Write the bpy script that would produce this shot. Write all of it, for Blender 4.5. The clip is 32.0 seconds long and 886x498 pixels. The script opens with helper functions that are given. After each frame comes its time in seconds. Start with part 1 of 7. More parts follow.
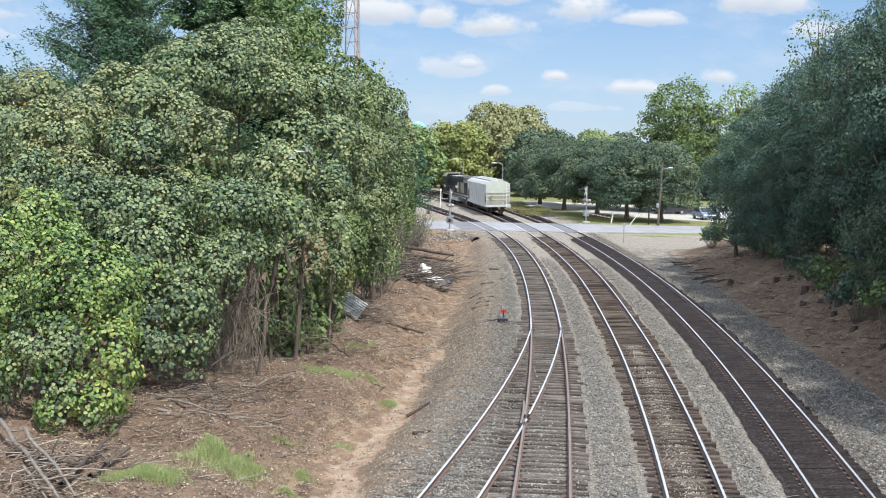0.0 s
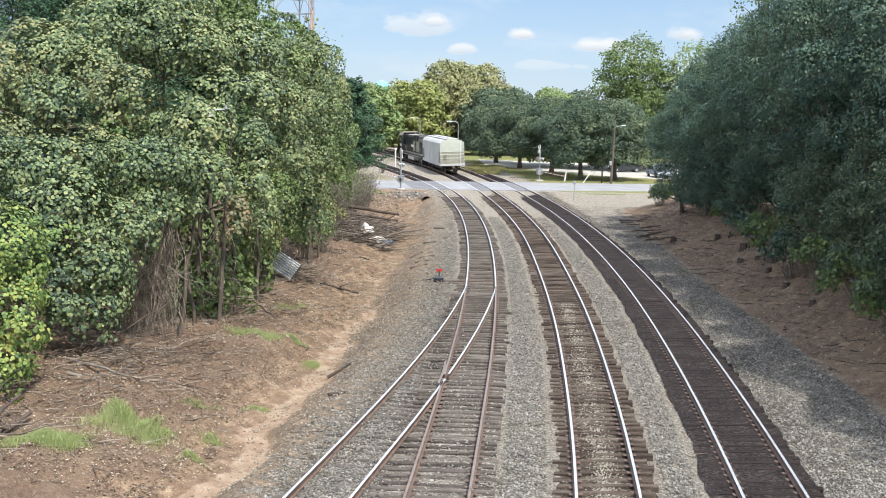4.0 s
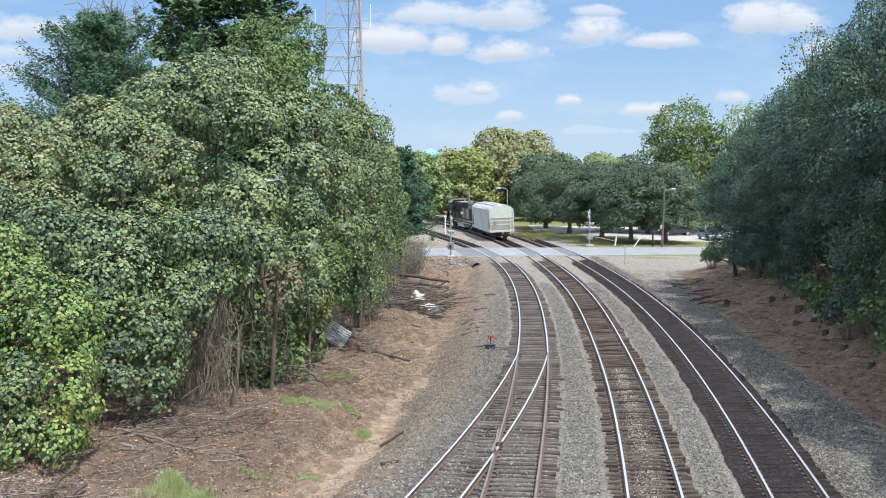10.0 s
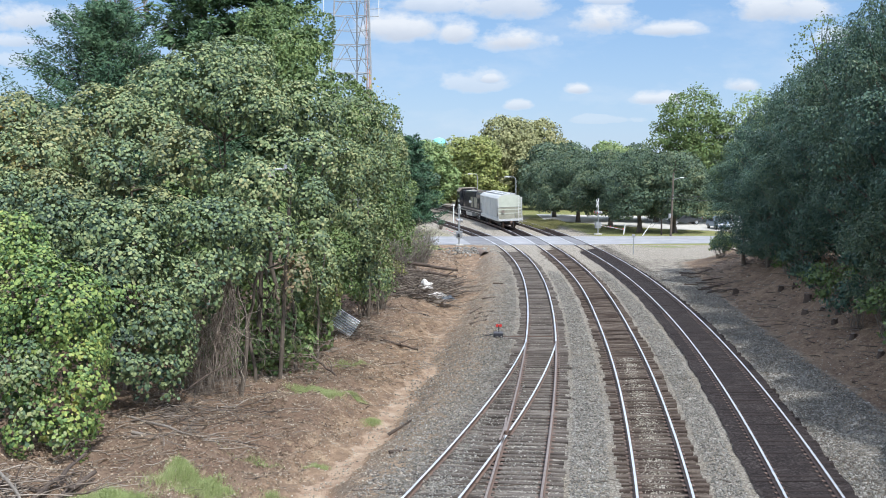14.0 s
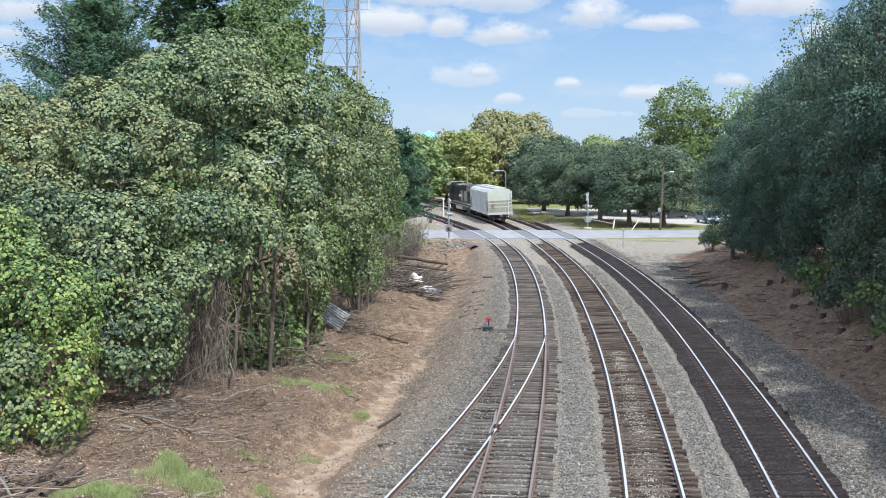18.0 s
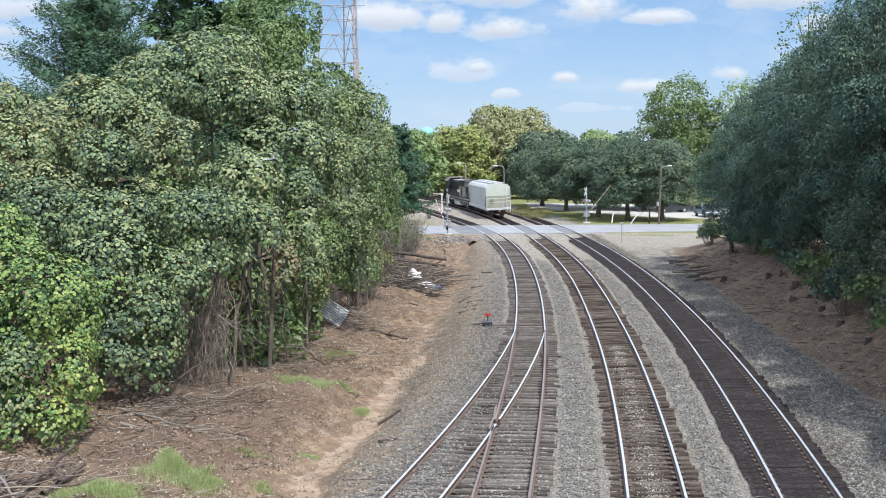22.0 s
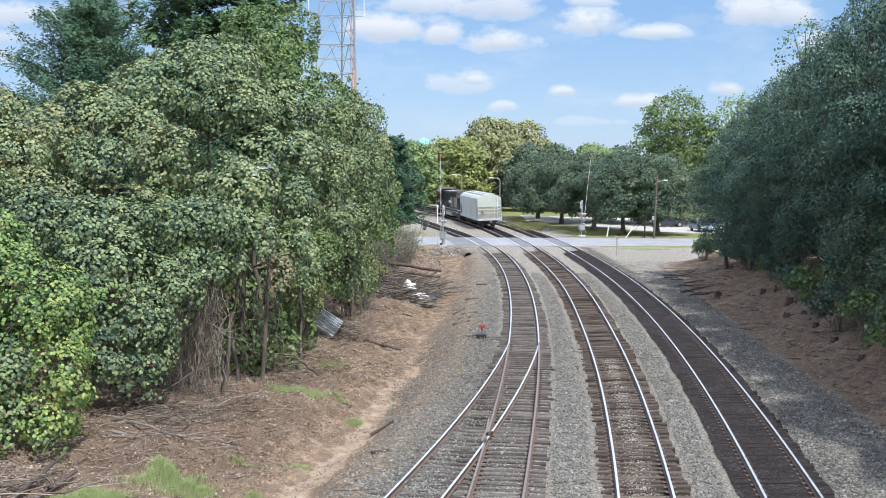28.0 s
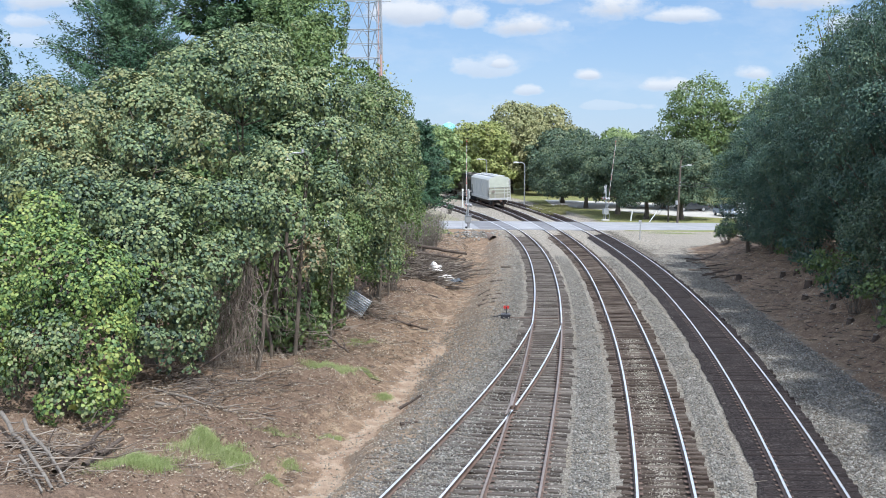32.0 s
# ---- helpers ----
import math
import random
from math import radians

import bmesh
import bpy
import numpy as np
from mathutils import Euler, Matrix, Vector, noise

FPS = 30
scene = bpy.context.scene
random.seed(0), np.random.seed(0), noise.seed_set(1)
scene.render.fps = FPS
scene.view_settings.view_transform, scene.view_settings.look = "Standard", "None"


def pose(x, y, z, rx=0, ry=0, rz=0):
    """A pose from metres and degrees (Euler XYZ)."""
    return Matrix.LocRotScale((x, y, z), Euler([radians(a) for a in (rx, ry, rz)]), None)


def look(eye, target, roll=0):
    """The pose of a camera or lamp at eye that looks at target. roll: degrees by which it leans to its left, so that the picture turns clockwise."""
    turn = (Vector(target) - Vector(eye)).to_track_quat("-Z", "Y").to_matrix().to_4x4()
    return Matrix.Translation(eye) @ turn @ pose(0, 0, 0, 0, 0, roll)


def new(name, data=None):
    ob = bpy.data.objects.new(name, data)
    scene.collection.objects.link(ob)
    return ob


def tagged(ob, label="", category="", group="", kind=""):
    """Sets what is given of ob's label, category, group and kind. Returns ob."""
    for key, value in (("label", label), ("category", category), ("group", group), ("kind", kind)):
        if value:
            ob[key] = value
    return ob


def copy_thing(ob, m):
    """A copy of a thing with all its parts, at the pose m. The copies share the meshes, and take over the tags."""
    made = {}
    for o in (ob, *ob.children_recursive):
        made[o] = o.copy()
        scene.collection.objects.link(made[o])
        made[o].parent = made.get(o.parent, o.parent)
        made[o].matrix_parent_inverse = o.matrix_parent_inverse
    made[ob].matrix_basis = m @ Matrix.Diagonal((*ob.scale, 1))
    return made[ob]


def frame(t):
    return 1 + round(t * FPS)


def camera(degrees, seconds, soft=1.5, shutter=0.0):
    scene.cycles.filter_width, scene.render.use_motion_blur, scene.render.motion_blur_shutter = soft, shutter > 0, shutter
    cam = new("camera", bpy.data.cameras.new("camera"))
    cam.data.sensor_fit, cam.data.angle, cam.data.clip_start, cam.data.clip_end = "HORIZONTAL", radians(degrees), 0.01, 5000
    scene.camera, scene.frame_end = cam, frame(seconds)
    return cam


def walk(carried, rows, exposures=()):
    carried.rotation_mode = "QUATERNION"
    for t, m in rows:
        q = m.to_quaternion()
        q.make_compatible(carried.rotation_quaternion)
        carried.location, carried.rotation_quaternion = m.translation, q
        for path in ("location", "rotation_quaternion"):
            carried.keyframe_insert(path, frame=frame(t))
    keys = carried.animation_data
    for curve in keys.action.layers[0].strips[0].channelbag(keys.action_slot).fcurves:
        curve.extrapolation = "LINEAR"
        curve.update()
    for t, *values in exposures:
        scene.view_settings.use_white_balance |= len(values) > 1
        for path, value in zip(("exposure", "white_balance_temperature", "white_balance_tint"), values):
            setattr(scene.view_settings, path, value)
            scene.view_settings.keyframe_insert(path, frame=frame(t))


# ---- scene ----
# ---- the camera and its way: seconds, x, y, z, yaw, pitch, roll ----
cam = camera(42.0, 32.0, soft=1.0)
PATH = [
    (0, -1.73, -0.56, 9.31, -0.62, -5.273, -1.229),
    (0.5, -1.359, -0.47, 9.3, -0.838, -5.598, -1.324),
    (1, -1.043, -0.39, 9.295, -0.948, -6.025, -1.444),
    (1.5, -0.684, -0.31, 9.29, -1.135, -6.317, -1.438),
    (2, -0.437, -0.23, 9.28, -1.612, -6.593, -1.407),
    (2.5, -0.159, -0.17, 9.275, -2.377, -6.812, -1.324),
    (4.5, 0, 0, 9.25, -1.988, -7.287, -0.69),
    (5, 0, 0, 9.25, -1.143, -6.929, -0.313),
    (5.5, 0, 0, 9.25, -0.56, -6.501, -0.057),
    (6, 0, 0, 9.25, -0.307, -6.068, 0.105),
    (6.5, 0, 0, 9.25, -0.167, -5.682, 0.111),
    (7, 0, 0, 9.25, -0.056, -5.24, 0.182),
    (7.5, 0, 0, 9.25, 0.048, -4.763, 0.326),
    (8, 0, 0, 9.25, 0.105, -4.342, 0.35),
    (8.5, 0, 0, 9.25, 0.103, -4.082, 0.365),
    (9, 0, 0, 9.25, 0.102, -3.977, 0.262),
    (9.5, 0, 0, 9.25, 0.117, -3.954, 0.167),
    (10, 0, 0, 9.25, 0.143, -3.951, 0.105),
    (10.5, 0, 0, 9.25, 0.219, -4, 0.14),
    (11, 0, 0, 9.25, 0.339, -4.101, 0.181),
    (11.5, 0, 0, 9.25, 0.492, -4.299, 0.227),
    (12, 0, 0, 9.25, 0.638, -4.494, 0.193),
    (12.5, 0, 0, 9.25, 0.722, -4.619, 0.181),
    (13, 0, 0, 9.25, 0.729, -4.629, 0.171),
    (13.5, 0, 0, 9.25, 0.664, -4.568, 0.102),
    (14, 0, 0, 9.25, 0.557, -4.51, 0.084),
    (14.5, 0, 0, 9.25, 0.465, -4.489, 0.074),
    (16.5, 0, 0, 9.25, 0.209, -4.658, 0.025),
    (17, 0, 0, 9.25, 0.135, -4.701, -0.028),
    (17.5, 0, 0, 9.25, 0.09, -4.743, -0.051),
    (18, 0, 0, 9.25, 0.061, -4.824, -0.049),
    (18.5, 0, 0, 9.25, 0.037, -4.913, -0.038),
    (19, 0, 0, 9.25, 0, -5, 0),
    (19.5, 0, 0, 9.25, -0.04, -5.085, 0.008),
    (20, 0, 0, 9.25, -0.052, -5.124, 0.009),
    (20.5, 0, 0, 9.25, -0.088, -5.092, 0.063),
    (21, 0, 0, 9.25, -0.098, -5.02, 0.185),
    (21.5, 0, 0, 9.25, -0.072, -4.999, 0.251),
    (22, 0, 0, 9.25, -0.038, -5.04, 0.376),
    (22.5, 0, 0, 9.25, 0.017, -5.154, 0.456),
    (23, 0, 0, 9.25, 0.091, -5.334, 0.524),
    (23.5, 0, 0, 9.25, 0.127, -5.508, 0.529),
    (24, 0, 0, 9.25, 0.126, -5.621, 0.481),
    (24.5, 0, 0, 9.25, 0.116, -5.621, 0.419),
    (25, 0, 0, 9.25, 0.07, -5.509, 0.339),
    (25.5, 0, 0, 9.25, -0.015, -5.323, 0.262),
    (26, 0, 0, 9.25, -0.108, -5.102, 0.183),
    (26.5, 0, 0, 9.25, -0.164, -4.895, 0.044),
    (28.5, 0, 0, 9.25, -0.224, -4.437, -0.479),
    (29, 0, 0, 9.25, -0.212, -4.494, -0.542),
    (29.5, 0, 0, 9.25, -0.14, -4.577, -0.583),
    (30, 0, 0, 9.25, 0.053, -4.643, -0.608),
    (30.5, 0, 0, 9.25, 0.333, -4.685, -0.595),
    (31, 0, 0, 9.25, 0.711, -4.739, -0.589),
    (31.5, 0, 0, 9.25, 0.981, -4.998, -0.626),
    (32, -0.066, -1.743, 9.29, 1.014, -5.261, -0.489),
]

walk(cam, [(t, pose(x, y, z, 90 + pitch, roll, yaw)) for t, x, y, z, yaw, pitch, roll in PATH],
     exposures=[(0, 0.34, 6140, 10), (2.5, 0.38, 6240, 10), (5.0, 0.48, 6440, 10), (6.5, 0.44, 6340, 10), (8.0, 0.34, 6090, 10), (9.0, 0.3, 5980, 10), (20.0, 0.3, 5930, 10),
                (25.0, 0.36, 5980, 10), (29.0, 0.32, 5860, 10), (32.0, 0.3, 5850, 10)])

# ---- sky and sun ----
SUN_TURN, SUN_HIGH = -58.0, 57.0   # degrees from +x towards +y, and above the horizon


def node_maker(tree):
    """Short forms for node trees: add a node with settings, and link."""
    def add(kind, **settings):
        n = tree.nodes.new("ShaderNode" + kind)
        for k, v in settings.items():
            if k == "op":
                n.operation = v
            elif k == "blend":
                n.blend_type = v
            elif k == "dtype":
                n.data_type = v
        return n

    def join(a, b):
        tree.links.new(a, b)
    return add, join


def math_node(tree, op, a, b=None, c=None):
    n = tree.nodes.new("ShaderNodeMath")
    n.operation = op
    for i, v in enumerate((a, b, c)):
        if v is None:
            continue
        if isinstance(v, (int, float)):
            n.inputs[i].default_value = v
        else:
            tree.links.new(v, n.inputs[i])
    return n.outputs[0]


def build_sky():
    world = bpy.data.worlds.new("sky")
    scene.world = world
    world.use_nodes = True
    t = world.node_tree
    t.nodes.clear()
    add, join = node_maker(t)
    sky = add("TexSky")
    sky.sky_type, sky.sun_disc = "NISHITA", False
    sky.sun_elevation, sky.sun_rotation = radians(SUN_HIGH), radians(90 - SUN_TURN)
    sky.air_density, sky.dust_density, sky.ozone_density = 1.0, 0.3, 3.0
    coord = add("TexCoord")
    xyz = add("SeparateXYZ")
    join(coord.outputs["Generated"], xyz.inputs[0])
    # ways ahead as slopes: aside and up
    ahead = math_node(t, "MAXIMUM", xyz.outputs[1], 0.02)
    u = math_node(t, "DIVIDE", xyz.outputs[0], ahead)
    v = math_node(t, "DIVIDE", xyz.outputs[2], ahead)

    def noise_of(scale, detail, sx=1.0, sy=1.0, seed=0.0):
        place = add("CombineXYZ")
        join(math_node(t, "MULTIPLY", u, sx), place.inputs[0])
        join(math_node(t, "MULTIPLY", v, sy), place.inputs[1])
        place.inputs[2].default_value = seed
        n = add("TexNoise")
        n.inputs["Scale"].default_value, n.inputs["Detail"].default_value, n.inputs["Roughness"].default_value = scale, detail, 0.62
        join(place.outputs[0], n.inputs["Vector"])
        return n.outputs["Fac"]

    puff = noise_of(24.0, 8.0, 1.0, 1.7)
    wisp = noise_of(9.0, 7.0, 1.0, 2.6, 4.0)
    total = base = None
    for x, z, rx, rz, thick in CLOUDS:
        dx = math_node(t, "DIVIDE", math_node(t, "SUBTRACT", u, x), rx)
        dz = math_node(t, "DIVIDE", math_node(t, "SUBTRACT", v, z), rz)
        # flat below, heaped above
        dz = math_node(t, "MAXIMUM", math_node(t, "MULTIPLY", dz, 0.85), math_node(t, "MULTIPLY", dz, -1.5))
        d = math_node(t, "SQRT", math_node(t, "ADD", math_node(t, "MULTIPLY", dx, dx), math_node(t, "MULTIPLY", dz, dz)))
        d = math_node(t, "ADD", d, math_node(t, "MULTIPLY", math_node(t, "SUBTRACT", puff, 0.5), 2.6))
        mask = math_node(t, "MINIMUM", math_node(t, "MAXIMUM", math_node(t, "MULTIPLY", math_node(t, "SUBTRACT", 1.18, d), 1.35), 0.0), thick)
        total = mask if total is None else math_node(t, "MAXIMUM", total, mask)
        # how far under the crest, for the grey bellies
        under = math_node(t, "MULTIPLY", mask, math_node(t, "DIVIDE", math_node(t, "SUBTRACT", z + 0.5 * rz, v), rz))
        base = under if base is None else math_node(t, "MAXIMUM", base, under)
    # thin veil over the sky; unseen broken cloud overhead and behind, added as fill
    veil = math_node(t, "MULTIPLY", math_node(t, "MAXIMUM", math_node(t, "SUBTRACT", wisp, 0.5), 0.0), 1.3)
    total = math_node(t, "MAXIMUM", total, veil)
    high = add("TexNoise")
    high.inputs["Scale"].default_value, high.inputs["Detail"].default_value = 3.0, 6.0
    join(coord.outputs["Generated"], high.inputs["Vector"])
    over = math_node(t, "MULTIPLY", math_node(t, "MAXIMUM", math_node(t, "SUBTRACT", high.outputs["Fac"], 0.44), 0.0), 6.0)
    gate = math_node(t, "MINIMUM", math_node(t, "MAXIMUM", math_node(t, "MULTIPLY", math_node(t, "SUBTRACT", v, 0.17), 9.0), 0.0), 0.85)
    overhead = math_node(t, "MULTIPLY", math_node(t, "MINIMUM", over, 1.0), gate)
    tint = add("Mix", dtype="RGBA")
    tint.blend_type = "MULTIPLY"
    tint.inputs[0].default_value = 1.0
    join(sky.outputs[0], tint.inputs[6])
    tint.inputs[7].default_value = SKY_TINT
    # autumn haze evens the colour out towards the horizon
    haze_ramp = add("ValToRGB")
    join(math_node(t, "MULTIPLY", xyz.outputs[2], 2.0), haze_ramp.inputs[0])
    e = haze_ramp.color_ramp.elements
    e[0].position, e[0].color = 0.0, (0.47, 0.58, 0.7, 1)
    # the zenith, out of view, is set brighter as blue fill for the shade
    e[1].position, e[1].color = 1.0, (0.3, 0.47, 0.78, 1)
    mid = e.new(0.25)
    mid.color = (0.268, 0.415, 0.605, 1)
    lit = add("Mix", dtype="RGBA")
    lit.blend_type = "MULTIPLY"
    lit.inputs[0].default_value = 1.0
    join(haze_ramp.outputs[0], lit.inputs[6])
    lit.inputs[7].default_value = (10, 10, 10, 1)
    haze = add("Mix", dtype="RGBA")
    haze.inputs[0].default_value = 0.7
    join(tint.outputs[2], haze.inputs[6])
    join(lit.outputs[2], haze.inputs[7])
    white = add("Mix", dtype="RGBA")
    join(haze.outputs[2], white.inputs[6])
    join(total, white.inputs[0])
    shade = add("ValToRGB")
    join(math_node(t, "ADD", math_node(t, "MULTIPLY", base, 0.55), math_node(t, "MULTIPLY", puff, 0.5)), shade.inputs[0])
    shade.color_ramp.elements[0].position, shade.color_ramp.elements[0].color = 0.25, (0.98, 0.98, 0.97, 1)
    shade.color_ramp.elements[1].position, shade.color_ramp.elements[1].color = 0.8, (0.62, 0.67, 0.75, 1)
    bright = add("Mix", dtype="RGBA")
    bright.blend_type = "MULTIPLY"
    bright.inputs[0].default_value = 1.0
    join(shade.outputs[0], bright.inputs[6])
    bright.inputs[7].default_value = (CLOUD_LIGHT, CLOUD_LIGHT, CLOUD_LIGHT, 1)
    join(bright.outputs[2], white.inputs[7])
    broken = add("Mix", dtype="RGBA")
    join(overhead, broken.inputs[0])
    join(white.outputs[2], broken.inputs[6])
    broken.inputs[7].default_value = (FILL_CLOUD, FILL_CLOUD * 0.99, FILL_CLOUD * 0.97, 1)
    back = add("Background")
    join(broken.outputs[2], back.inputs[0])
    back.inputs[1].default_value = SKY_STRENGTH
    out = add("OutputWorld")
    join(back.outputs[0], out.inputs[0])


# aside, up, half width, half height, thickness of each cloud
CLOUDS = [(0.128, 0.114, 0.033, 0.015, 1.00), (0.184, 0.108, 0.033, 0.007, 0.90), (0.054, 0.099, 0.031, 0.011, 1.00),
          (0.002, 0.106, 0.017, 0.014, 0.95), (0.047, 0.129, 0.046, 0.014, 0.80), (0.275, 0.125, 0.051, 0.015, 0.90),
          (0.021, 0.063, 0.030, 0.010, 0.55), (0.030, 0.067, 0.013, 0.005, 0.85), (0.056, 0.045, 0.012, 0.005, 0.70),
          (0.108, 0.058, 0.011, 0.005, 0.90), (0.173, 0.049, 0.027, 0.006, 0.85), (0.248, 0.060, 0.016, 0.006, 0.80),
          (-0.359, 0.118, 0.033, 0.014, 0.85), (-0.368, 0.100, 0.023, 0.007, 0.70), (-0.045, 0.109, 0.041, 0.015, 0.95),
          (-0.020, 0.130, 0.036, 0.010, 0.75), (0.132, 0.134, 0.023, 0.005, 0.70), (0.123, 0.032, 0.031, 0.004, 0.30),
          (-0.378, 0.083, 0.021, 0.006, 0.50), (0.334, 0.101, 0.031, 0.008, 0.60)]
SKY_STRENGTH, CLOUD_LIGHT, FILL_CLOUD, SKY_TINT = 0.1, 7.5, 20.0, (0.84, 0.93, 1.1, 1)
build_sky()
sun_data = bpy.data.lights.new("sun", "SUN")
sun_data.energy, sun_data.angle, sun_data.color = 4.35, radians(0.6), (1.0, 0.95, 0.86)
sun = new("sun", sun_data)
_a, _e = radians(SUN_TURN), radians(SUN_HIGH)
sun.matrix_world = look((200 * math.cos(_a) * math.cos(_e), 200 * math.sin(_a) * math.cos(_e) + 60, 200 * math.sin(_e)), (0, 60, 0))

# ---- materials ----
MATS = {}


def material(name, colours, rough=0.7, metal=0.0, scale=6.0, fine=60.0, bump=0.3, bump_dist=0.02, spread=1.0,
             island=False, cells=0.0, random_value=0.0, stretch=(1, 1, 1), translucent=0.0, spec=0.5, world_space=True):
    """A surface whose colour runs over `colours` by noise at two scales, with fine relief."""
    m = bpy.data.materials.new(name)
    m.use_nodes = True
    t = m.node_tree
    t.nodes.clear()
    add, join = node_maker(t)
    out, bsdf = add("OutputMaterial"), add("BsdfPrincipled")
    bsdf.inputs["Roughness"].default_value = rough
    bsdf.inputs["Metallic"].default_value = metal
    bsdf.inputs["Specular IOR Level"].default_value = spec
    geo = add("NewGeometry")
    info = add("ObjectInfo")
    mapping = add("Mapping")
    if world_space:
        join(geo.outputs["Position"], mapping.inputs[0])
    else:
        join(add("TexCoord").outputs["Object"], mapping.inputs[0])
    mapping.inputs["Scale"].default_value = stretch
    n1, n2 = add("TexNoise"), add("TexNoise")
    for n, s, d in ((n1, scale, 5.0), (n2, fine, 3.0)):
        join(mapping.outputs[0], n.inputs["Vector"])
        n.inputs["Scale"].default_value = s
        n.inputs["Detail"].default_value = d
    if cells:
        stones, pick = add("TexVoronoi"), add("SeparateColor")
        join(mapping.outputs[0], stones.inputs["Vector"])
        stones.inputs["Scale"].default_value = cells
        join(stones.outputs["Color"], pick.inputs[0])
        value = math_node(t, "ADD", math_node(t, "MULTIPLY", pick.outputs[0], 0.7), math_node(t, "MULTIPLY", math_node(t, "SUBTRACT", n1.outputs[0], 0.32), 0.85 * spread))
    elif island:
        value = math_node(t, "ADD", math_node(t, "MULTIPLY", geo.outputs["Random Per Island"], 0.68),
                          math_node(t, "MULTIPLY", math_node(t, "SUBTRACT", n1.outputs[0], 0.34), 1.0))
    else:
        value = math_node(t, "ADD", math_node(t, "MULTIPLY", n1.outputs[0], 0.6), math_node(t, "MULTIPLY", n2.outputs[0], 0.4))
        value = math_node(t, "ADD", math_node(t, "MULTIPLY", math_node(t, "SUBTRACT", value, 0.5), 2.2 * spread), 0.5)
    if random_value:
        value = math_node(t, "ADD", value, math_node(t, "MULTIPLY", math_node(t, "SUBTRACT", info.outputs["Random"], 0.5), random_value))
    ramp = add("ValToRGB")
    join(value, ramp.inputs[0])
    els = ramp.color_ramp.elements
    while len(els) < len(colours):
        els.new(0.5)
    for i, c in enumerate(colours):
        els[i].position = i / max(1, len(colours) - 1)
        els[i].color = (*c, 1)
    join(ramp.outputs[0], bsdf.inputs["Base Color"])
    if bump:
        b = add("Bump")
        b.inputs["Strength"].default_value = bump
        b.inputs["Distance"].default_value = bump_dist
        join(stones.outputs["Distance"] if cells else n2.outputs[0], b.inputs["Height"])
        join(b.outputs[0], bsdf.inputs["Normal"])
    shader = bsdf.outputs[0]
    if translucent:
        tr, mix = add("BsdfTranslucent"), add("MixShader")
        join(ramp.outputs[0], tr.inputs[0])
        mix.inputs[0].default_value = translucent
        join(shader, mix.inputs[1])
        join(tr.outputs[0], mix.inputs[2])
        shader = mix.outputs[0]
    join(shader, out.inputs[0])
    MATS[name] = m
    return m


def leaf_material(name, colours):
    return material(name, colours, rough=0.5, scale=0.35, fine=3.0, bump=0, island=True, random_value=0.12, translucent=0.09, spec=0.28)


KUDZU = leaf_material("vine_leaf", [(0.020, 0.038, 0.030), (0.058, 0.096, 0.060), (0.122, 0.176, 0.090), (0.190, 0.244, 0.106), (0.268, 0.302, 0.138), (0.355, 0.350, 0.165)])
KUDZU_PALE = leaf_material("vine_leaf_pale", [(0.026, 0.042, 0.030), (0.076, 0.106, 0.060), (0.160, 0.194, 0.096), (0.226, 0.246, 0.108), (0.300, 0.290, 0.126), (0.370, 0.320, 0.145)])
KUDZU_BRIGHT = leaf_material("vine_leaf_bright", [(0.026, 0.056, 0.028), (0.068, 0.126, 0.042), (0.130, 0.206, 0.062), (0.194, 0.268, 0.072), (0.280, 0.330, 0.092), (0.390, 0.380, 0.100)])
LEAF_DARK = leaf_material("oak_leaf_dark", [(0.032, 0.076, 0.066), (0.056, 0.108, 0.084), (0.084, 0.140, 0.090), (0.130, 0.176, 0.096)])
LEAF_MID = leaf_material("tree_leaf", [(0.069, 0.118, 0.045), (0.103, 0.162, 0.056), (0.149, 0.207, 0.069), (0.207, 0.252, 0.090)])
DRY_WEED = leaf_material("dry_weed", [(0.13, 0.14, 0.055), (0.19, 0.195, 0.075), (0.25, 0.24, 0.1), (0.33, 0.3, 0.15)])
LEAF_YELLOW = leaf_material("autumn_leaf", [(0.140, 0.180, 0.065), (0.210, 0.252, 0.082), (0.280, 0.312, 0.098), (0.350, 0.352, 0.120)])
LEAF_OLIVE = leaf_material("olive_leaf", [(0.105, 0.128, 0.045), (0.175, 0.196, 0.066), (0.240, 0.252, 0.088), (0.310, 0.285, 0.110)])
NEEDLE = leaf_material("conifer_needle", [(0.030, 0.072, 0.046), (0.050, 0.108, 0.060), (0.078, 0.145, 0.074), (0.120, 0.190, 0.095)])
NEEDLE_DARK = leaf_material("pine_needle", [(0.050, 0.101, 0.053), (0.084, 0.151, 0.070), (0.118, 0.193, 0.084), (0.168, 0.252, 0.109)])
KUDZU_RUST = leaf_material("vine_leaf_rusty", [(0.050, 0.066, 0.041), (0.115, 0.130, 0.075), (0.175, 0.180, 0.099), (0.225, 0.205, 0.113), (0.270, 0.205, 0.120), (0.300, 0.190, 0.110)])
# far greens and olives are lighter: the haze of distance is in the colour
HAZY_GREEN = leaf_material("hazy_green_leaf", [(0.120, 0.190, 0.080), (0.175, 0.255, 0.098), (0.245, 0.315, 0.122), (0.325, 0.370, 0.155)])
FAR_DARK = leaf_material("far_dark_leaf", [(0.036, 0.066, 0.052), (0.066, 0.108, 0.070), (0.112, 0.156, 0.086), (0.195, 0.215, 0.110)])
HAZY_OLIVE = leaf_material("hazy_olive_leaf", [(0.170, 0.190, 0.092), (0.250, 0.265, 0.125), (0.330, 0.330, 0.158), (0.395, 0.365, 0.185)])
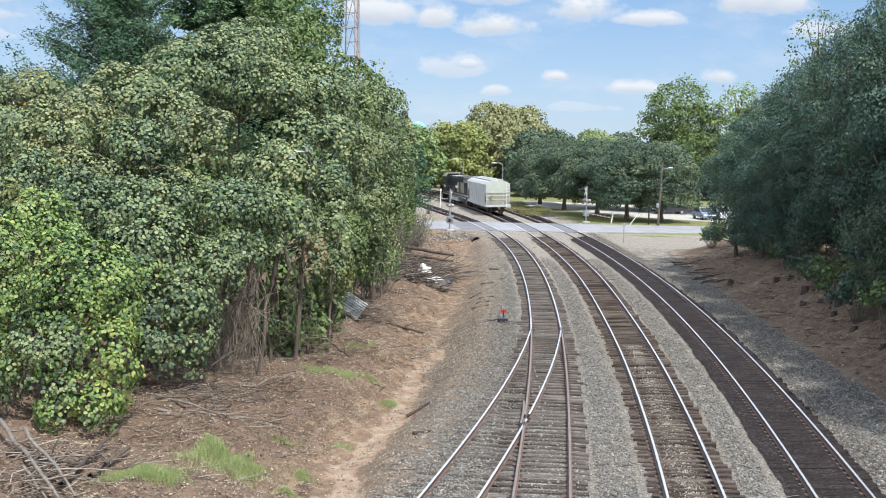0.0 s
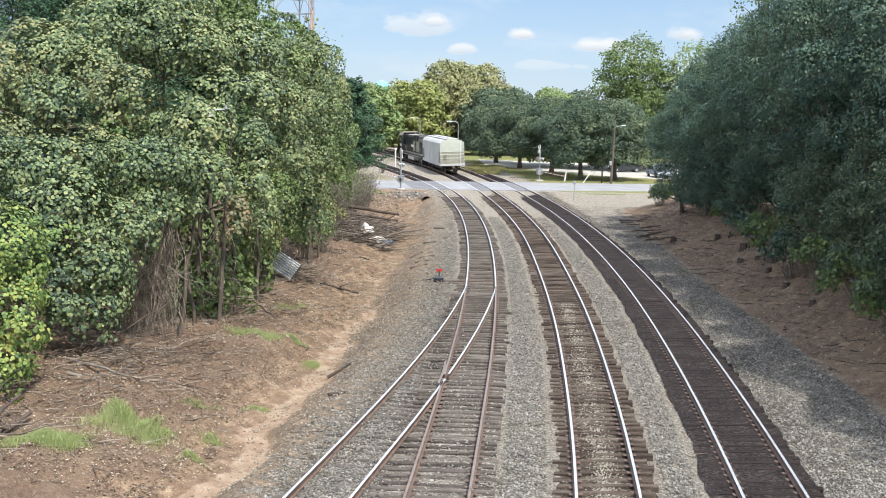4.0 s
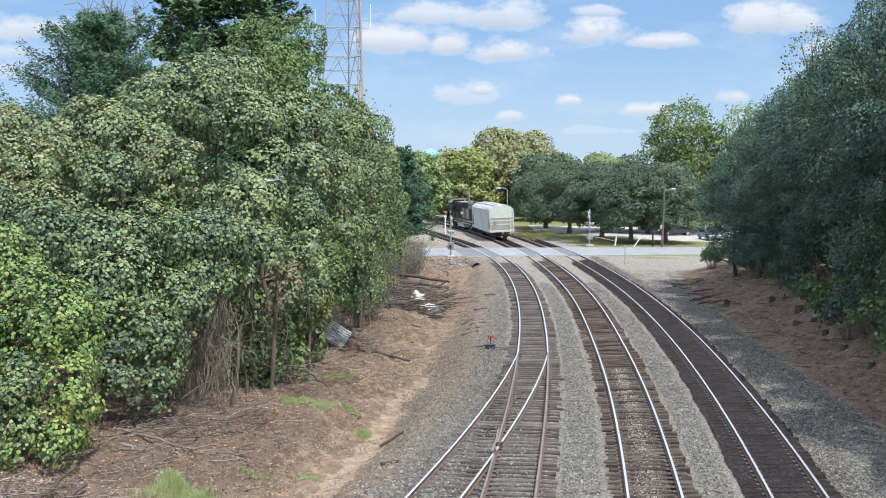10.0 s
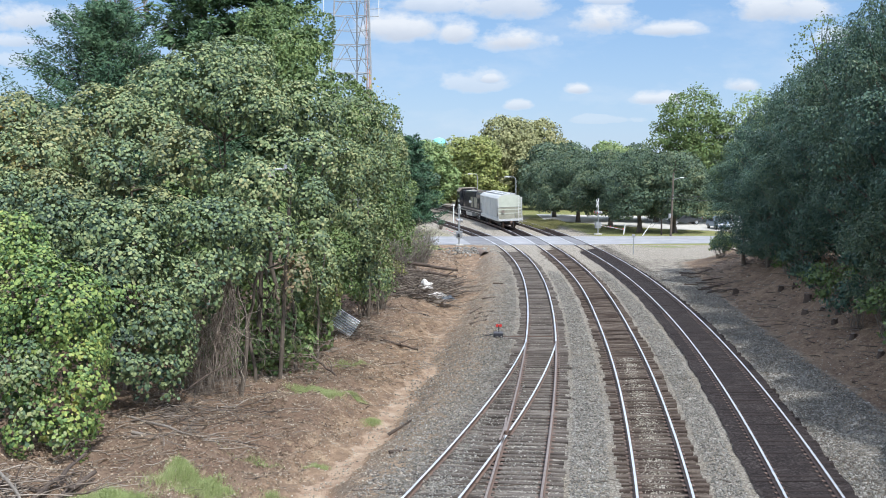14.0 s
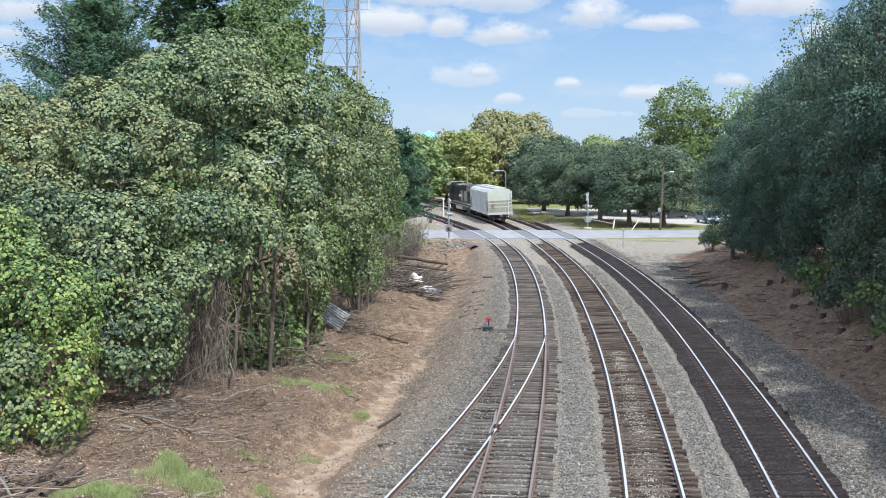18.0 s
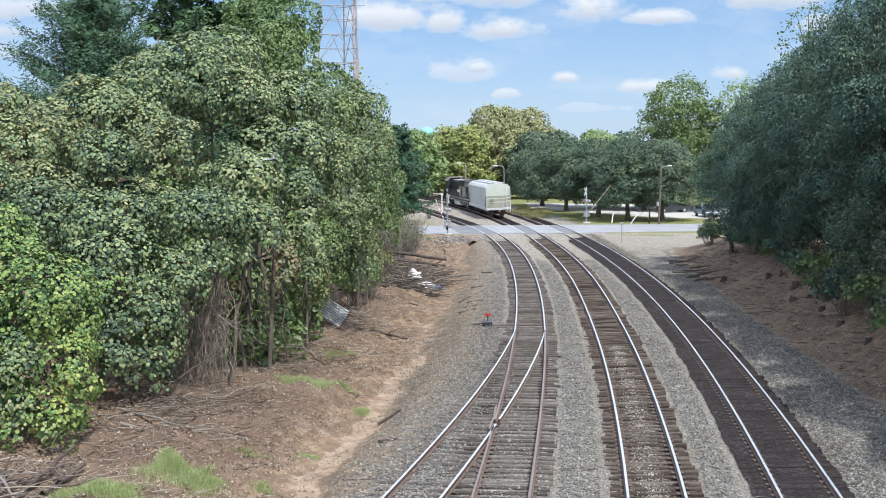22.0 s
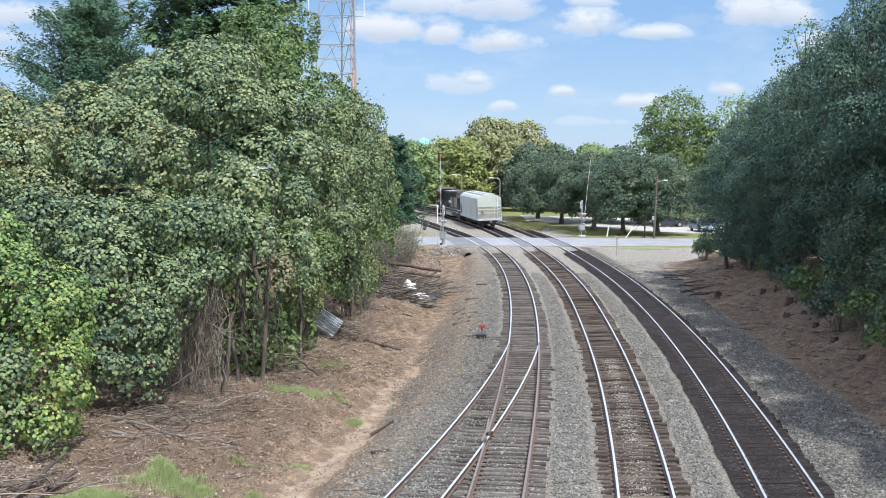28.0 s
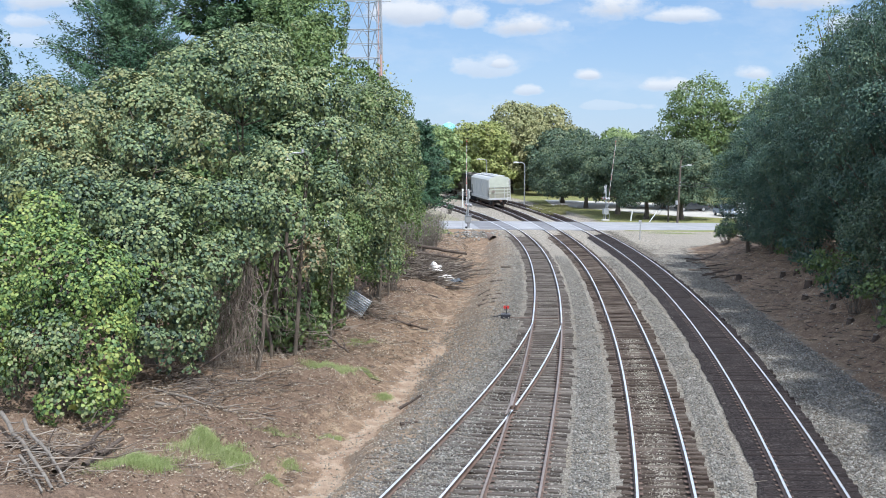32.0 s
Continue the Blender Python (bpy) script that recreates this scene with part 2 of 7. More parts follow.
DRY_LEAF = leaf_material("dry_leaf", [(0.06, 0.04, 0.028), (0.13, 0.09, 0.06), (0.26, 0.195, 0.13), (0.42, 0.34, 0.25), (0.58, 0.51, 0.41)])
GRASS = leaf_material("grass_blade", [(0.190, 0.246, 0.092), (0.268, 0.332, 0.122), (0.347, 0.392, 0.172), (0.437, 0.437, 0.255)])
AUTUMN_RUST = leaf_material("orange_autumn_leaf", [(0.2, 0.15, 0.05), (0.32, 0.21, 0.06), (0.42, 0.26, 0.07), (0.36, 0.32, 0.1)])
BARK = material("bark", [(0.05, 0.04, 0.03), (0.11, 0.09, 0.07), (0.19, 0.16, 0.13)], rough=0.9, scale=3, fine=26, bump=0.6, stretch=(1, 1, 0.25))
DEAD_WOOD = material("dead_wood", [(0.1, 0.085, 0.07), (0.19, 0.165, 0.14), (0.3, 0.27, 0.23)], rough=0.9, scale=4, fine=40, bump=0.5)
CREOSOTE = material("tie_wood", [(0.034, 0.029, 0.025), (0.078, 0.066, 0.058), (0.128, 0.111, 0.098), (0.21, 0.188, 0.165)], rough=0.95, spec=0.15, scale=2.2, fine=30, bump=0.5, random_value=0.5, stretch=(0.5, 3, 3))
CREOSOTE_DARK = material("dark_tie_wood", [(0.013, 0.010, 0.0095), (0.026, 0.02, 0.019), (0.045, 0.036, 0.034)], rough=0.9, spec=0.15, scale=2.2, fine=30, bump=0.5, random_value=0.4, stretch=(0.5, 3, 3))
RAIL_TOP = material("polished_rail", [(0.7, 0.71, 0.74), (0.82, 0.83, 0.86)], rough=0.42, metal=0.8, scale=3, fine=60, bump=0.02)
RAIL_RUST = material("rusty_rail", [(0.07, 0.045, 0.035), (0.13, 0.085, 0.065), (0.2, 0.14, 0.11)], rough=0.75, scale=5, fine=70, bump=0.2)
RAIL_DULL = material("dull_rail_head", [(0.16, 0.12, 0.10), (0.26, 0.21, 0.18), (0.34, 0.29, 0.26)], rough=0.5, metal=0.5, scale=5, fine=70, bump=0.1)
ASPHALT_DARK = material("patched_asphalt", [(0.112, 0.112, 0.122), (0.163, 0.163, 0.173), (0.225, 0.225, 0.230)], rough=0.9, scale=0.6, fine=30, bump=0.3)
ASPHALT = material("asphalt", [(0.203, 0.204, 0.214), (0.270, 0.272, 0.283), (0.365, 0.367, 0.373)], rough=0.9, scale=0.5, fine=30, bump=0.3)
CONCRETE = material("pale_paving", [(0.38, 0.36, 0.32), (0.47, 0.45, 0.41), (0.55, 0.53, 0.49)], rough=0.9, scale=0.3, fine=12, bump=0.2)
DARK_BED_BALLAST = material("dark_bed_ballast", [(0.010, 0.008, 0.008), (0.02, 0.016, 0.0155), (0.036, 0.029, 0.028), (0.085, 0.073, 0.069)], rough=0.95, spec=0.15, scale=1.3, fine=38, bump=0.7, bump_dist=0.04, cells=17.0)
BROWN_BALLAST = material("brown_dusty_ballast", [(0.018, 0.013, 0.010), (0.042, 0.032, 0.025), (0.075, 0.06, 0.047), (0.2, 0.175, 0.145)], rough=0.95, spec=0.15, scale=0.8, fine=38, bump=0.7, bump_dist=0.04, cells=17.0)
GREY_BALLAST = material("weathered_ballast", [(0.035, 0.031, 0.027), (0.11, 0.098, 0.084), (0.21, 0.19, 0.163), (0.45, 0.42, 0.37)], rough=0.95, spec=0.15, scale=0.9, fine=38, bump=0.7, bump_dist=0.04, cells=17.0)
GALVANISED = material("galvanised_steel", [(0.3, 0.31, 0.32), (0.45, 0.46, 0.47)], rough=0.5, metal=0.6, scale=8, fine=60, bump=0.05)
WHITE_PAINT = material("white_paint", [(0.62, 0.62, 0.6), (0.8, 0.8, 0.78)], rough=0.5, scale=4, fine=40, bump=0.05)
RED_PAINT = material("red_paint", [(0.45, 0.03, 0.025), (0.6, 0.05, 0.04)], rough=0.5, scale=4, fine=40, bump=0.05)
BLACK_PAINT = material("black_paint", [(0.011, 0.011, 0.016), (0.027, 0.028, 0.037)], rough=0.45, scale=3, fine=30, bump=0.05)
HOPPER_GREY = material("pale_grey_car_paint", [(0.385, 0.395, 0.395), (0.455, 0.465, 0.465), (0.51, 0.52, 0.52)], rough=0.5, scale=0.8, fine=9, bump=0.04, stretch=(1, 1, 0.35), world_space=False)
HOPPER_CREAM = material("cream_end_paint", [(0.378, 0.405, 0.342), (0.450, 0.477, 0.405), (0.504, 0.531, 0.459)], rough=0.55, scale=0.8, fine=9, bump=0.04, world_space=False)
GRIME = material("brown_grime", [(0.13, 0.11, 0.09), (0.22, 0.19, 0.16), (0.3, 0.27, 0.24)], rough=0.85, scale=2, fine=14, bump=0.2, world_space=False)
OLIVE_GRIME = material("olive_grime", [(0.2, 0.2, 0.155), (0.28, 0.275, 0.22), (0.34, 0.33, 0.27)], rough=0.85, scale=2, fine=14, bump=0.2, world_space=False)
CREOSOTE_BROWN = material("brown_tie_wood", [(0.024, 0.017, 0.014), (0.06, 0.045, 0.037), (0.108, 0.086, 0.071), (0.2, 0.168, 0.14)], rough=0.95, spec=0.15, scale=2.2, fine=30, bump=0.5, random_value=0.5, stretch=(0.5, 3, 3))
GLASS = material("dark_glass", [(0.02, 0.025, 0.03), (0.03, 0.035, 0.04)], rough=0.08, scale=2, fine=4, bump=0, spec=0.8)
WIRE = material("wire_black", [(0.02, 0.02, 0.02), (0.04, 0.04, 0.04)], rough=0.7, scale=4, fine=10, bump=0)


# ---- mesh helpers ----
def mesh_from(name, verts, faces, mats, face_mats=None, smooth=False):
    me = bpy.data.meshes.new(name)
    me.from_pydata([tuple(map(float, v)) for v in verts], [], [tuple(map(int, f)) for f in faces])
    for m in mats if isinstance(mats, (list, tuple)) else [mats]:
        me.materials.append(m)
    if face_mats is not None:
        me.polygons.foreach_set("material_index", list(face_mats))
    if smooth:
        me.polygons.foreach_set("use_smooth", [True] * len(me.polygons))
    me.update()
    return me


def mesh_np(name, verts, faces, mats, face_mats=None):
    """A mesh from arrays; all the faces have as many corners."""
    me = bpy.data.meshes.new(name)
    nf, k = faces.shape
    me.vertices.add(len(verts))
    me.vertices.foreach_set("co", np.asarray(verts, np.float32).ravel())
    me.loops.add(nf * k)
    me.loops.foreach_set("vertex_index", np.asarray(faces, np.int32).ravel())
    me.polygons.add(nf)
    me.polygons.foreach_set("loop_start", np.arange(0, nf * k, k, dtype=np.int32))
    for m in mats if isinstance(mats, (list, tuple)) else [mats]:
        me.materials.append(m)
    if face_mats is not None:
        me.polygons.foreach_set("material_index", np.asarray(face_mats, np.int32))
    me.update(calc_edges=True)
    me.validate()
    return me


def link(name, me, parent=None, label="", m=None):
    ob = new(name, me)
    if parent is not None:
        ob.parent = parent
    if m is not None:
        ob.matrix_basis = m
    if label:
        ob["label"] = label
    return ob


def part(name, bm, mat, parent, label="", m=None, smooth=False):
    me = bpy.data.meshes.new(name)
    bm.to_mesh(me)
    bm.free()
    for x in mat if isinstance(mat, (list, tuple)) else [mat]:
        me.materials.append(x)
    if smooth:
        me.polygons.foreach_set("use_smooth", [True] * len(me.polygons))
    return link(name, me, parent, label, m)


def add_box(bm, x0, x1, y0, y1, z0, z1, bevel=0.0, m=None):
    r = bmesh.ops.create_cube(bm, size=1)
    vs = r["verts"]
    for v in vs:
        v.co = Vector(((x0 + x1) / 2 + v.co.x * (x1 - x0), (y0 + y1) / 2 + v.co.y * (y1 - y0), (z0 + z1) / 2 + v.co.z * (z1 - z0)))
        if m is not None:
            v.co = m @ v.co
    if bevel:
        es = {e for v in vs for e in v.link_edges}
        bmesh.ops.bevel(bm, geom=list(es), offset=bevel, segments=1, affect="EDGES")
    return bm


def box(x0, x1, y0, y1, z0, z1, bevel=0.0, m=None):
    return add_box(bmesh.new(), x0, x1, y0, y1, z0, z1, bevel, m)


def add_rod(bm, a, b, r0, r1=None, sides=8):
    a, b = Vector(a), Vector(b)
    r1 = r0 if r1 is None else r1
    d = b - a
    m = Matrix.Translation((a + b) / 2) @ d.to_track_quat("Z", "Y").to_matrix().to_4x4()
    bmesh.ops.create_cone(bm, cap_ends=True, segments=sides, radius1=r0, radius2=r1, depth=d.length, matrix=m)
    return bm


def rod(a, b, r0, r1=None, sides=8):
    return add_rod(bmesh.new(), a, b, r0, r1, sides)


def prism(outline, axis, lo, hi):
    """An outline in the two other axes, drawn out along the axis from lo to hi."""
    bm = bmesh.new()
    def at(p, h):
        return {"x": (h, p[0], p[1]), "y": (p[0], h, p[1]), "z": (p[0], p[1], h)}[axis]
    a = [bm.verts.new(at(p, lo)) for p in outline]
    b = [bm.verts.new(at(p, hi)) for p in outline]
    bm.faces.new(a)
    bm.faces.new(b[::-1])
    n = len(a)
    for i in range(n):
        bm.faces.new((a[i], b[i], b[(i + 1) % n], a[(i + 1) % n]))
    bmesh.ops.recalc_face_normals(bm, faces=bm.faces)
    return bm


def tubes(paths, sides=5):
    """Arrays of a mesh of bent tapering tubes; a path is a list of (point, radius)."""
    V, F, n0 = [], [], 0
    ang = np.arange(sides) * 2 * np.pi / sides
    for path in paths:
        P = np.array([p for p, r in path], float)
        Rr = np.array([r for p, r in path], float)
        T = np.gradient(P, axis=0)
        T /= np.linalg.norm(T, axis=1)[:, None] + 1e-9
        ref = np.where(np.abs(T[:, 2:3]) > 0.9, np.array([[1.0, 0, 0]]), np.array([[0, 0, 1.0]]))
        A = np.cross(T, ref)
        A /= np.linalg.norm(A, axis=1)[:, None] + 1e-9
        B = np.cross(T, A)
        ring = P[:, None] + Rr[:, None, None] * (np.cos(ang)[None, :, None] * A[:, None] + np.sin(ang)[None, :, None] * B[:, None])
        V.append(ring.reshape(-1, 3))
        k = len(P)
        i = np.arange(k - 1)[:, None] * sides
        j = np.arange(sides)[None]
        q = np.stack([i + j, i + (j + 1) % sides, i + sides + (j + 1) % sides, i + sides + j], -1).reshape(-1, 4)
        F.append(q + n0)
        n0 += k * sides
    return np.concatenate(V), np.concatenate(F)


def bent(rng, a, b, r0, r1, steps=5, wild=0.12):
    """A crooked path of (point, radius) from a to b."""
    a, b = np.array(a, float), np.array(b, float)
    L = np.linalg.norm(b - a)
    out = []
    for i in range(steps + 1):
        f = i / steps
        p = a + (b - a) * f
        if 0 < i:
            p = p + rng.normal(0, wild * L * 0.35, 3) * math.sin(math.pi * min(1, f * 0.8 + 0.1)) * 0.5
        out.append((p, r0 + (r1 - r0) * f))
    return out


# ---- leaves and trees ----
def leaf_arrays(rng, P, N, size, wide=0.8, droop=0.25, round_leaf=True, along=None):
    """Folded leaves at the points P that face along N."""
    n = len(P)
    N = N / (np.linalg.norm(N, axis=1)[:, None] + 1e-9)
    D = rng.normal(0, 1, (n, 3)) if along is None else along + rng.normal(0, 0.35, (n, 3))
    if along is None:
        D[:, 2] -= 0.7
    D -= (D * N).sum(1)[:, None] * N
    D /= np.linalg.norm(D, axis=1)[:, None] + 1e-9
    S = np.cross(N, D)
    s = size[:, None]
    fold = s * droop * N
    if round_leaf:
        pts = [(-0.5, 0, 0), (-0.2, 0.5 * wide, -1), (0.2, 0.42 * wide, -1), (0.55, 0, -0.5), (0.2, -0.42 * wide, -1), (-0.2, -0.5 * wide, -1)]
        V = np.stack([P + D * s * a + S * s * b + fold * c * 0.6 for a, b, c in pts], 1)
        i = np.arange(n)[:, None] * 6
        F = np.concatenate([i + np.array([[0, 1, 2, 3]]), i + np.array([[0, 3, 4, 5]])], 1).reshape(-1, 4)
    else:
        pts = [(-0.5, 0, 0), (0.0, 0.5 * wide, -1), (0.55, 0, -0.3), (0.0, -0.5 * wide, -1)]
        V = np.stack([P + D * s * a + S * s * b + fold * c * 0.6 for a, b, c in pts], 1)
        F = np.arange(n)[:, None] * 4 + np.array([[0, 1, 2, 3]])
    return V.reshape(-1, 3), F


def lump_points(rng, lumps, per_m2, rough=0.16, shell=0.3, keep=0.72, down=-0.75, only=None):
    """Points in the outer shell of overlapping lumps (x, y, z, r or rx, ry, rz), uneven, with their outward ways."""
    Ps, Ns = [], []
    Ls = [(np.array(l[:3], float), np.array(l[3:6] if len(l) >= 6 else (l[3], l[3], l[3] * 0.9), float)) for l in lumps]
    for k, (c, r) in enumerate(Ls):
        if only is not None and k not in only:
            continue
        area = 4 * math.pi * ((r[0] * r[1] + r[0] * r[2] + r[1] * r[2]) / 3)
        n = int(area * per_m2)
        U = rng.normal(0, 1, (n, 3))
        U /= np.linalg.norm(U, axis=1)[:, None]
        U = U[U[:, 2] > down]
        ph = rng.uniform(0, 6.28, 6)
        wave = (np.sin(U[:, 0] * 5 + ph[0]) * np.sin(U[:, 1] * 5 + ph[1]) + np.sin(U[:, 2] * 7 + ph[2]) * 0.7
                + np.sin(U[:, 0] * 11 + ph[3]) * np.sin(U[:, 2] * 12 + ph[4]) * 0.6)
        depth = rng.random(len(U)) ** 1.6 * shell
        P = c + U * r * (1 + rough * 0.5 * wave - depth)[:, None]
        N = U / r
        ok = np.ones(len(P), bool)
        for j, (c2, r2) in enumerate(Ls):
            if j != k:
                ok &= (((P - c2) / r2) ** 2).sum(1) > keep
        Ps.append(P[ok])
        Ns.append(N[ok])
    P, N = np.concatenate(Ps), np.concatenate(Ns)
    N /= np.linalg.norm(N, axis=1)[:, None]
    return P, N


def crown_mesh(name, seed, lumps, mat, per_m2, size, round_leaf=True, rough=0.16, shell=0.3, up=0.45, jitter=0.55, keep=0.72, wide=0.85, down=-0.75, only=None):
    rng = np.random.default_rng(seed)
    P, N = lump_points(rng, lumps, per_m2, rough, shell, keep, down, only)
    N = N + rng.normal(0, jitter, N.shape) + np.array([0, 0, up])
    s = size * rng.uniform(0.6, 1.35, len(P))
    V, F = leaf_arrays(rng, P, N, s, wide=wide, round_leaf=round_leaf)
    return mesh_np(name, V, F, mat)


def auto_lumps(rng, height, spread, low, n=28, top=0.42, bottom=0.75):
    """Lumps of an uneven crown round (0, 0): small heaps over a wide middle."""
    out = []
    for i in range(n):
        f = (i + rng.random()) / n
        w = spread * (bottom + (1 - bottom) * math.sin(math.pi * min(0.5, f * 0.9))) if f < 0.5 else spread * (top + (1 - top) * math.cos(math.pi * (f - 0.5)) ** 0.8)
        if f > 0.85:
            w *= 0.75
        a = i * 2.4 + rng.uniform(-0.6, 0.6)
        r = spread * rng.uniform(0.2, 0.38)
        d = max(0.1, w * rng.uniform(0.72, 1.1) - r * 0.7)
        z = low + r * 0.5 + (height - low - r * 1.4) * f
        out.append((d * math.cos(a), d * math.sin(a), z, r * rng.uniform(0.9, 1.25), r * rng.uniform(0.9, 1.25), r * rng.uniform(0.6, 0.9)))
    for f in (0.25, 0.5, 0.75):
        out.append((0, 0, low + (height - low) * f, spread * 0.62, spread * 0.62, (height - low) * 0.22))
    return out


def limb_paths(rng, lumps, height, r0, low, base=(0, 0, 0)):
    """A trunk and a limb to each lump."""
    bx, by, bz = base
    top = np.array([bx + rng.uniform(-0.4, 0.4), by + rng.uniform(-0.4, 0.4), bz + height * 0.85])
    trunk = bent(rng, (bx, by, bz - 0.3), top, r0, r0 * 0.2, 7, 0.06)
    trunk[0] = (trunk[0][0], r0 * 1.45)
    paths = [trunk]
    for l in lumps:
        f = rng.uniform(0.3, 0.75)
        z = max(low * 1.05, l[2] - height * 0.18)
        k = min(6, max(1, math.ceil((z - bz) / (height * 0.85) * 7 - 0.2)))
        a = trunk[k][0]
        paths.append(bent(rng, a, (l[0], l[1], l[2]), r0 * 0.33, r0 * 0.08, 4, 0.14))
    return paths


def broadleaf(name, seed, height, spread, low, mat, per_m2, size, label, n=14, r0=0.25, round_leaf=False, group="", shell=0.35, rough=0.2, bottom=0.75, top=0.42):
    """A tree at the origin: trunk with limbs, crown of leaves."""
    rng = np.random.default_rng(seed)
    lumps = auto_lumps(rng, height, spread, low, n, top, bottom)
    ob = tagged(new(name), label, "tree", group)
    V, F = tubes(limb_paths(rng, lumps, height, r0, low), 7)
    link("trunk", mesh_np("trunk", V, F, BARK), ob)
    link("crown", crown_mesh("crown", seed + 1, lumps, mat, per_m2, size, round_leaf, rough=rough, shell=shell, keep=0.6), ob)
    return ob


def conifer(name, seed, height, spread, mat, label, per_branch=70, n=150, size=0.35, low=0.06, point=1.0, flat=0.5, lift_by=(0.0, 0.5)):
    """A conifer: straight trunk, tiers of branches, each with feathery sprays that point outward."""
    rng = np.random.default_rng(seed)
    ob = tagged(new(name), label, "tree")
    paths = [[((0, 0, -0.3), 0.03 * height * 0.5 + 0.05), ((0.05, 0, height * 0.5), 0.012 * height), ((0, 0, height), 0.02)]]
    P, N, A = [], [], []
    for i in range(n):
        f = low + (1 - low) * (i + rng.random()) / n
        reach = spread * (1 - f) ** (0.75 * point) * rng.uniform(0.62, 1.15) + 0.15
        a = i * 2.399 + rng.uniform(-0.4, 0.4)
        lift = rng.uniform(*lift_by)
        d = np.array([math.cos(a), math.sin(a), lift])
        side = np.array([-math.sin(a), math.cos(a), 0.0])
        base = np.array([0, 0, height * f])
        paths.append([(base, 0.03), (base + d * reach * 0.6 + np.array([0, 0, -0.06 * reach]), 0.018), (base + d * reach, 0.006)])
        k = int(per_branch * (0.3 + reach / spread))
        s = rng.random(k) ** 0.55
        w = rng.normal(0, 1, k) * (0.06 + 0.2 * reach * (1.08 - s))
        p = base + d * reach * s[:, None] + side * w[:, None] + rng.normal(0, 0.07 + 0.03 * reach, (k, 3)) * np.array([1, 1, flat * 2])
        p[:, 2] -= 0.1 * np.abs(w)
        P.append(p)
        N.append(rng.normal(0, 0.55, (k, 3)) + np.array([0, 0, 0.8]) + d * 0.3)
        A.append(d + side * np.sign(w)[:, None] * 0.7 + np.array([0, 0, 0.15]))
    V, F = tubes(paths, 5)
    link("trunk", mesh_np("trunk", V, F, BARK), ob)
    P, N, A = np.concatenate(P), np.concatenate(N), np.concatenate(A)
    V, F = leaf_arrays(rng, P, N, size * rng.uniform(0.6, 1.4, len(P)), wide=0.34, droop=0.3, round_leaf=False, along=A)
    link("crown", mesh_np("crown", V, F, mat), ob)
    return ob


def put(ob, x, y, z=0.0, turn=0.0):
    ob.matrix_basis = pose(x, y, z, 0, 0, turn)
    return ob


# ---- the lie of the land ----
CX, CY = -491.6, 98.1             # the middle of the curve that the two main tracks follow
RADIUS_OUTER, RADIUS_MAIN = 505.9, 501.75
_KY = [-60, 0, 30, 45, 57.5, 65.5, 76, 86, 95, 106, 119, 130, 150, 177, 200]
_KX = [-7.6, -1.6, 1.53, 3.1, 4.38, 5.0, 5.6, 5.98, 6.16, 6.15, 5.6, 4.6, 1.7, -3.2, -7.6]
_SIDE = np.polyfit((np.array(_KY) - 80) / 60, _KX, 8)


def outer_x(y):
    return CX + math.sqrt(RADIUS_OUTER ** 2 - (y - CY) ** 2)


def main_x(y):
    d = 0.16 * math.exp(-((y - 24) / 14) ** 2) - 0.14 * math.exp(-((y - 64) / 15) ** 2)
    return CX + math.sqrt(RADIUS_MAIN ** 2 - (y - CY) ** 2) + d


def side_x(y):
    return float(np.polyval(_SIDE, (y - 80) / 60))


def turnout_x(y):
    """The curved route that leaves the side track towards the viewer."""
    d = max(0.0, 57.5 - y)
    e = min(d, 26.0)
    return side_x(y) - (0.05 * e + 0.0013 * e * e) - 0.1176 * (d - e)


def ditch_x(y):
    wind = 0.95 * noise.noise((3.1, float(y) * 0.21, 5.0)) + 0.42 * noise.noise((7.3, float(y) * 0.8, 2.0))
    return wind + np.interp(y, [-40, 20, 32.6, 42.4, 58.6, 79.4, 94, 109, 118], [-12, -6.2, -4.3, -2.5, -1.1, 0.6, 1.3, 1.9, 2.4])


def bed_left(y):
    """The foot of the ballast on the ditch side."""
    return np.interp(y, [-40, 20, 30, 40, 50, 58, 80, 100, 120], [-11, -4.9, -2.9, -1.2, 0.3, 1.2, 2.6, 3.6, 3.6])


def bank_foot(y):
    return np.interp(y, [-40, 30, 43, 58, 68, 84, 104, 114, 124], [13.5, 14.8, 15.6, 16.3, 17.0, 18.3, 20.3, 27, 60])


def smooth_step(a, b, v):
    f = np.clip((v - a) / (b - a), 0, 1)
    return f * f * (3 - 2 * f)


def rough_noise(x, y, s, seed=0.0):
    return noise.noise((x * s + seed, y * s - seed, seed * 0.7))


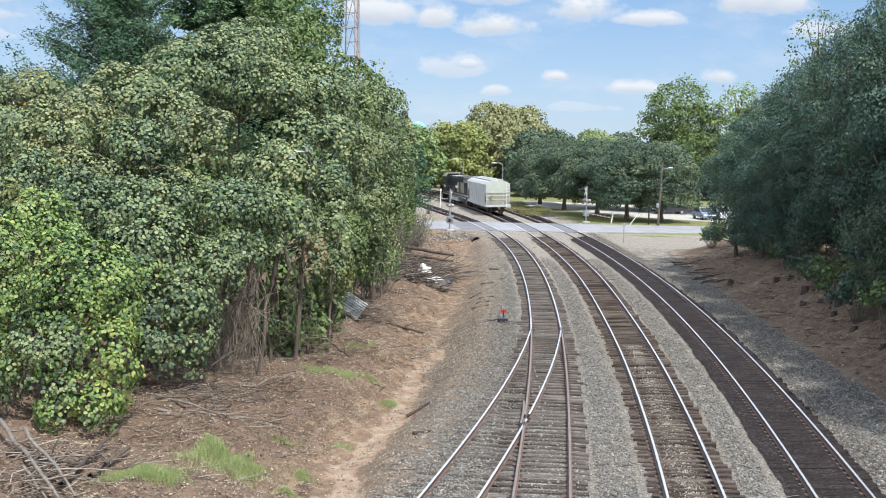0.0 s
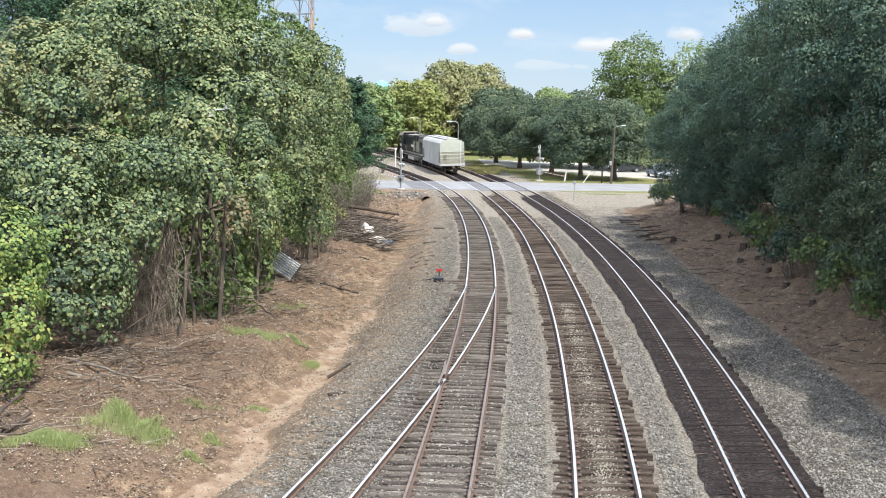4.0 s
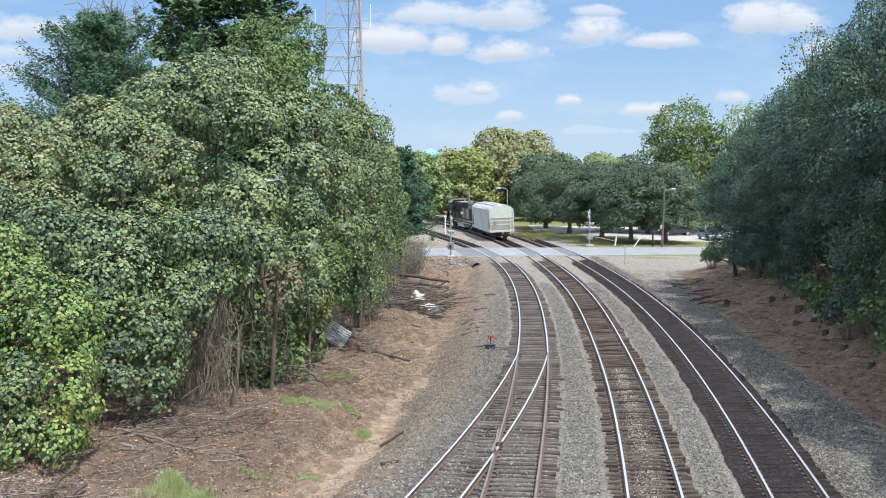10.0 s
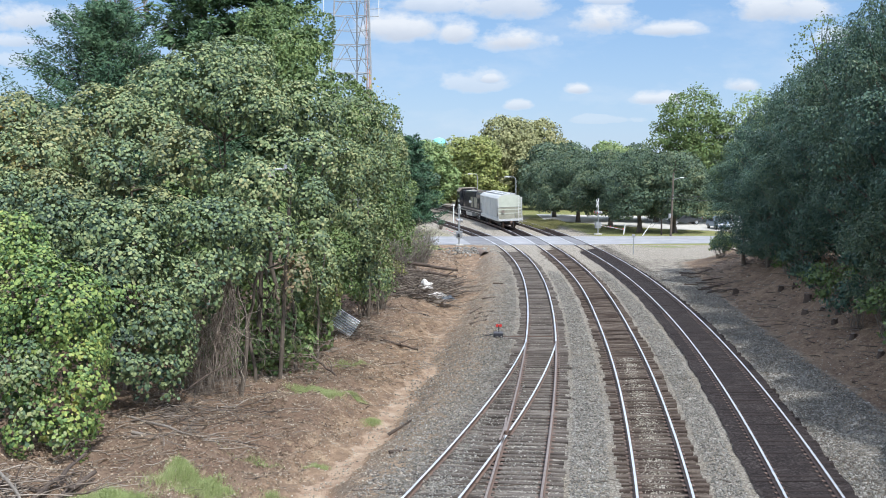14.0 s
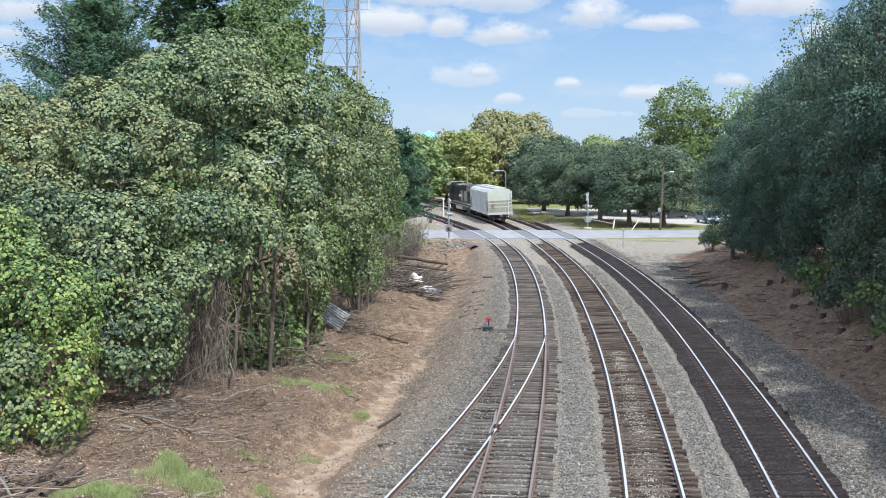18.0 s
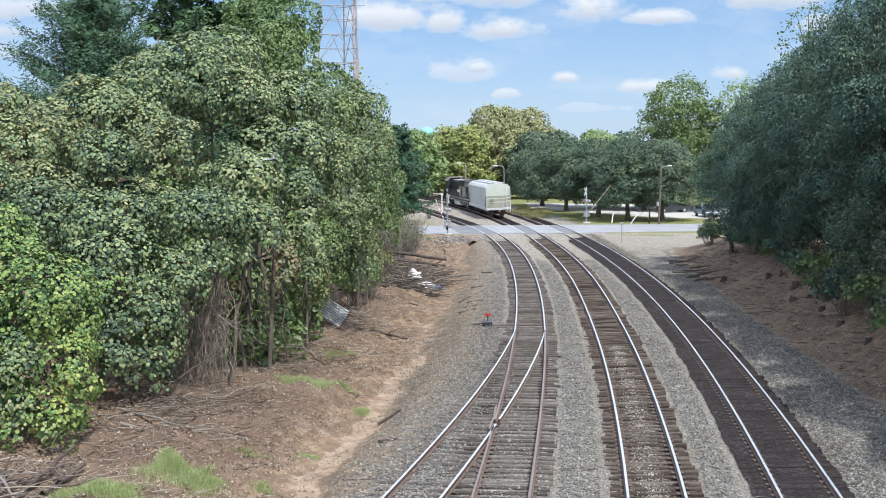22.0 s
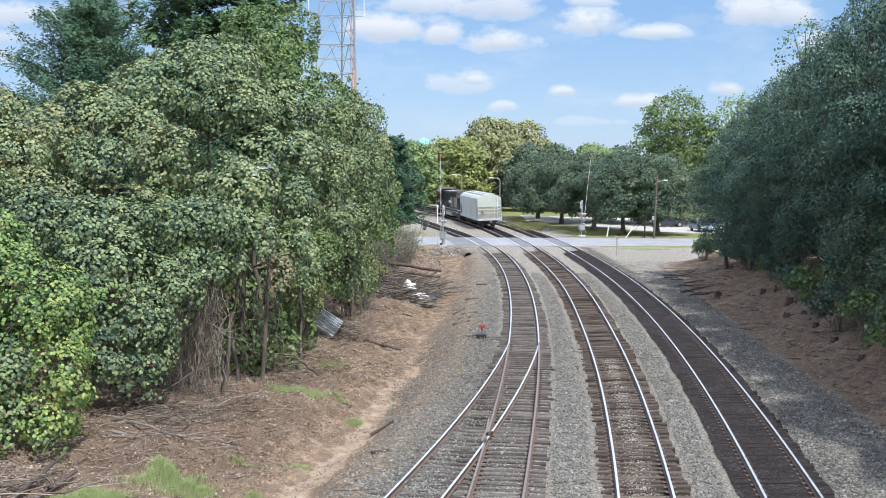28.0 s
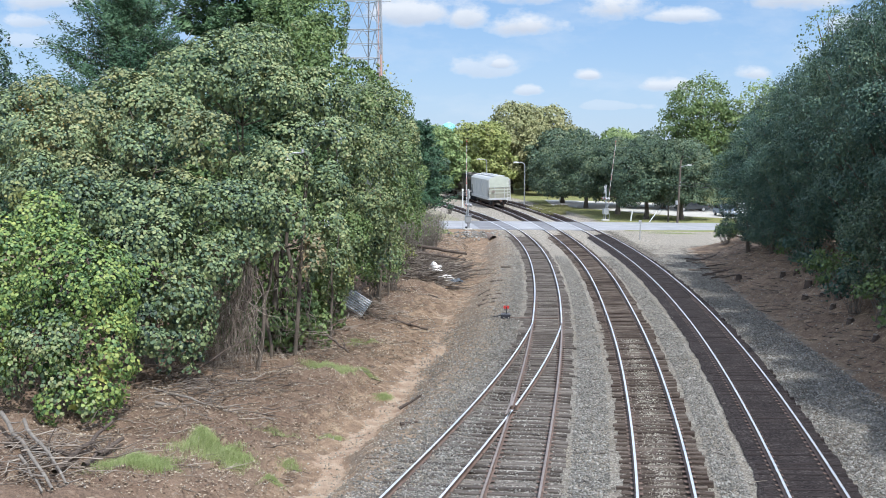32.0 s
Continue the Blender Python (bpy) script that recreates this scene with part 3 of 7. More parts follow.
def ground_z(x, y):
    """Height of the ground at a place, without its small bumps."""
    z = -0.203
    near = 1 - float(smooth_step(112, 122, y))
    left = float(bed_left(y))
    dx = float(ditch_x(y))
    if x < left:
        f = float(smooth_step(0, left - dx, left - x))
        low = -0.203 - 0.72 * f
        wide = 2.6 + 1.2 * math.sin(y * 0.23) * 0.5
        f2 = float(smooth_step(0.5, wide + 1.0, dx - x))
        zl = low + (0.75 + 0.12 * math.sin(y * 0.31 + 1)) * f2 + 0.07 * max(0.0, dx - x - 3) ** 1.0 * (1 if dx - x < 14 else 14 / (dx - x))
        z = -0.203 + (zl + 0.225) * near
    foot = float(bank_foot(y))
    if x > foot:
        rise = (2.9 - 1.3 * float(smooth_step(66, 100, y))) * float(smooth_step(0, 7.5, x - foot))
        z = -0.203 + rise * near
    if y > 112:
        z = z * near + (1 - near) * -0.04
        side = min(abs(x - side_x(min(y, 195))), abs(x - main_x(min(y, 400))), abs(x - outer_x(min(y, 400)))) if y < 400 else 99
        if y > 137.5 and side < 3.2:
            z = -0.203
        elif y > 137.5:
            z = -0.203 + 0.185 * float(smooth_step(3.2, 4.6, side))
    return z


def ground_top(x, y):
    """Height of the ground with its bumps and hollows."""
    yy, xx = min(max(y, -60), 420), min(max(x, -60), 90)
    z = ground_z(xx, yy)
    if y < 123:
        out = max(float(bed_left(yy)) - xx, xx - float(bank_foot(yy)), 0)
        z += (0.01 + 0.3 * min(1.0, out / 3.0)) * rough_noise(x, y, 0.42) + (0.012 + 0.14 * min(1.0, out / 1.5)) * rough_noise(x, y, 1.5, 3.0)
    if 20 < y < 118:
        d = float(ditch_x(yy)) - xx
        bank = float(smooth_step(0.3, 1.2, d)) * (1 - float(smooth_step(6.0, 9.0, d)))
        z += bank * (0.42 * abs(noise.noise((x * 0.8, y * 0.45, 9.0))) + 0.2 * noise.noise((x * 2.2, y * 1.6, 4.0)) - 0.1)
    if 15 < y < 124:
        z -= 0.07 * (1 - float(smooth_step(1.25, 2.1, min(abs(x - outer_x(y) + 0.2), abs(x - main_x(y) + 0.07), abs(x - side_x(y))))))
    return z


def ground_material():
    """Gravel, clay, litter and grass, mixed by the sheet's own zone weights and broken up by noise."""
    m = bpy.data.materials.new("ground")
    m.use_nodes = True
    t = m.node_tree
    t.nodes.clear()
    add, join = node_maker(t)
    out, bsdf = add("OutputMaterial"), add("BsdfPrincipled")
    bsdf.inputs["Roughness"].default_value = 0.95
    bsdf.inputs["Specular IOR Level"].default_value = 0.2
    geo = add("NewGeometry")
    zone = add("Attribute")
    zone.attribute_name = "zone"
    sep = add("SeparateColor")
    join(zone.outputs["Color"], sep.inputs[0])

    def noise_at(scale, detail=4.0, rough=0.55):
        n = add("TexNoise")
        n.inputs["Scale"].default_value, n.inputs["Detail"].default_value, n.inputs["Roughness"].default_value = scale, detail, rough
        join(geo.outputs["Position"], n.inputs["Vector"])
        return n.outputs["Fac"]

    def ramp(fac, stops):
        r = add("ValToRGB")
        join(fac, r.inputs[0])
        e = r.color_ramp.elements
        while len(e) < len(stops):
            e.new(0.5)
        for i, (p, c) in enumerate(stops):
            e[i].position, e[i].color = p, (*c, 1)
        return r.outputs[0]

    def mix(fac, a, b, blend="MIX"):
        x = add("Mix", dtype="RGBA")
        x.blend_type = blend
        if isinstance(fac, float):
            x.inputs[0].default_value = fac
        else:
            join(fac, x.inputs[0])
        join(a, x.inputs[6])
        join(b, x.inputs[7])
        return x.outputs[2]

    stones = add("TexVoronoi")
    stones.inputs["Scale"].default_value = 23.0
    join(geo.outputs["Position"], stones.inputs["Vector"])
    chips = add("TexVoronoi")
    chips.inputs["Scale"].default_value = 9.0
    join(geo.outputs["Position"], chips.inputs["Vector"])
    sep_s, sep_c = add("SeparateColor"), add("SeparateColor")
    join(stones.outputs["Color"], sep_s.inputs[0])
    join(chips.outputs["Color"], sep_c.inputs[0])
    wide, mid, fine = noise_at(0.35), noise_at(1.9), noise_at(14.0)
    gravel = ramp(sep_s.outputs[0], [(0.0, (0.1, 0.09, 0.077)), (0.3, (0.18, 0.165, 0.14)), (0.75, (0.29, 0.268, 0.23)), (1.0, (0.5, 0.465, 0.41))])
    dirt = ramp(sep_s.outputs[0], [(0.0, (0.045, 0.037, 0.03)), (0.5, (0.105, 0.088, 0.07)), (0.85, (0.17, 0.148, 0.12)), (1.0, (0.36, 0.33, 0.28))])
    gravel = mix(ramp(mid, [(0.35, (0, 0, 0)), (0.75, (0.5, 0.5, 0.5))]), gravel, ramp(fine, [(0.3, (0.1, 0.088, 0.07)), (0.7, (0.19, 0.165, 0.135))]))
    gravel = mix(ramp(wide, [(0.42, (0, 0, 0)), (0.62, (0.62, 0.62, 0.62))]), gravel, ramp(sep_s.outputs[1], [(0.0, (0.055, 0.045, 0.034)), (0.45, (0.19, 0.16, 0.12)), (0.8, (0.3, 0.26, 0.2)), (1.0, (0.52, 0.46, 0.37))]))
    gravel = mix(ramp(sep_c.outputs[0], [(0.95, (0, 0, 0)), (0.97, (0.75, 0.75, 0.75))]), gravel, ramp(fine, [(0.3, (0.03, 0.024, 0.02)), (0.7, (0.08, 0.065, 0.05))]))
    # the far ballast is mixed to a pale tan, from y 50 on
    where = add("SeparateXYZ")
    join(geo.outputs["Position"], where.inputs[0])
    paler = math_node(t, "MULTIPLY", math_node(t, "MINIMUM", math_node(t, "MAXIMUM", math_node(t, "DIVIDE", math_node(t, "SUBTRACT", where.outputs[1], 50.0), 60.0), 0.0), 1.0), 0.7)
    gravel = mix(paler, gravel, ramp(sep_s.outputs[2], [(0.0, (0.13, 0.115, 0.092)), (0.4, (0.3, 0.265, 0.215)), (0.8, (0.42, 0.375, 0.31)), (1.0, (0.6, 0.55, 0.47))]))
    sand = ramp(mid, [(0.3, (0.26, 0.175, 0.12)), (0.5, (0.37, 0.27, 0.19)), (0.7, (0.47, 0.365, 0.27))])
    clay = ramp(mid, [(0.3, (0.165, 0.108, 0.07)), (0.5, (0.26, 0.178, 0.116)), (0.7, (0.4, 0.3, 0.205))])
    clay = mix(ramp(fine, [(0.35, (0.5, 0.5, 0.5)), (0.65, (0, 0, 0))]), clay, ramp(sep_c.outputs[1], [(0.0, (0.1, 0.065, 0.042)), (0.6, (0.2, 0.135, 0.09)), (1.0, (0.38, 0.3, 0.22))]))
    litter = ramp(sep_c.outputs[1], [(0.0, (0.07, 0.05, 0.036)), (0.5, (0.16, 0.112, 0.078)), (0.85, (0.27, 0.195, 0.135)), (1.0, (0.46, 0.38, 0.29))])
    litter = mix(ramp(mid, [(0.3, (0.35, 0.35, 0.35)), (0.6, (0.95, 0.95, 0.95))]), litter, ramp(fine, [(0.3, (0.105, 0.072, 0.052)), (0.7, (0.23, 0.155, 0.108))]))
    litter = mix(ramp(wide, [(0.46, (0, 0, 0)), (0.6, (0.65, 0.65, 0.65))]), litter, ramp(noise_at(30.0), [(0.3, (0.14, 0.095, 0.066)), (0.55, (0.25, 0.178, 0.125)), (0.75, (0.38, 0.3, 0.225))]))
    lawn = ramp(fine, [(0.3, (0.13, 0.15, 0.05)), (0.55, (0.22, 0.24, 0.09)), (0.75, (0.38, 0.35, 0.17))])
    lawn = mix(ramp(wide, [(0.4, (0, 0, 0)), (0.7, (0.7, 0.7, 0.7))]), lawn, ramp(fine, [(0.3, (0.2, 0.18, 0.07)), (0.7, (0.34, 0.29, 0.14))]))

    def weight(channel):
        a = math_node(t, "ADD", channel, math_node(t, "MULTIPLY", math_node(t, "SUBTRACT", mid, 0.5), 1.3))
        a = math_node(t, "ADD", a, math_node(t, "MULTIPLY", math_node(t, "SUBTRACT", fine, 0.5), 0.8))
        return math_node(t, "MINIMUM", math_node(t, "MAXIMUM", math_node(t, "MULTIPLY", math_node(t, "SUBTRACT", a, 0.3), 2.5), 0.0), 1.0)

    colour = mix(weight(sep.outputs[0]), litter, gravel)
    colour = mix(weight(zone.outputs["Alpha"]), colour, dirt)
    colour = mix(weight(sep.outputs[2]), colour, clay)
    colour = mix(weight(math_node(t, "MULTIPLY", math_node(t, "SUBTRACT", sep.outputs[2], 0.62), 3.2)), colour, sand)
    colour = mix(weight(sep.outputs[1]), colour, lawn)
    join(colour, bsdf.inputs["Base Color"])
    b = add("Bump")
    b.inputs["Strength"].default_value, b.inputs["Distance"].default_value = 0.8, 0.06
    join(math_node(t, "ADD", stones.outputs["Distance"], math_node(t, "MULTIPLY", fine, 0.8)), b.inputs["Height"])
    join(b.outputs[0], bsdf.inputs["Normal"])
    join(bsdf.outputs[0], out.inputs[0])
    return m


def zones(x, y):
    """Weights of gravel, lawn, clay and dirt."""
    left, dx, foot = float(bed_left(y)), float(ditch_x(y)), float(bank_foot(y))
    gravel = lawn = clay = dirt = 0.0
    if y < 123:
        if dx + 0.35 < x < foot + 0.6:
            gravel = 0.55 + 0.45 * float(smooth_step(left - 0.7, left + 0.6, x)) * (1 - float(smooth_step(foot - 1.6, foot + 1.0, x)))
            side = x - outer_x(y)
            dirt = max(0.85 * float(smooth_step(1.1, 1.7, side)) * (1 - 0.55 * float(smooth_step(1.9, 2.6, side))), 0.75 * float(smooth_step(foot - 1.4, foot + 0.2, x)))
            dirt = max(dirt, 0.52 * (1 - float(smooth_step(left + 0.8, left + 3.4, x))), 0.14)
        d = abs(x - dx)
        width = (0.62 if y < 46 else max(0.3, 0.62 - 0.02 * (y - 46))) * (1 + 0.8 * noise.noise((y * 0.5, 4.0, 1.0)))
        clay = (1.0 if y < 48 else max(0.72, 1.0 - 0.01 * (y - 48))) * (1 - float(smooth_step(0.4 * width, 1.5 * width, d)))
        if x > dx:
            clay = max(clay, 0.44 * (1 - float(smooth_step(left - 0.2, left + 2.4, x))))
        if x < dx:
            clay = max(clay, (0.64 if y > 52 else 0.58) * (1 - float(smooth_step(1.4, 4.6 if y > 52 else 3.2, dx - x))))
        if y > 88 and x < dx:
            clay = max(clay, 0.5 * float(smooth_step(88, 100, y)) * (1 - float(smooth_step(3, 7, dx - x))))
        if x > foot:
            clay = 0.4
            dirt = 0.32
        if y > 114 and x < dx - 3.5:
            lawn = float(smooth_step(114, 117, y)) * float(smooth_step(3.5, 5, dx - x))
        if y > 108 and x > 17:
            gravel = max(gravel, 0.5)
            clay = dirt = 0.0
            gravel = 1.0
    else:
        s = min(abs(x - side_x(min(y, 195))), abs(x - main_x(min(y, 400))), abs(x - outer_x(min(y, 400))))
        gravel = 1 - float(smooth_step(2.6, 5.5, s)) if y < 400 else 0.0
        if side_x(min(y, 195)) - 8 < x < side_x(min(y, 195)) and y < 160:
            gravel = max(gravel, 0.6)
        lawn = 1 - gravel
        if gravel > 0.5 and s > 1.9:
            gravel = 1.0
    return gravel, lawn, clay, dirt


def build_ground():
    xs = np.concatenate([[-4000, -1500, -600, -250, -120, -70, -45, -32], np.arange(-24, 29.01, 0.36), [33, 40, 52, 70, 110, 250, 600, 1500, 4000]])
    ys = np.concatenate([[-4000, -1200, -300, -100, -40, 0, 12], np.arange(20, 60, 0.34), np.arange(60, 128, 0.6), np.arange(128, 200, 1.2), [210, 230, 260, 320, 420, 700, 1500, 5000]])
    V = np.zeros((len(ys), len(xs), 3))
    Z = np.ones((len(ys), len(xs), 4))
    for j, y in enumerate(ys):
        yy = min(max(y, -60), 420)
        for i, x in enumerate(xs):
            xx = min(max(x, -60), 90)
            z = ground_top(x, y)
            V[j, i] = x, y, z
            Z[j, i] = zones(xx, yy)
    ny, nx = len(ys), len(xs)
    a = (np.arange(ny - 1)[:, None] * nx + np.arange(nx - 1)[None]).reshape(-1)
    F = np.stack([a, a + 1, a + nx + 1, a + nx], 1)
    me = mesh_np("ground", V.reshape(-1, 3), F, ground_material())
    at = me.color_attributes.new("zone", "FLOAT_COLOR", "POINT")
    at.data.foreach_set("color", Z.reshape(-1).astype(np.float32))
    me.polygons.foreach_set("use_smooth", [True] * len(me.polygons))
    return tagged(link("ground", me), "gravel, red clay and leaf litter beside railway tracks", "ground", kind="structure")


build_ground()


def strip(points_left, points_right, z, thick, name, mat, label, category):
    """A slab between two lines of (x, y) places, z on top."""
    n = len(points_left)
    V, F = [], []
    for (a, b), (c, d) in zip(points_left, points_right):
        V += [(a, b, z), (c, d, z), (a, b, z - thick), (c, d, z - thick)]
    for i in range(n - 1):
        k = 4 * i
        F += [(k, k + 1, k + 5, k + 4), (k + 2, k + 6, k + 7, k + 3), (k, k + 4, k + 6, k + 2), (k + 1, k + 3, k + 7, k + 5)]
    F += [(0, 2, 3, 1), (4 * n - 4, 4 * n - 3, 4 * n - 1, 4 * n - 2)]
    return tagged(link(name, mesh_from(name, V, F, mat)), label, category, kind="structure")


# the road over the tracks, a paved yard behind it
def road_near(x):
    return 123.6 + 0.0 * x + (0.12 * (x - 14) if x > 14 else 0.0)


def road_far(x):
    return 136.4 + (0.03 * (x - 14) if x > 14 else 0.0)


_xs = [-60, -30, -10, 0, 6, 12, 18, 26, 40, 60, 110]
strip([(x, road_far(x)) for x in _xs], [(x, road_near(x)) for x in _xs], -0.012, 0.2, "road", ASPHALT, "worn grey asphalt road crossing the tracks", "road")
strip([(13.5, 190), (27, 184), (40, 182), (60, 180), (110, 180)], [(13.5, 172), (27, 150.5), (40, 141.5), (60, 139.8), (110, 141.2)], 0.02, 0.2, "pavement", CONCRETE, "pale paved yard beside the road", "pavement")

for _line, _lo, _hi in ((outer_x, -0.68, 0.68), (main_x, -0.68, 0.68), (side_x, -0.68, 0.68), (side_x, -3.4, -0.84)):
    _ys = np.linspace(123.75, 136.2, 9)
    strip([(_line(y) + _lo, y) for y in _ys], [(_line(y) + _hi, y) for y in _ys], -0.007, 0.1, "crossing_patch", ASPHALT_DARK, "darker patched asphalt between the rails", "road patch")

# ---- tracks ----
GAUGE = 1.51                       # between the middles of the rail heads
RAIL_SHAPE = [(-0.07, -0.172), (0.07, -0.172), (0.07, -0.158), (0.012, -0.14), (0.012, -0.042), (0.037, -0.034), (0.037, -0.004), (0.03, 0.0), (-0.03, 0.0), (-0.037, -0.004), (-0.037, -0.034), (-0.012, -0.042), (-0.012, -0.14), (-0.07, -0.158)]
CANT = 0.06


def rail_mesh(line, offset, y0, y1, lift, head, step=1.5):
    """A rail along the line x(y), offset sideways, from y0 to y1; lift may depend on y."""
    n = max(2, int((y1 - y0) / step) + 1)
    V, F, M = [], [], []
    k = len(RAIL_SHAPE)
    for i in range(n):
        y = y0 + (y1 - y0) * i / (n - 1)
        sl = (line(y + 0.2) - line(y - 0.2)) / 0.4
        q = math.hypot(1, sl)
        nx, ny = 1 / q, -sl / q
        o = offset(y) if callable(offset) else offset
        for a, b in RAIL_SHAPE:
            V.append((line(y) + nx * (o + a), y + ny * (o + a), b + lift))
    for i in range(n - 1):
        for j in range(k):
            F.append((i * k + j, (i + 1) * k + j, (i + 1) * k + (j + 1) % k, i * k + (j + 1) % k))
            M.append(1 if j in (6, 7, 8) else 0)
    F += [tuple(range(k)), tuple((n - 1) * k + j for j in range(k))[::-1]]
    M += [0, 0]
    me = mesh_from("rail", V, F, [RAIL_RUST, head], M)
    bm = bmesh.new()
    bm.from_mesh(me)
    bmesh.ops.recalc_face_normals(bm, faces=bm.faces)
    bm.to_mesh(me)
    bm.free()
    return me


def tie_meshes(mat, length, kinds=4):
    """Worn timber ties, a few shapes to share."""
    out = []
    for k in range(kinds):
        rng = np.random.default_rng(90 + k)
        bm = bmesh.new()
        n = 5
        rings = []
        for i in range(n):
            x = -length / 2 + length * i / (n - 1)
            j = rng.uniform(-0.012, 0.012, 8)
            ring = [(x, -0.1 + j[0], -0.36), (x, 0.1 + j[1], -0.36), (x, 0.102 + j[2], -0.2), (x, 0.085 + j[3], -0.178 + j[6] * 0.5), (x, -0.085 + j[4], -0.178 + j[7] * 0.5), (x, -0.102 + j[5], -0.2)]
            rings.append([bm.verts.new(p) for p in ring])
        for a, b in zip(rings[:-1], rings[1:]):
            for i in range(6):
                bm.faces.new((a[i], a[(i + 1) % 6], b[(i + 1) % 6], b[i]))
        bm.faces.new(rings[0])
        bm.faces.new(rings[-1][::-1])
        bmesh.ops.recalc_face_normals(bm, faces=bm.faces)
        me = bpy.data.meshes.new("tie")
        bm.to_mesh(me)
        bm.free()
        me.materials.append(mat)
        out.append(me)
    return out


def lay_ties(parent, line, y0, y1, mat, cant, seed, lengths=None, spacing=0.5):
    """Ties square to the line; every one is an object of its own on a shared mesh."""
    rng = np.random.default_rng(seed)
    shared = {}
    y = y0
    while y < y1:
        length, shift = lengths(y) if lengths else (2.6, 0.0)
        key = round(length * 4) / 4
        if key not in shared:
            shared[key] = tie_meshes(mat, key)
        sl = (line(y + 0.3) - line(y - 0.3)) / 0.6
        turn = -math.degrees(math.atan(sl)) + rng.normal(0, 1.0)
        ob = link("tie", shared[key][int(rng.integers(4))], parent)
        ob.matrix_basis = pose(line(y) + shift + rng.normal(0, 0.055), y, cant / 2 + min(0.008, rng.normal(-0.01, 0.014)), 0, -math.degrees(cant / 1.5), turn)
        y += spacing * rng.uniform(0.86, 1.14)


def joined_ties(parent, line, y0, y1, mat, seed, z=0.0):
    rng = np.random.default_rng(seed)
    V, F = [], []
    y = y0
    while y < y1:
        sl = (line(y + 0.3) - line(y - 0.3)) / 0.6
        q = math.hypot(1, sl)
        t, u = (1 / q, -sl / q), (sl / q, 1 / q)
        c = np.array([line(y), y])
        k = len(V)
        for sx, sy, zz in ((-1, -1, -0.36), (1, -1, -0.36), (1, 1, -0.36), (-1, 1, -0.36), (-1, -1, -0.18), (1, -1, -0.18), (1, 1, -0.18), (-1, 1, -0.18)):
            p = c + np.array(t) * 1.3 * sx + np.array(u) * 0.11 * sy
            V.append((p[0], p[1], zz + z))
        F += [(k, k + 3, k + 2, k + 1), (k + 4, k + 5, k + 6, k + 7), (k, k + 1, k + 5, k + 4), (k + 1, k + 2, k + 6, k + 5), (k + 2, k + 3, k + 7, k + 6), (k + 3, k, k + 4, k + 7)]
        y += 0.52
    return tagged(link("far_ties", mesh_from("far_ties", V, F, mat), parent), kind="stuff")


def plates(parent, line, y0, y1, cant, seed):
    """Rusty tie plates and spikes under both rails, joined."""
    rng = np.random.default_rng(seed)
    V, F = [], []
    y = y0
    while y < y1:
        for o in (-GAUGE / 2, GAUGE / 2):
            k = len(V)
            x, zz = line(y) + o, (cant if o > 0 else 0.0)
            a, b = 0.17, 0.085
            V += [(x - a, y - b, zz - 0.168), (x + a, y - b, zz - 0.168), (x + a, y + b, zz - 0.168), (x - a, y + b, zz - 0.168),
                  (x - a * 0.95, y - b, zz - 0.18), (x + a, y - b, zz - 0.18), (x + a, y + b, zz - 0.18), (x - a, y + b, zz - 0.18)]
            F += [(k, k + 1, k + 2, k + 3), (k, k + 4, k + 5, k + 1), (k + 1, k + 5, k + 6, k + 2), (k + 2, k + 6, k + 7, k + 3), (k + 3, k + 7, k + 4, k)]
        y += 0.5
    return tagged(link("tie_plates", mesh_from("tie_plates", V, F, RAIL_RUST), parent), kind="stuff")




def bed_strip(line, lo, hi, cant, mat, label, sunk=0.212, y0=-30.0, y1=123.4):
    """Stained ballast between and beside the rails, a ragged-edged sheet just under the tops of the ties."""
    rng = np.random.default_rng(int(lo * -100))
    V, F = [], []
    n = int((y1 - y0) / 0.4)
    for i in range(n + 1):
        y = y0 + (y1 - y0) * i / n
        a, b = lo + 0.12 * noise.noise((y * 0.35, lo, 0.0)) + rng.uniform(-0.04, 0.04), hi + 0.12 * noise.noise((y * 0.35, hi, 3.0)) + rng.uniform(-0.04, 0.04)
        for j in range(9):
            o = a + (b - a) * j / 8
            edge = 0.02 if j in (0, 8) else 0.0
            V.append((line(y) + o, y, -sunk + cant * (o + 0.755) / 1.51 - edge + rng.uniform(-0.006, 0.006)))
    for i in range(n):
        for j in range(8):
            k = i * 9 + j
            F.append((k, k + 1, k + 10, k + 9))
    return tagged(link("stained_ballast", mesh_from("stained_ballast", V, F, mat, smooth=True)), label, "ballast", kind="structure")


# the outer track's dark sheet runs on past the tie ends on the left
bed_strip(outer_x, -1.46, 1.25, CANT, DARK_BED_BALLAST, "dark ballast under a main track, oil-stained between the rails", 0.188)
bed_strip(main_x, -1.32, 1.22, CANT, BROWN_BALLAST, "brown dusty ballast under a main track", 0.25)
bed_strip(side_x, -1.25, 1.3, 0.0, GREY_BALLAST, "weathered ballast under a side track", 0.235)
NEAR, FAR = 8.0, 124.2
track_outer = tagged(new("railway_track"), "main track of polished rails on dark oily timber ties", "track", "railway tracks", "structure")
for o, l in ((-GAUGE / 2, 0.0), (GAUGE / 2, CANT)):
    link("rail", rail_mesh(outer_x, o, -60, 330, l, RAIL_TOP), track_outer)
track_main = tagged(new("railway_track"), "middle track of polished rails on brown weathered ties", "track", "railway tracks", "structure")
for o, l in ((-GAUGE / 2, 0.0), (GAUGE / 2, CANT)):
    link("rail", rail_mesh(main_x, o, -60, 330, l, RAIL_TOP), track_main)
track_side = tagged(new("railway_track"), "side track with a turnout and grey weathered ties", "track", "railway tracks", "structure")
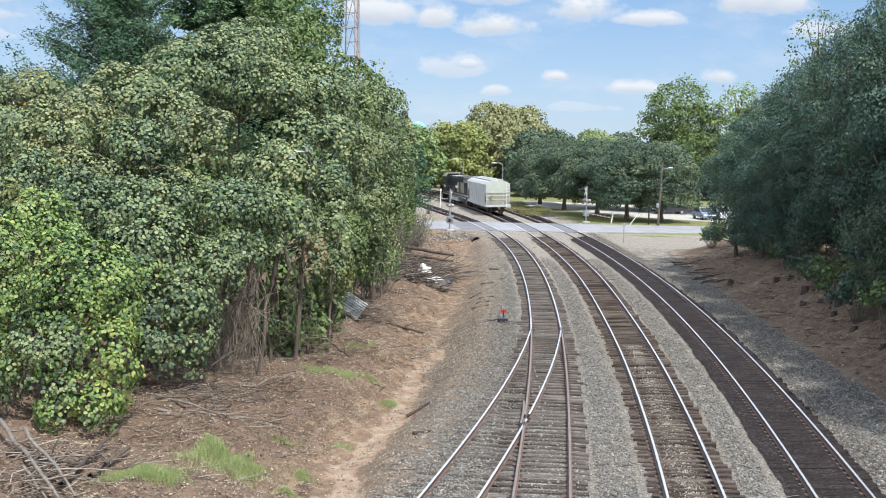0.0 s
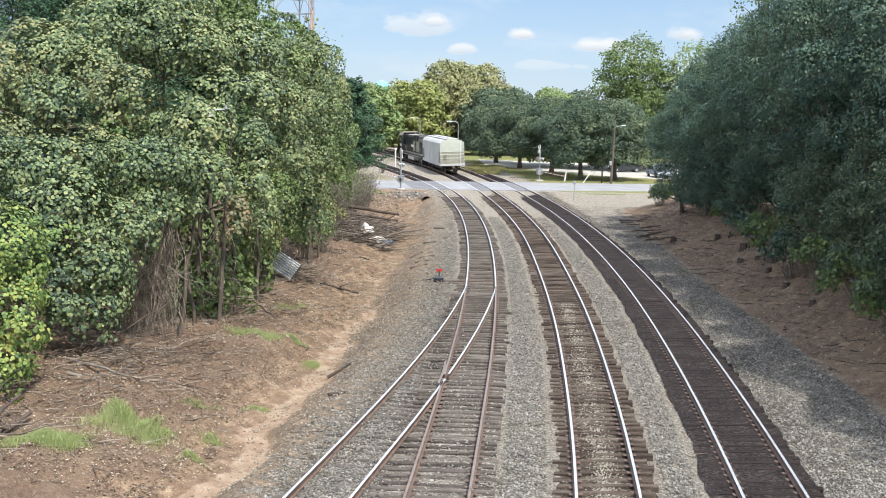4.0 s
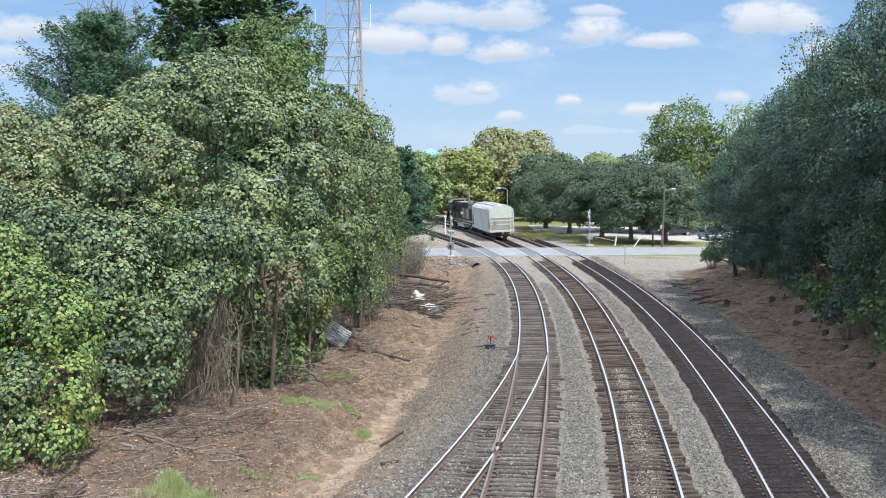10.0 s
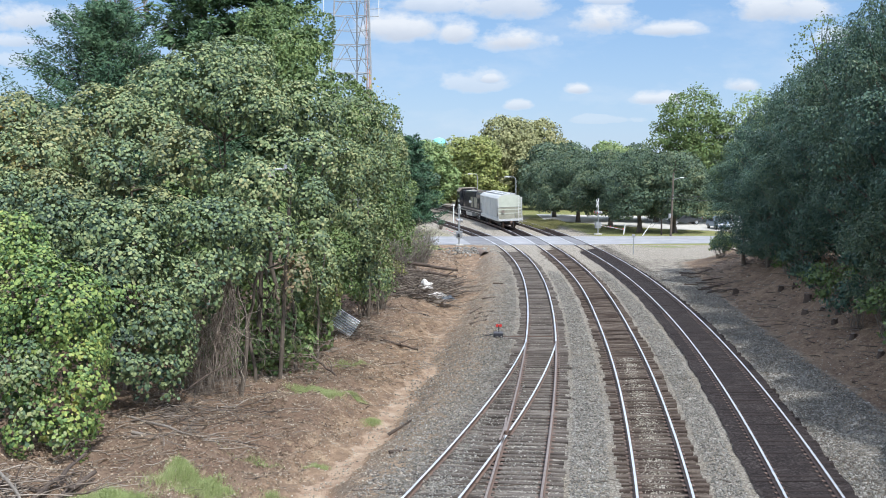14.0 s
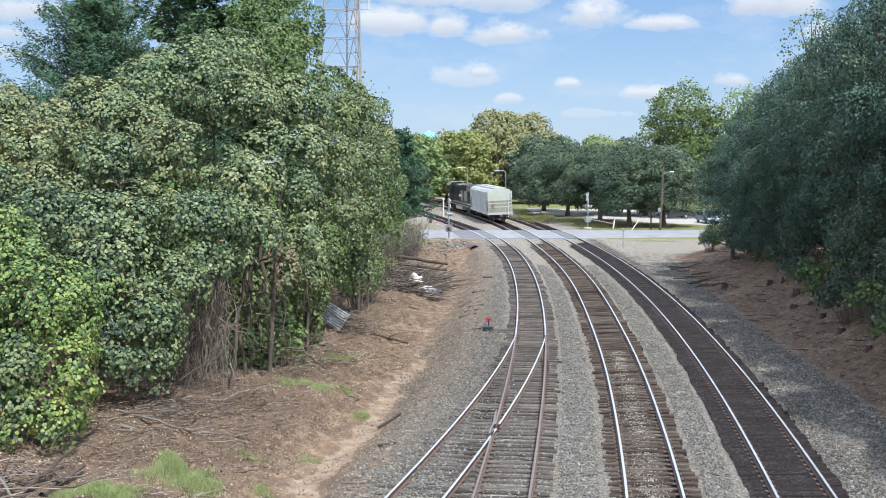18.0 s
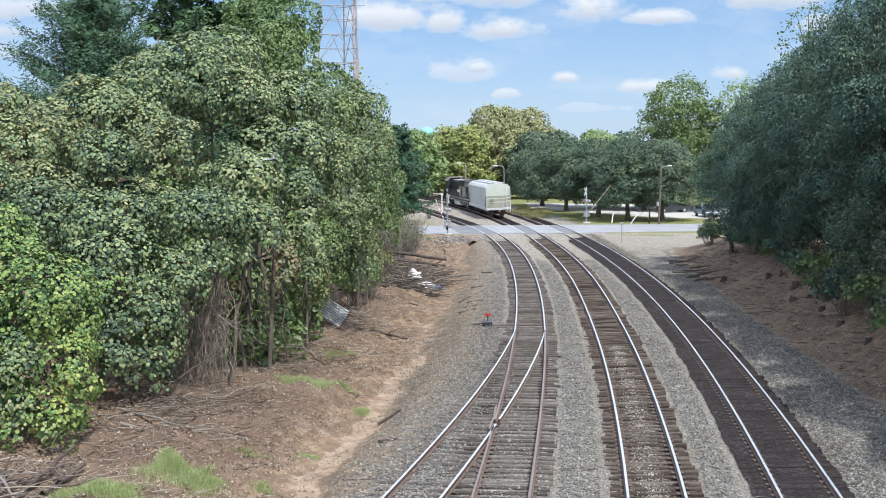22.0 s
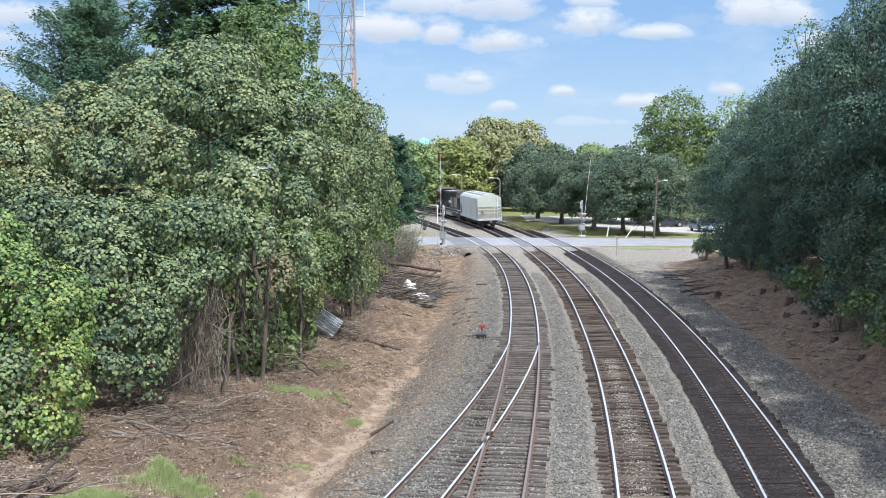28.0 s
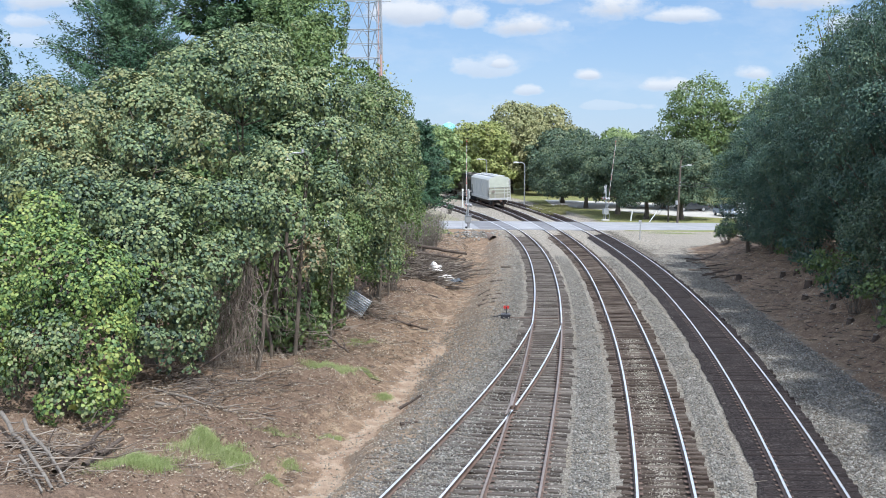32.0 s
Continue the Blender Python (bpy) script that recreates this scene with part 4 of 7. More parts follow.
for o in (-GAUGE / 2, GAUGE / 2):
    link("rail", rail_mesh(side_x, o, 58.0, 199, 0.0, RAIL_TOP), track_side)
# the turnout: two stock rails, two closure rails, a frog between them
link("rail", rail_mesh(side_x, GAUGE / 2, -60, 58.0, 0.0, RAIL_DULL), track_side, "dull rusty rail")
link("rail", rail_mesh(turnout_x, -GAUGE / 2, -40, 58.0, 0.0, RAIL_TOP, step=1.0), track_side)
link("rail", rail_mesh(side_x, -GAUGE / 2, 38.6, 57.2, 0.0, RAIL_DULL), track_side, "dull closure rail")
link("rail", rail_mesh(side_x, -GAUGE / 2, -60, 38.0, 0.0, RAIL_DULL), track_side, "dull rusty rail")
link("rail", rail_mesh(turnout_x, GAUGE / 2, 38.9, 57.2, 0.0, RAIL_TOP, step=1.0), track_side)
link("rail", rail_mesh(turnout_x, GAUGE / 2, -40, 38.2, 0.0, RAIL_TOP, step=1.0), track_side)
link("wing_rail", rail_mesh(side_x, lambda y: -GAUGE / 2 - 0.07 - 0.02 * abs(y - 39), 37.3, 40.6, 0.0, RAIL_DULL, 0.5), track_side)


def turnout_tie(y):
    d = side_x(y) - turnout_x(y)
    return (2.6 + d, -d / 2)


lay_ties(track_outer, outer_x, 24.0, FAR - 1.0, CREOSOTE_DARK, CANT, 1)
lay_ties(track_main, main_x, 24.0, FAR - 1.0, CREOSOTE_BROWN, CANT, 2)
lay_ties(track_side, side_x, 24.0, FAR - 1.0, CREOSOTE, 0.0, 3, turnout_tie)
for _t, _l, _m, _s in ((track_outer, outer_x, CREOSOTE_DARK, 4), (track_main, main_x, CREOSOTE_DARK, 5), (track_side, side_x, CREOSOTE_DARK, 6)):
    joined_ties(_t, _l, 137.5, 195, _m, _s)
    joined_ties(_t, _l, -30, 23.8, _m, _s)
    plates(_t, _l, 24, 70, CANT if _s < 6 else 0.0, _s)


# ---- the train: a covered hopper car and a locomotive, both built pointing along +y from their rear ----
def wheelset(parent, y, r=0.46, gauge=1.51):
    """An axle with two wheels, which turns."""
    bm = bmesh.new()
    add_rod(bm, (-gauge / 2 - 0.1, 0, 0), (gauge / 2 + 0.1, 0, 0), 0.08, sides=8)
    for s in (-1, 1):
        add_rod(bm, (s * (gauge / 2 - 0.06), 0, 0), (s * (gauge / 2 + 0.07), 0, 0), r, sides=20)
        add_rod(bm, (s * (gauge / 2 - 0.09), 0, 0), (s * (gauge / 2 - 0.06), 0, 0), r + 0.03, sides=20)
    ob = part("wheelset", bm, RAIL_RUST, parent)
    ob.matrix_basis = pose(0, y, r)
    return ob


def bogie_frame(parent, y, wheelbase=1.75, mat=None):
    """The two side frames of a truck, with the beam between them."""
    bm = bmesh.new()
    h = wheelbase / 2
    for s in (-1, 1):
        x0, x1 = sorted((s * 0.92, s * 1.08))
        sub = prism([(-h - 0.25, 0.4), (-h - 0.2, 0.62), (-h + 0.2, 0.66), (-0.35, 0.78), (0.35, 0.78), (h - 0.2, 0.66), (h + 0.2, 0.62), (h + 0.25, 0.4), (h - 0.25, 0.36), (0.4, 0.22), (-0.4, 0.22), (-h + 0.25, 0.36)], "x", x0, x1)
        me = bpy.data.meshes.new("tmp")
        sub.to_mesh(me)
        sub.free()
        bm.from_mesh(me)
        bpy.data.meshes.remove(me)
        for yy in (-0.12, 0.0, 0.12):
            add_rod(bm, (s * 1.1, yy, 0.3), (s * 1.1, yy, 0.62), 0.05, sides=8)
        for yy in (-h, h):
            add_rod(bm, (s * 1.05, yy, 0.46), (s * 1.2, yy, 0.46), 0.11, sides=10)
    add_box(bm, -0.95, 0.95, -0.2, 0.2, 0.4, 0.75)
    ob = part("bogie_frame", bm, mat or BLACK_PAINT, parent)
    ob.matrix_basis = pose(0, y, 0)
    return ob


def coupler(parent, y, way):
    bm = bmesh.new()
    add_box(bm, -0.1, 0.1, min(y, y + way * 0.7), max(y, y + way * 0.7), 0.78, 0.98, 0.02)
    add_box(bm, -0.16, 0.14, min(y + way * 0.6, y + way * 0.95), max(y + way * 0.6, y + way * 0.95), 0.72, 1.04, 0.04)
    part("coupler", bm, RAIL_RUST, parent)
    hose = tubes([[((0.35, y + way * 0.05, 0.85), 0.03), ((0.38, y + way * 0.3, 0.6), 0.03), ((0.2, y + way * 0.6, 0.45), 0.03), ((0.05, y + way * 0.8, 0.6), 0.03)]], 6)
    link("air_hose", mesh_np("air_hose", *hose, BLACK_PAINT), parent)


def build_hopper():
    """A pale grey covered hopper, 16.4 m over its ends, its rear at y = 0."""
    L, W = 16.4, 1.58
    car = tagged(new("hopper_wagon"), "pale grey covered hopper railcar with a cream end panel", "railcar")
    # the upper body runs the whole length; under its ends the slope sheets fall away behind open end frames
    upper = [(-W, 2.8), (-W, 3.95), (-W + 0.28, 4.28), (-0.45, 4.5), (0.45, 4.5), (W - 0.28, 4.28), (W, 3.95), (W, 2.8)]
    part("tank_top", prism(upper, "y", 0.42, L - 0.42), HOPPER_GREY, car)
    part("tank_side", prism([(-W, 1.35), (-W, 2.8), (W, 2.8), (W, 1.35)], "y", 1.55, L - 1.55), HOPPER_GREY, car)
    for y0, d in ((0.42, 1), (L - 0.42, -1)):
        y1 = y0 - d * 0.12
        panel = [(-W + 0.03, 2.84), (-W + 0.03, 3.92), (-W + 0.3, 4.22), (-0.45, 4.44), (0.45, 4.44), (W - 0.3, 4.22), (W - 0.03, 3.92), (W - 0.03, 2.84)]
        part("end_panel", prism(panel, "y", min(y0 - d * 0.03, y0), max(y0 - d * 0.03, y0)), HOPPER_CREAM, car, "cream upper end panel")
        bm = bmesh.new()
        v = [(-W + 0.05, y0, 2.8), (W - 0.05, y0, 2.8), (W - 0.05, y0 + d * 1.5, 1.3), (-W + 0.05, y0 + d * 1.5, 1.3)]
        a = [bm.verts.new(p) for p in v]
        b = [bm.verts.new((p[0], p[1] + d * 0.04, p[2] + 0.05)) for p in v]
        bm.faces.new(a)
        bm.faces.new(b)
        for i in range(4):
            bm.faces.new((a[i], b[i], b[(i + 1) % 4], a[(i + 1) % 4]))
        bmesh.ops.recalc_face_normals(bm, faces=bm.faces)
        part("slope_sheet", bm, OLIVE_GRIME, car, "grimy sloped end sheet")
        for s in (-1, 1):
            x0, x1 = (W - 0.1, W + 0.03) if s > 0 else (-W - 0.03, -W + 0.1)
            part("corner_post", box(x0, x1, min(y1, y1 + d * 0.14), max(y1, y1 + d * 0.14), 1.0, 4.05, 0.01), HOPPER_GREY, car)
            part("end_post", box(s * 0.7 - 0.06, s * 0.7 + 0.06, min(y1, y1 + d * 0.12), max(y1, y1 + d * 0.12), 1.2, 2.84), HOPPER_GREY, car)
        for z in (2.02, 2.5):
            part("end_rail", box(-W, W, min(y1 - d * 0.02, y1 + d * 0.06), max(y1 - d * 0.02, y1 + d * 0.06), z - 0.06, z + 0.06), HOPPER_CREAM, car)
        part("end_sheet", box(-W + 0.02, W - 0.02, min(y1, y1 + d * 0.04), max(y1, y1 + d * 0.04), 1.3, 2.78), OLIVE_GRIME, car, "grimy olive lower end sheet")
        part("end_sill", box(-W, W, min(y1 - d * 0.05, y1 + d * 0.25), max(y1 - d * 0.05, y1 + d * 0.25), 1.0, 1.28, 0.02), HOPPER_GREY, car)
        part("end_platform", box(-W + 0.05, W - 0.05, min(y1 + d * 0.25, y0 + d * 1.4), max(y1 + d * 0.25, y0 + d * 1.4), 1.2, 1.27), GRIME, car)
        lad = part("ladder", box(W - 0.06, W - 0.02, min(y1 - d * 0.12, y1 - d * 0.08), max(y1 - d * 0.12, y1 - d * 0.08), 0.7, 4.1), WHITE_PAINT, car)
        part("ladder_stile", box(W - 0.5, W - 0.46, min(y1 - d * 0.12, y1 - d * 0.08), max(y1 - d * 0.12, y1 - d * 0.08), 0.7, 4.1), WHITE_PAINT, lad)
        for k in range(8):
            part("rung", rod((W - 0.5, y1 - d * 0.1, 0.9 + 0.42 * k), (W - 0.02, y1 - d * 0.1, 0.9 + 0.42 * k), 0.018, sides=5), WHITE_PAINT, lad)
        coupler(car, y1, -d)
    part("brake_wheel", rod((-0.95, 0.24, 2.25), (-0.95, 0.18, 2.25), 0.22, sides=14), GRIME, car)
    for s in (-1, 1):
        part("side_sill", box(s * W - 0.05 + 0.02 * s, s * W + 0.05 + 0.02 * s, 0.3, L - 0.3, 1.0, 1.38, 0.015), HOPPER_GREY, car)
        for k in range(9):
            y = 2.0 + k * (L - 4.0) / 8
            part("side_post", box(s * (W + 0.015) - 0.02, s * (W + 0.015) + 0.02, y - 0.06, y + 0.06, 1.38, 3.93, 0.01), HOPPER_GREY, car)
    for k in range(3):
        y = 3.6 + k * 4.6
        bm = bmesh.new()
        top = [(-W + 0.05, y - 2.25, 1.36), (W - 0.05, y - 2.25, 1.36), (W - 0.05, y + 2.25, 1.36), (-W + 0.05, y + 2.25, 1.36)]
        low = [(-0.75, y - 0.45, 0.38), (0.75, y - 0.45, 0.38), (0.75, y + 0.45, 0.38), (-0.75, y + 0.45, 0.38)]
        a = [bm.verts.new(p) for p in top]
        b = [bm.verts.new(p) for p in low]
        bm.faces.new(a)
        bm.faces.new(b)
        for i in range(4):
            bm.faces.new((a[i], b[i], b[(i + 1) % 4], a[(i + 1) % 4]))
        bmesh.ops.recalc_face_normals(bm, faces=bm.faces)
        part("discharge_bay", bm, GRIME, car)
    # the roof: running boards and hatches
    for s in (-1, 1):
        part("running_board", box(s * 0.72 - 0.16, s * 0.72 + 0.16, 0.5, L - 0.5, 4.48, 4.52), HOPPER_GREY, car)
    for k in range(10):
        y = 2.2 + k * (L - 4.4) / 9
        part("roof_hatch", rod((0, y, 4.5), (0, y, 4.62), 0.34, sides=12), HOPPER_GREY, car)
    for y in (2.6, L - 2.6):
        bogie_frame(car, y)
    sets = [wheelset(car, y + d) for y in (2.6, L - 2.6) for d in (-0.88, 0.88)]
    return car, sets


def build_engine():
    """A black road-switcher locomotive, 21.4 m long, long hood to the rear (y = 0), cab near the far end."""
    L = 21.4
    eng = tagged(new("locomotive"), "black diesel locomotive with white trim, coupled ahead of a hopper", "locomotive")
    part("frame_sill", box(-1.5, 1.5, 0.4, L - 0.4, 1.05, 1.5, 0.03), BLACK_PAINT, eng)
    part("walkway", box(-1.55, 1.55, 0.9, L - 0.9, 1.5, 1.56), GRIME, eng)
    hood = [(-0.9, 1.56), (-0.9, 3.85), (-0.7, 4.1), (0.7, 4.1), (0.9, 3.85), (0.9, 1.56)]
    part("long_hood", prism(hood, "y", 1.5, 17.6), BLACK_PAINT, eng)
    part("short_hood", prism([(-0.9, 1.56), (-0.9, 2.7), (-0.7, 2.9), (0.7, 2.9), (0.9, 2.7), (0.9, 1.56)], "y", 20.1, 20.9), BLACK_PAINT, eng)
    cab = part("cab", prism([(-1.5, 1.56), (-1.5, 3.9), (-1.1, 4.35), (1.1, 4.35), (1.5, 3.9), (1.5, 1.56)], "y", 17.6, 20.1), BLACK_PAINT, eng)
    for s in (-1, 1):
        for y0, y1 in ((17.9, 18.7), (18.85, 19.65)):
            part("cab_window", box(s * 1.5 - 0.02, s * 1.5 + 0.02, y0, y1, 2.9, 3.65, 0.01), GLASS, cab)
        part("number_panel", box(s * 1.5 - 0.015, s * 1.5 + 0.015, 18.0, 19.4, 2.2, 2.6), WHITE_PAINT, cab, "white bar on the cab side")
    for y in (17.58, 20.12):
        for s in (-1, 1):
            part("cab_window", box(s * 1.2 - 0.2, s * 1.2 + 0.2, y - 0.02, y + 0.02, 3.0, 3.7, 0.01), GLASS, cab)
    # roof in a lighter tone than the black cab
    part("cab_roof", prism([(-1.6, 3.95), (-1.15, 4.45), (1.15, 4.45), (1.6, 3.95), (1.5, 3.9), (1.1, 4.36), (-1.1, 4.36), (-1.5, 3.9)], "y", 17.4, 20.3), GRIME, cab, "grey cab roof")
    for y in (3.2, 5.0):
        fan = part("fan_cowl", rod((0, y, 4.08), (0, y, 4.32), 0.75, sides=18), GRIME, eng)
        part("fan_grille", rod((0, y, 4.32), (0, y, 4.35), 0.62, sides=18), BLACK_PAINT, fan)
    part("exhaust_stack", box(-0.35, 0.35, 8.0, 8.5, 4.08, 4.4, 0.03), GRIME, eng)
    part("dynamic_brake_blister", box(-1.05, 1.05, 6.4, 9.6, 3.45, 4.25, 0.1), BLACK_PAINT, eng)
    part("air_box", box(-1.02, 1.02, 15.9, 17.5, 3.2, 4.15, 0.08), BLACK_PAINT, eng)
    for s in (-1, 1):
        for k in range(16):
            y = 1.75 + k * 0.93
            part("hood_door", box(s * 0.9 - 0.012, s * 0.9 + 0.02 * s + 0.012, y, y + 0.82, 1.75, 3.3, 0.01), OLIVE_GRIME if k in (4, 5, 6, 8, 9) else BLACK_PAINT, eng)
        part("radiator_grille", box(s * 0.9 - 0.02, s * 0.9 + 0.02, 2.0, 5.8, 3.35, 3.8), GRIME, eng)
        part("stripe", box(s * 0.9 - 0.03, s * 0.9 + 0.03, 10.2, 12.4, 2.3, 2.7), WHITE_PAINT, eng, "white lettering drawn as a plain bar")
        part("sill_stripe", box(s * 1.5 - 0.01, s * 1.5 + 0.01, 0.6, L - 0.6, 1.19, 1.24), WHITE_PAINT, eng, "white stripe along the sill")
        bm = bmesh.new()
        for k in range(14):
            y = 1.2 + k * 1.22
            add_rod(bm, (s * 1.5, y, 1.5), (s * 1.5, y, 2.55), 0.014, sides=5)
        add_rod(bm, (s * 1.5, 0.9, 2.55), (s * 1.5, 17.5, 2.55), 0.014, sides=5)
        part("handrail", bm, GRIME, eng)
        for y in (0.55, L - 0.55):
            st = part("step_well", box(s * 1.5 - 0.28 * (s > 0), s * 1.5 + 0.28 * (s < 0), y - 0.35, y + 0.35, 0.35, 1.5, 0.02), BLACK_PAINT, eng)
            part("step_edge", box(s * 1.5 - 0.01, s * 1.5 + 0.012, y - 0.33, y + 0.33, 0.75, 0.82), WHITE_PAINT, st)
    part("fuel_tank", prism([(-1.3, 0.45), (-1.4, 0.7), (-1.4, 1.05), (1.4, 1.05), (1.4, 0.7), (1.3, 0.45)], "y", 7.6, 12.8), HOPPER_GREY, eng, "pale grey fuel tank")
    # sunlit hood top: the lighter colour stands in for the light
    part("hood_roof", box(-0.74, 0.74, 1.5, 17.4, 4.095, 4.13, 0.01), OLIVE_GRIME, eng, "pale hood roof with sunlight put into its colour")
    for y, s in ((0.25, -1), (L - 0.25, 1)):
        part("pilot", box(-1.45, 1.45, y - 0.08, y + 0.08, 0.25, 1.5, 0.03), BLACK_PAINT, eng)
        coupler(eng, y, s)
    part("rear_headlight", box(-0.2, 0.2, 1.4, 1.5, 3.5, 3.9, 0.02), GRIME, eng)
    part("bell", rod((0.5, 16.5, 4.15), (0.5, 16.5, 4.4), 0.14, 0.05, 10), RAIL_DULL, eng)
    for y in (4.0, L - 4.0):
        bogie_frame(eng, y, 2.7)
    sets = [wheelset(eng, y + d, 0.5) for y in (4.0, L - 4.0) for d in (-1.35, 1.35)]
    return eng, sets


hopper, hopper_wheels = build_hopper()
engine, engine_wheels = build_engine()


def along_main(y_rear, length, s):
    """Pose of a vehicle whose rear stands at y_rear plus s metres along the middle track."""
    a0 = math.asin((y_rear - CY) / RADIUS_MAIN) + s / RADIUS_MAIN
    a1 = a0 + length / RADIUS_MAIN
    p = Vector((CX + RADIUS_MAIN * math.cos(a0), CY + RADIUS_MAIN * math.sin(a0), CANT / 2))
    q = Vector((CX + RADIUS_MAIN * math.cos(a1), CY + RADIUS_MAIN * math.sin(a1), CANT / 2))
    turn = math.degrees(math.atan2(-(q.x - p.x), q.y - p.y))
    return pose(p.x, p.y, p.z, 0, -2.0, turn)


HOPPER_REAR = 150.5


FADED_STRIPE = material("faded_red_stripe", [(0.5, 0.3, 0.27), (0.58, 0.38, 0.35)], rough=0.6, scale=4, fine=40, bump=0.05)


# ---- crossing gates ----
def crossing_gate(x, y, turn, arm_length, label, lean=0.0):
    """A mast with crossbuck, flashers and a motor box; the arm turns about its pivot."""
    g = tagged(new("crossing_gate"), label, "crossing gate", "crossing gates")
    g.matrix_basis = pose(x, y, 0, 0, 0, turn)
    part("foundation", box(-0.4, 0.4, -0.4, 0.4, -0.3, 0.12, 0.03), CONCRETE, g)
    mast = part("mast", rod((0, 0, 0.1), (0, 0, 4.3), 0.09, sides=10), GALVANISED, g)
    part("mast_cap", rod((0, 0, 4.3), (0, 0, 4.36), 0.11, 0.05, 10), GALVANISED, mast)
    for a in (45, -45):
        part("crossbuck_board", box(-0.6, 0.6, -0.015, 0.015, -0.11, 0.11, m=pose(0, -0.13, 3.75, 0, a, 0)), WHITE_PAINT, g, "white crossbuck board")
    part("lamp_bar", box(-0.75, 0.75, -0.05, 0.05, 2.62, 2.7), GALVANISED, g)
    for s in (-1, 1):
        for d in (-1, 1):
            lamp = part("flasher", rod((s * 0.65, d * 0.06, 2.66), (s * 0.65, d * 0.28, 2.66), 0.16, sides=12), GALVANISED, g)
            part("lens", rod((s * 0.65, d * 0.28, 2.66), (s * 0.65, d * 0.29, 2.66), 0.12, sides=12), RED_PAINT, lamp)
            part("visor_disc", rod((s * 0.65, d * 0.07, 2.66), (s * 0.65, d * 0.085, 2.66), 0.25, sides=16), GALVANISED, lamp)
    box_ob = part("motor_box", box(-0.38, 0.3, -0.32, 0.32, 0.75, 1.45, 0.04), GALVANISED, g)
    part("cover", box(-0.42, 0.34, -0.36, 0.36, 1.45, 1.5), GALVANISED, box_ob)
    pivot = new("gate_arm")
    pivot.parent = g
    n = 12
    for k in range(n):
        a, b = 0.35 + (arm_length - 0.35) * k / n, 0.35 + (arm_length - 0.35) * (k + 1) / n
        h = 0.045 * (1 - 0.5 * k / n)
        part("arm_stripe", box(a, b, -0.02, 0.02, -h, h), FADED_STRIPE if k % 2 else WHITE_PAINT, pivot)
    part("arm_hub", box(-0.5, 0.5, -0.06, 0.06, -0.12, 0.12, 0.02), GALVANISED, pivot)
    part("counterweight", box(-1.35, -0.8, -0.1, 0.1, -0.2, 0.2, 0.03), BLACK_PAINT, pivot)
    for s in (-1, 1):
        part("weight_arm", box(-1.2, -0.3, s * 0.36 - 0.02, s * 0.36 + 0.02, -0.06, 0.06), GALVANISED, pivot)
    for f in (0.45, 0.7, 0.97):
        part("arm_lamp", rod((arm_length * f, -0.06, 0.11), (arm_length * f, 0.06, 0.11), 0.04, sides=10), RED_PAINT, pivot)
    return g, pivot


gate_near, arm_near = crossing_gate(0.5, 122.4, 98.0, 8.6, "crossing gate with galvanised mast beside the road")
gate_far, arm_far = crossing_gate(17.4, 139.6, -80.0, 9.2, "crossing gate with galvanised mast beside a lawn")


def gate_pose(up):
    return pose(0, 0.2, 1.12, 0, -up, 0)


# ---- the overgrown left side: vine-covered trees ----
def drape_points(rng, mounds, k, per_m2, hem=0.45):
    """Points and outward ways on one draped mound (x, y, z, rx, ry, rz): tufted cushions over a dome, a ragged hem below."""
    c, r = np.array(mounds[k][:3]), np.array(mounds[k][3:6])
    area = 4 * math.pi * ((r[0] * r[1] + r[0] * r[2] + r[1] * r[2]) / 3)
    n = int(area * per_m2)
    U = rng.normal(0, 1, (n, 3))
    U /= np.linalg.norm(U, axis=1)[:, None]
    az, ph = np.arctan2(U[:, 1], U[:, 0]), rng.uniform(0, 6.28, 4)
    edge = -hem - 0.22 * np.sin(az * 3 + ph[0]) - 0.16 * np.sin(az * 7 + ph[1]) - 0.12 * np.sin(az * 15 + ph[2])
    U = U[U[:, 2] > edge]
    # under the middle the leaves hang straight down
    low = np.minimum(U[:, 2], 0.0)
    D = U.copy()
    flat = np.linalg.norm(U[:, :2], axis=1)[:, None] + 1e-6
    D[:, :2] = np.where(low[:, None] < 0, U[:, :2] / flat * (1 - 0.2 * low[:, None] ** 2), U[:, :2])
    D[:, 2] = np.where(low < 0, low * 1.25, U[:, 2])
    # tufts: rounded cushions with dark creases between them
    m = max(8, int(area * 1.5))
    T = rng.normal(0, 1, (m, 3))
    T /= np.linalg.norm(T, axis=1)[:, None]
    q = rng.uniform(0.34, 0.62, m)
    d2 = (((U[:, None] - T[None]) * r) ** 2).sum(2) / q[None] ** 2
    best = d2.argmin(1)
    tuft = np.maximum(0.0, 1 - d2[np.arange(len(U)), best])
    wave = np.sin(D[:, 0] * 3.1 + ph[3]) * np.sin(D[:, 2] * 3.7 + ph[0]) * 0.07
    keep = rng.random(len(U)) < 0.2 + 1.0 * np.sqrt(tuft)
    depth = rng.random(len(U)) ** 2.2 * 0.16
    P = c + D * r * (0.9 + wave - depth)[:, None] + (U / r) / np.linalg.norm(U / r, axis=1)[:, None] * (0.36 * np.sqrt(tuft))[:, None] * np.minimum(1.0, r.min() / 1.2)
    N = U / r
    N /= np.linalg.norm(N, axis=1)[:, None]
    away = (U - T[best]) * r
    N = N + 0.7 * away / q[best][:, None] * (tuft > 0)[:, None]
    for j, mo in enumerate(mounds):
        if j != k:
            keep &= (((P - np.array(mo[:3])) / np.array(mo[3:6])) ** 2).sum(1) > 0.78
    return P[keep], N[keep]


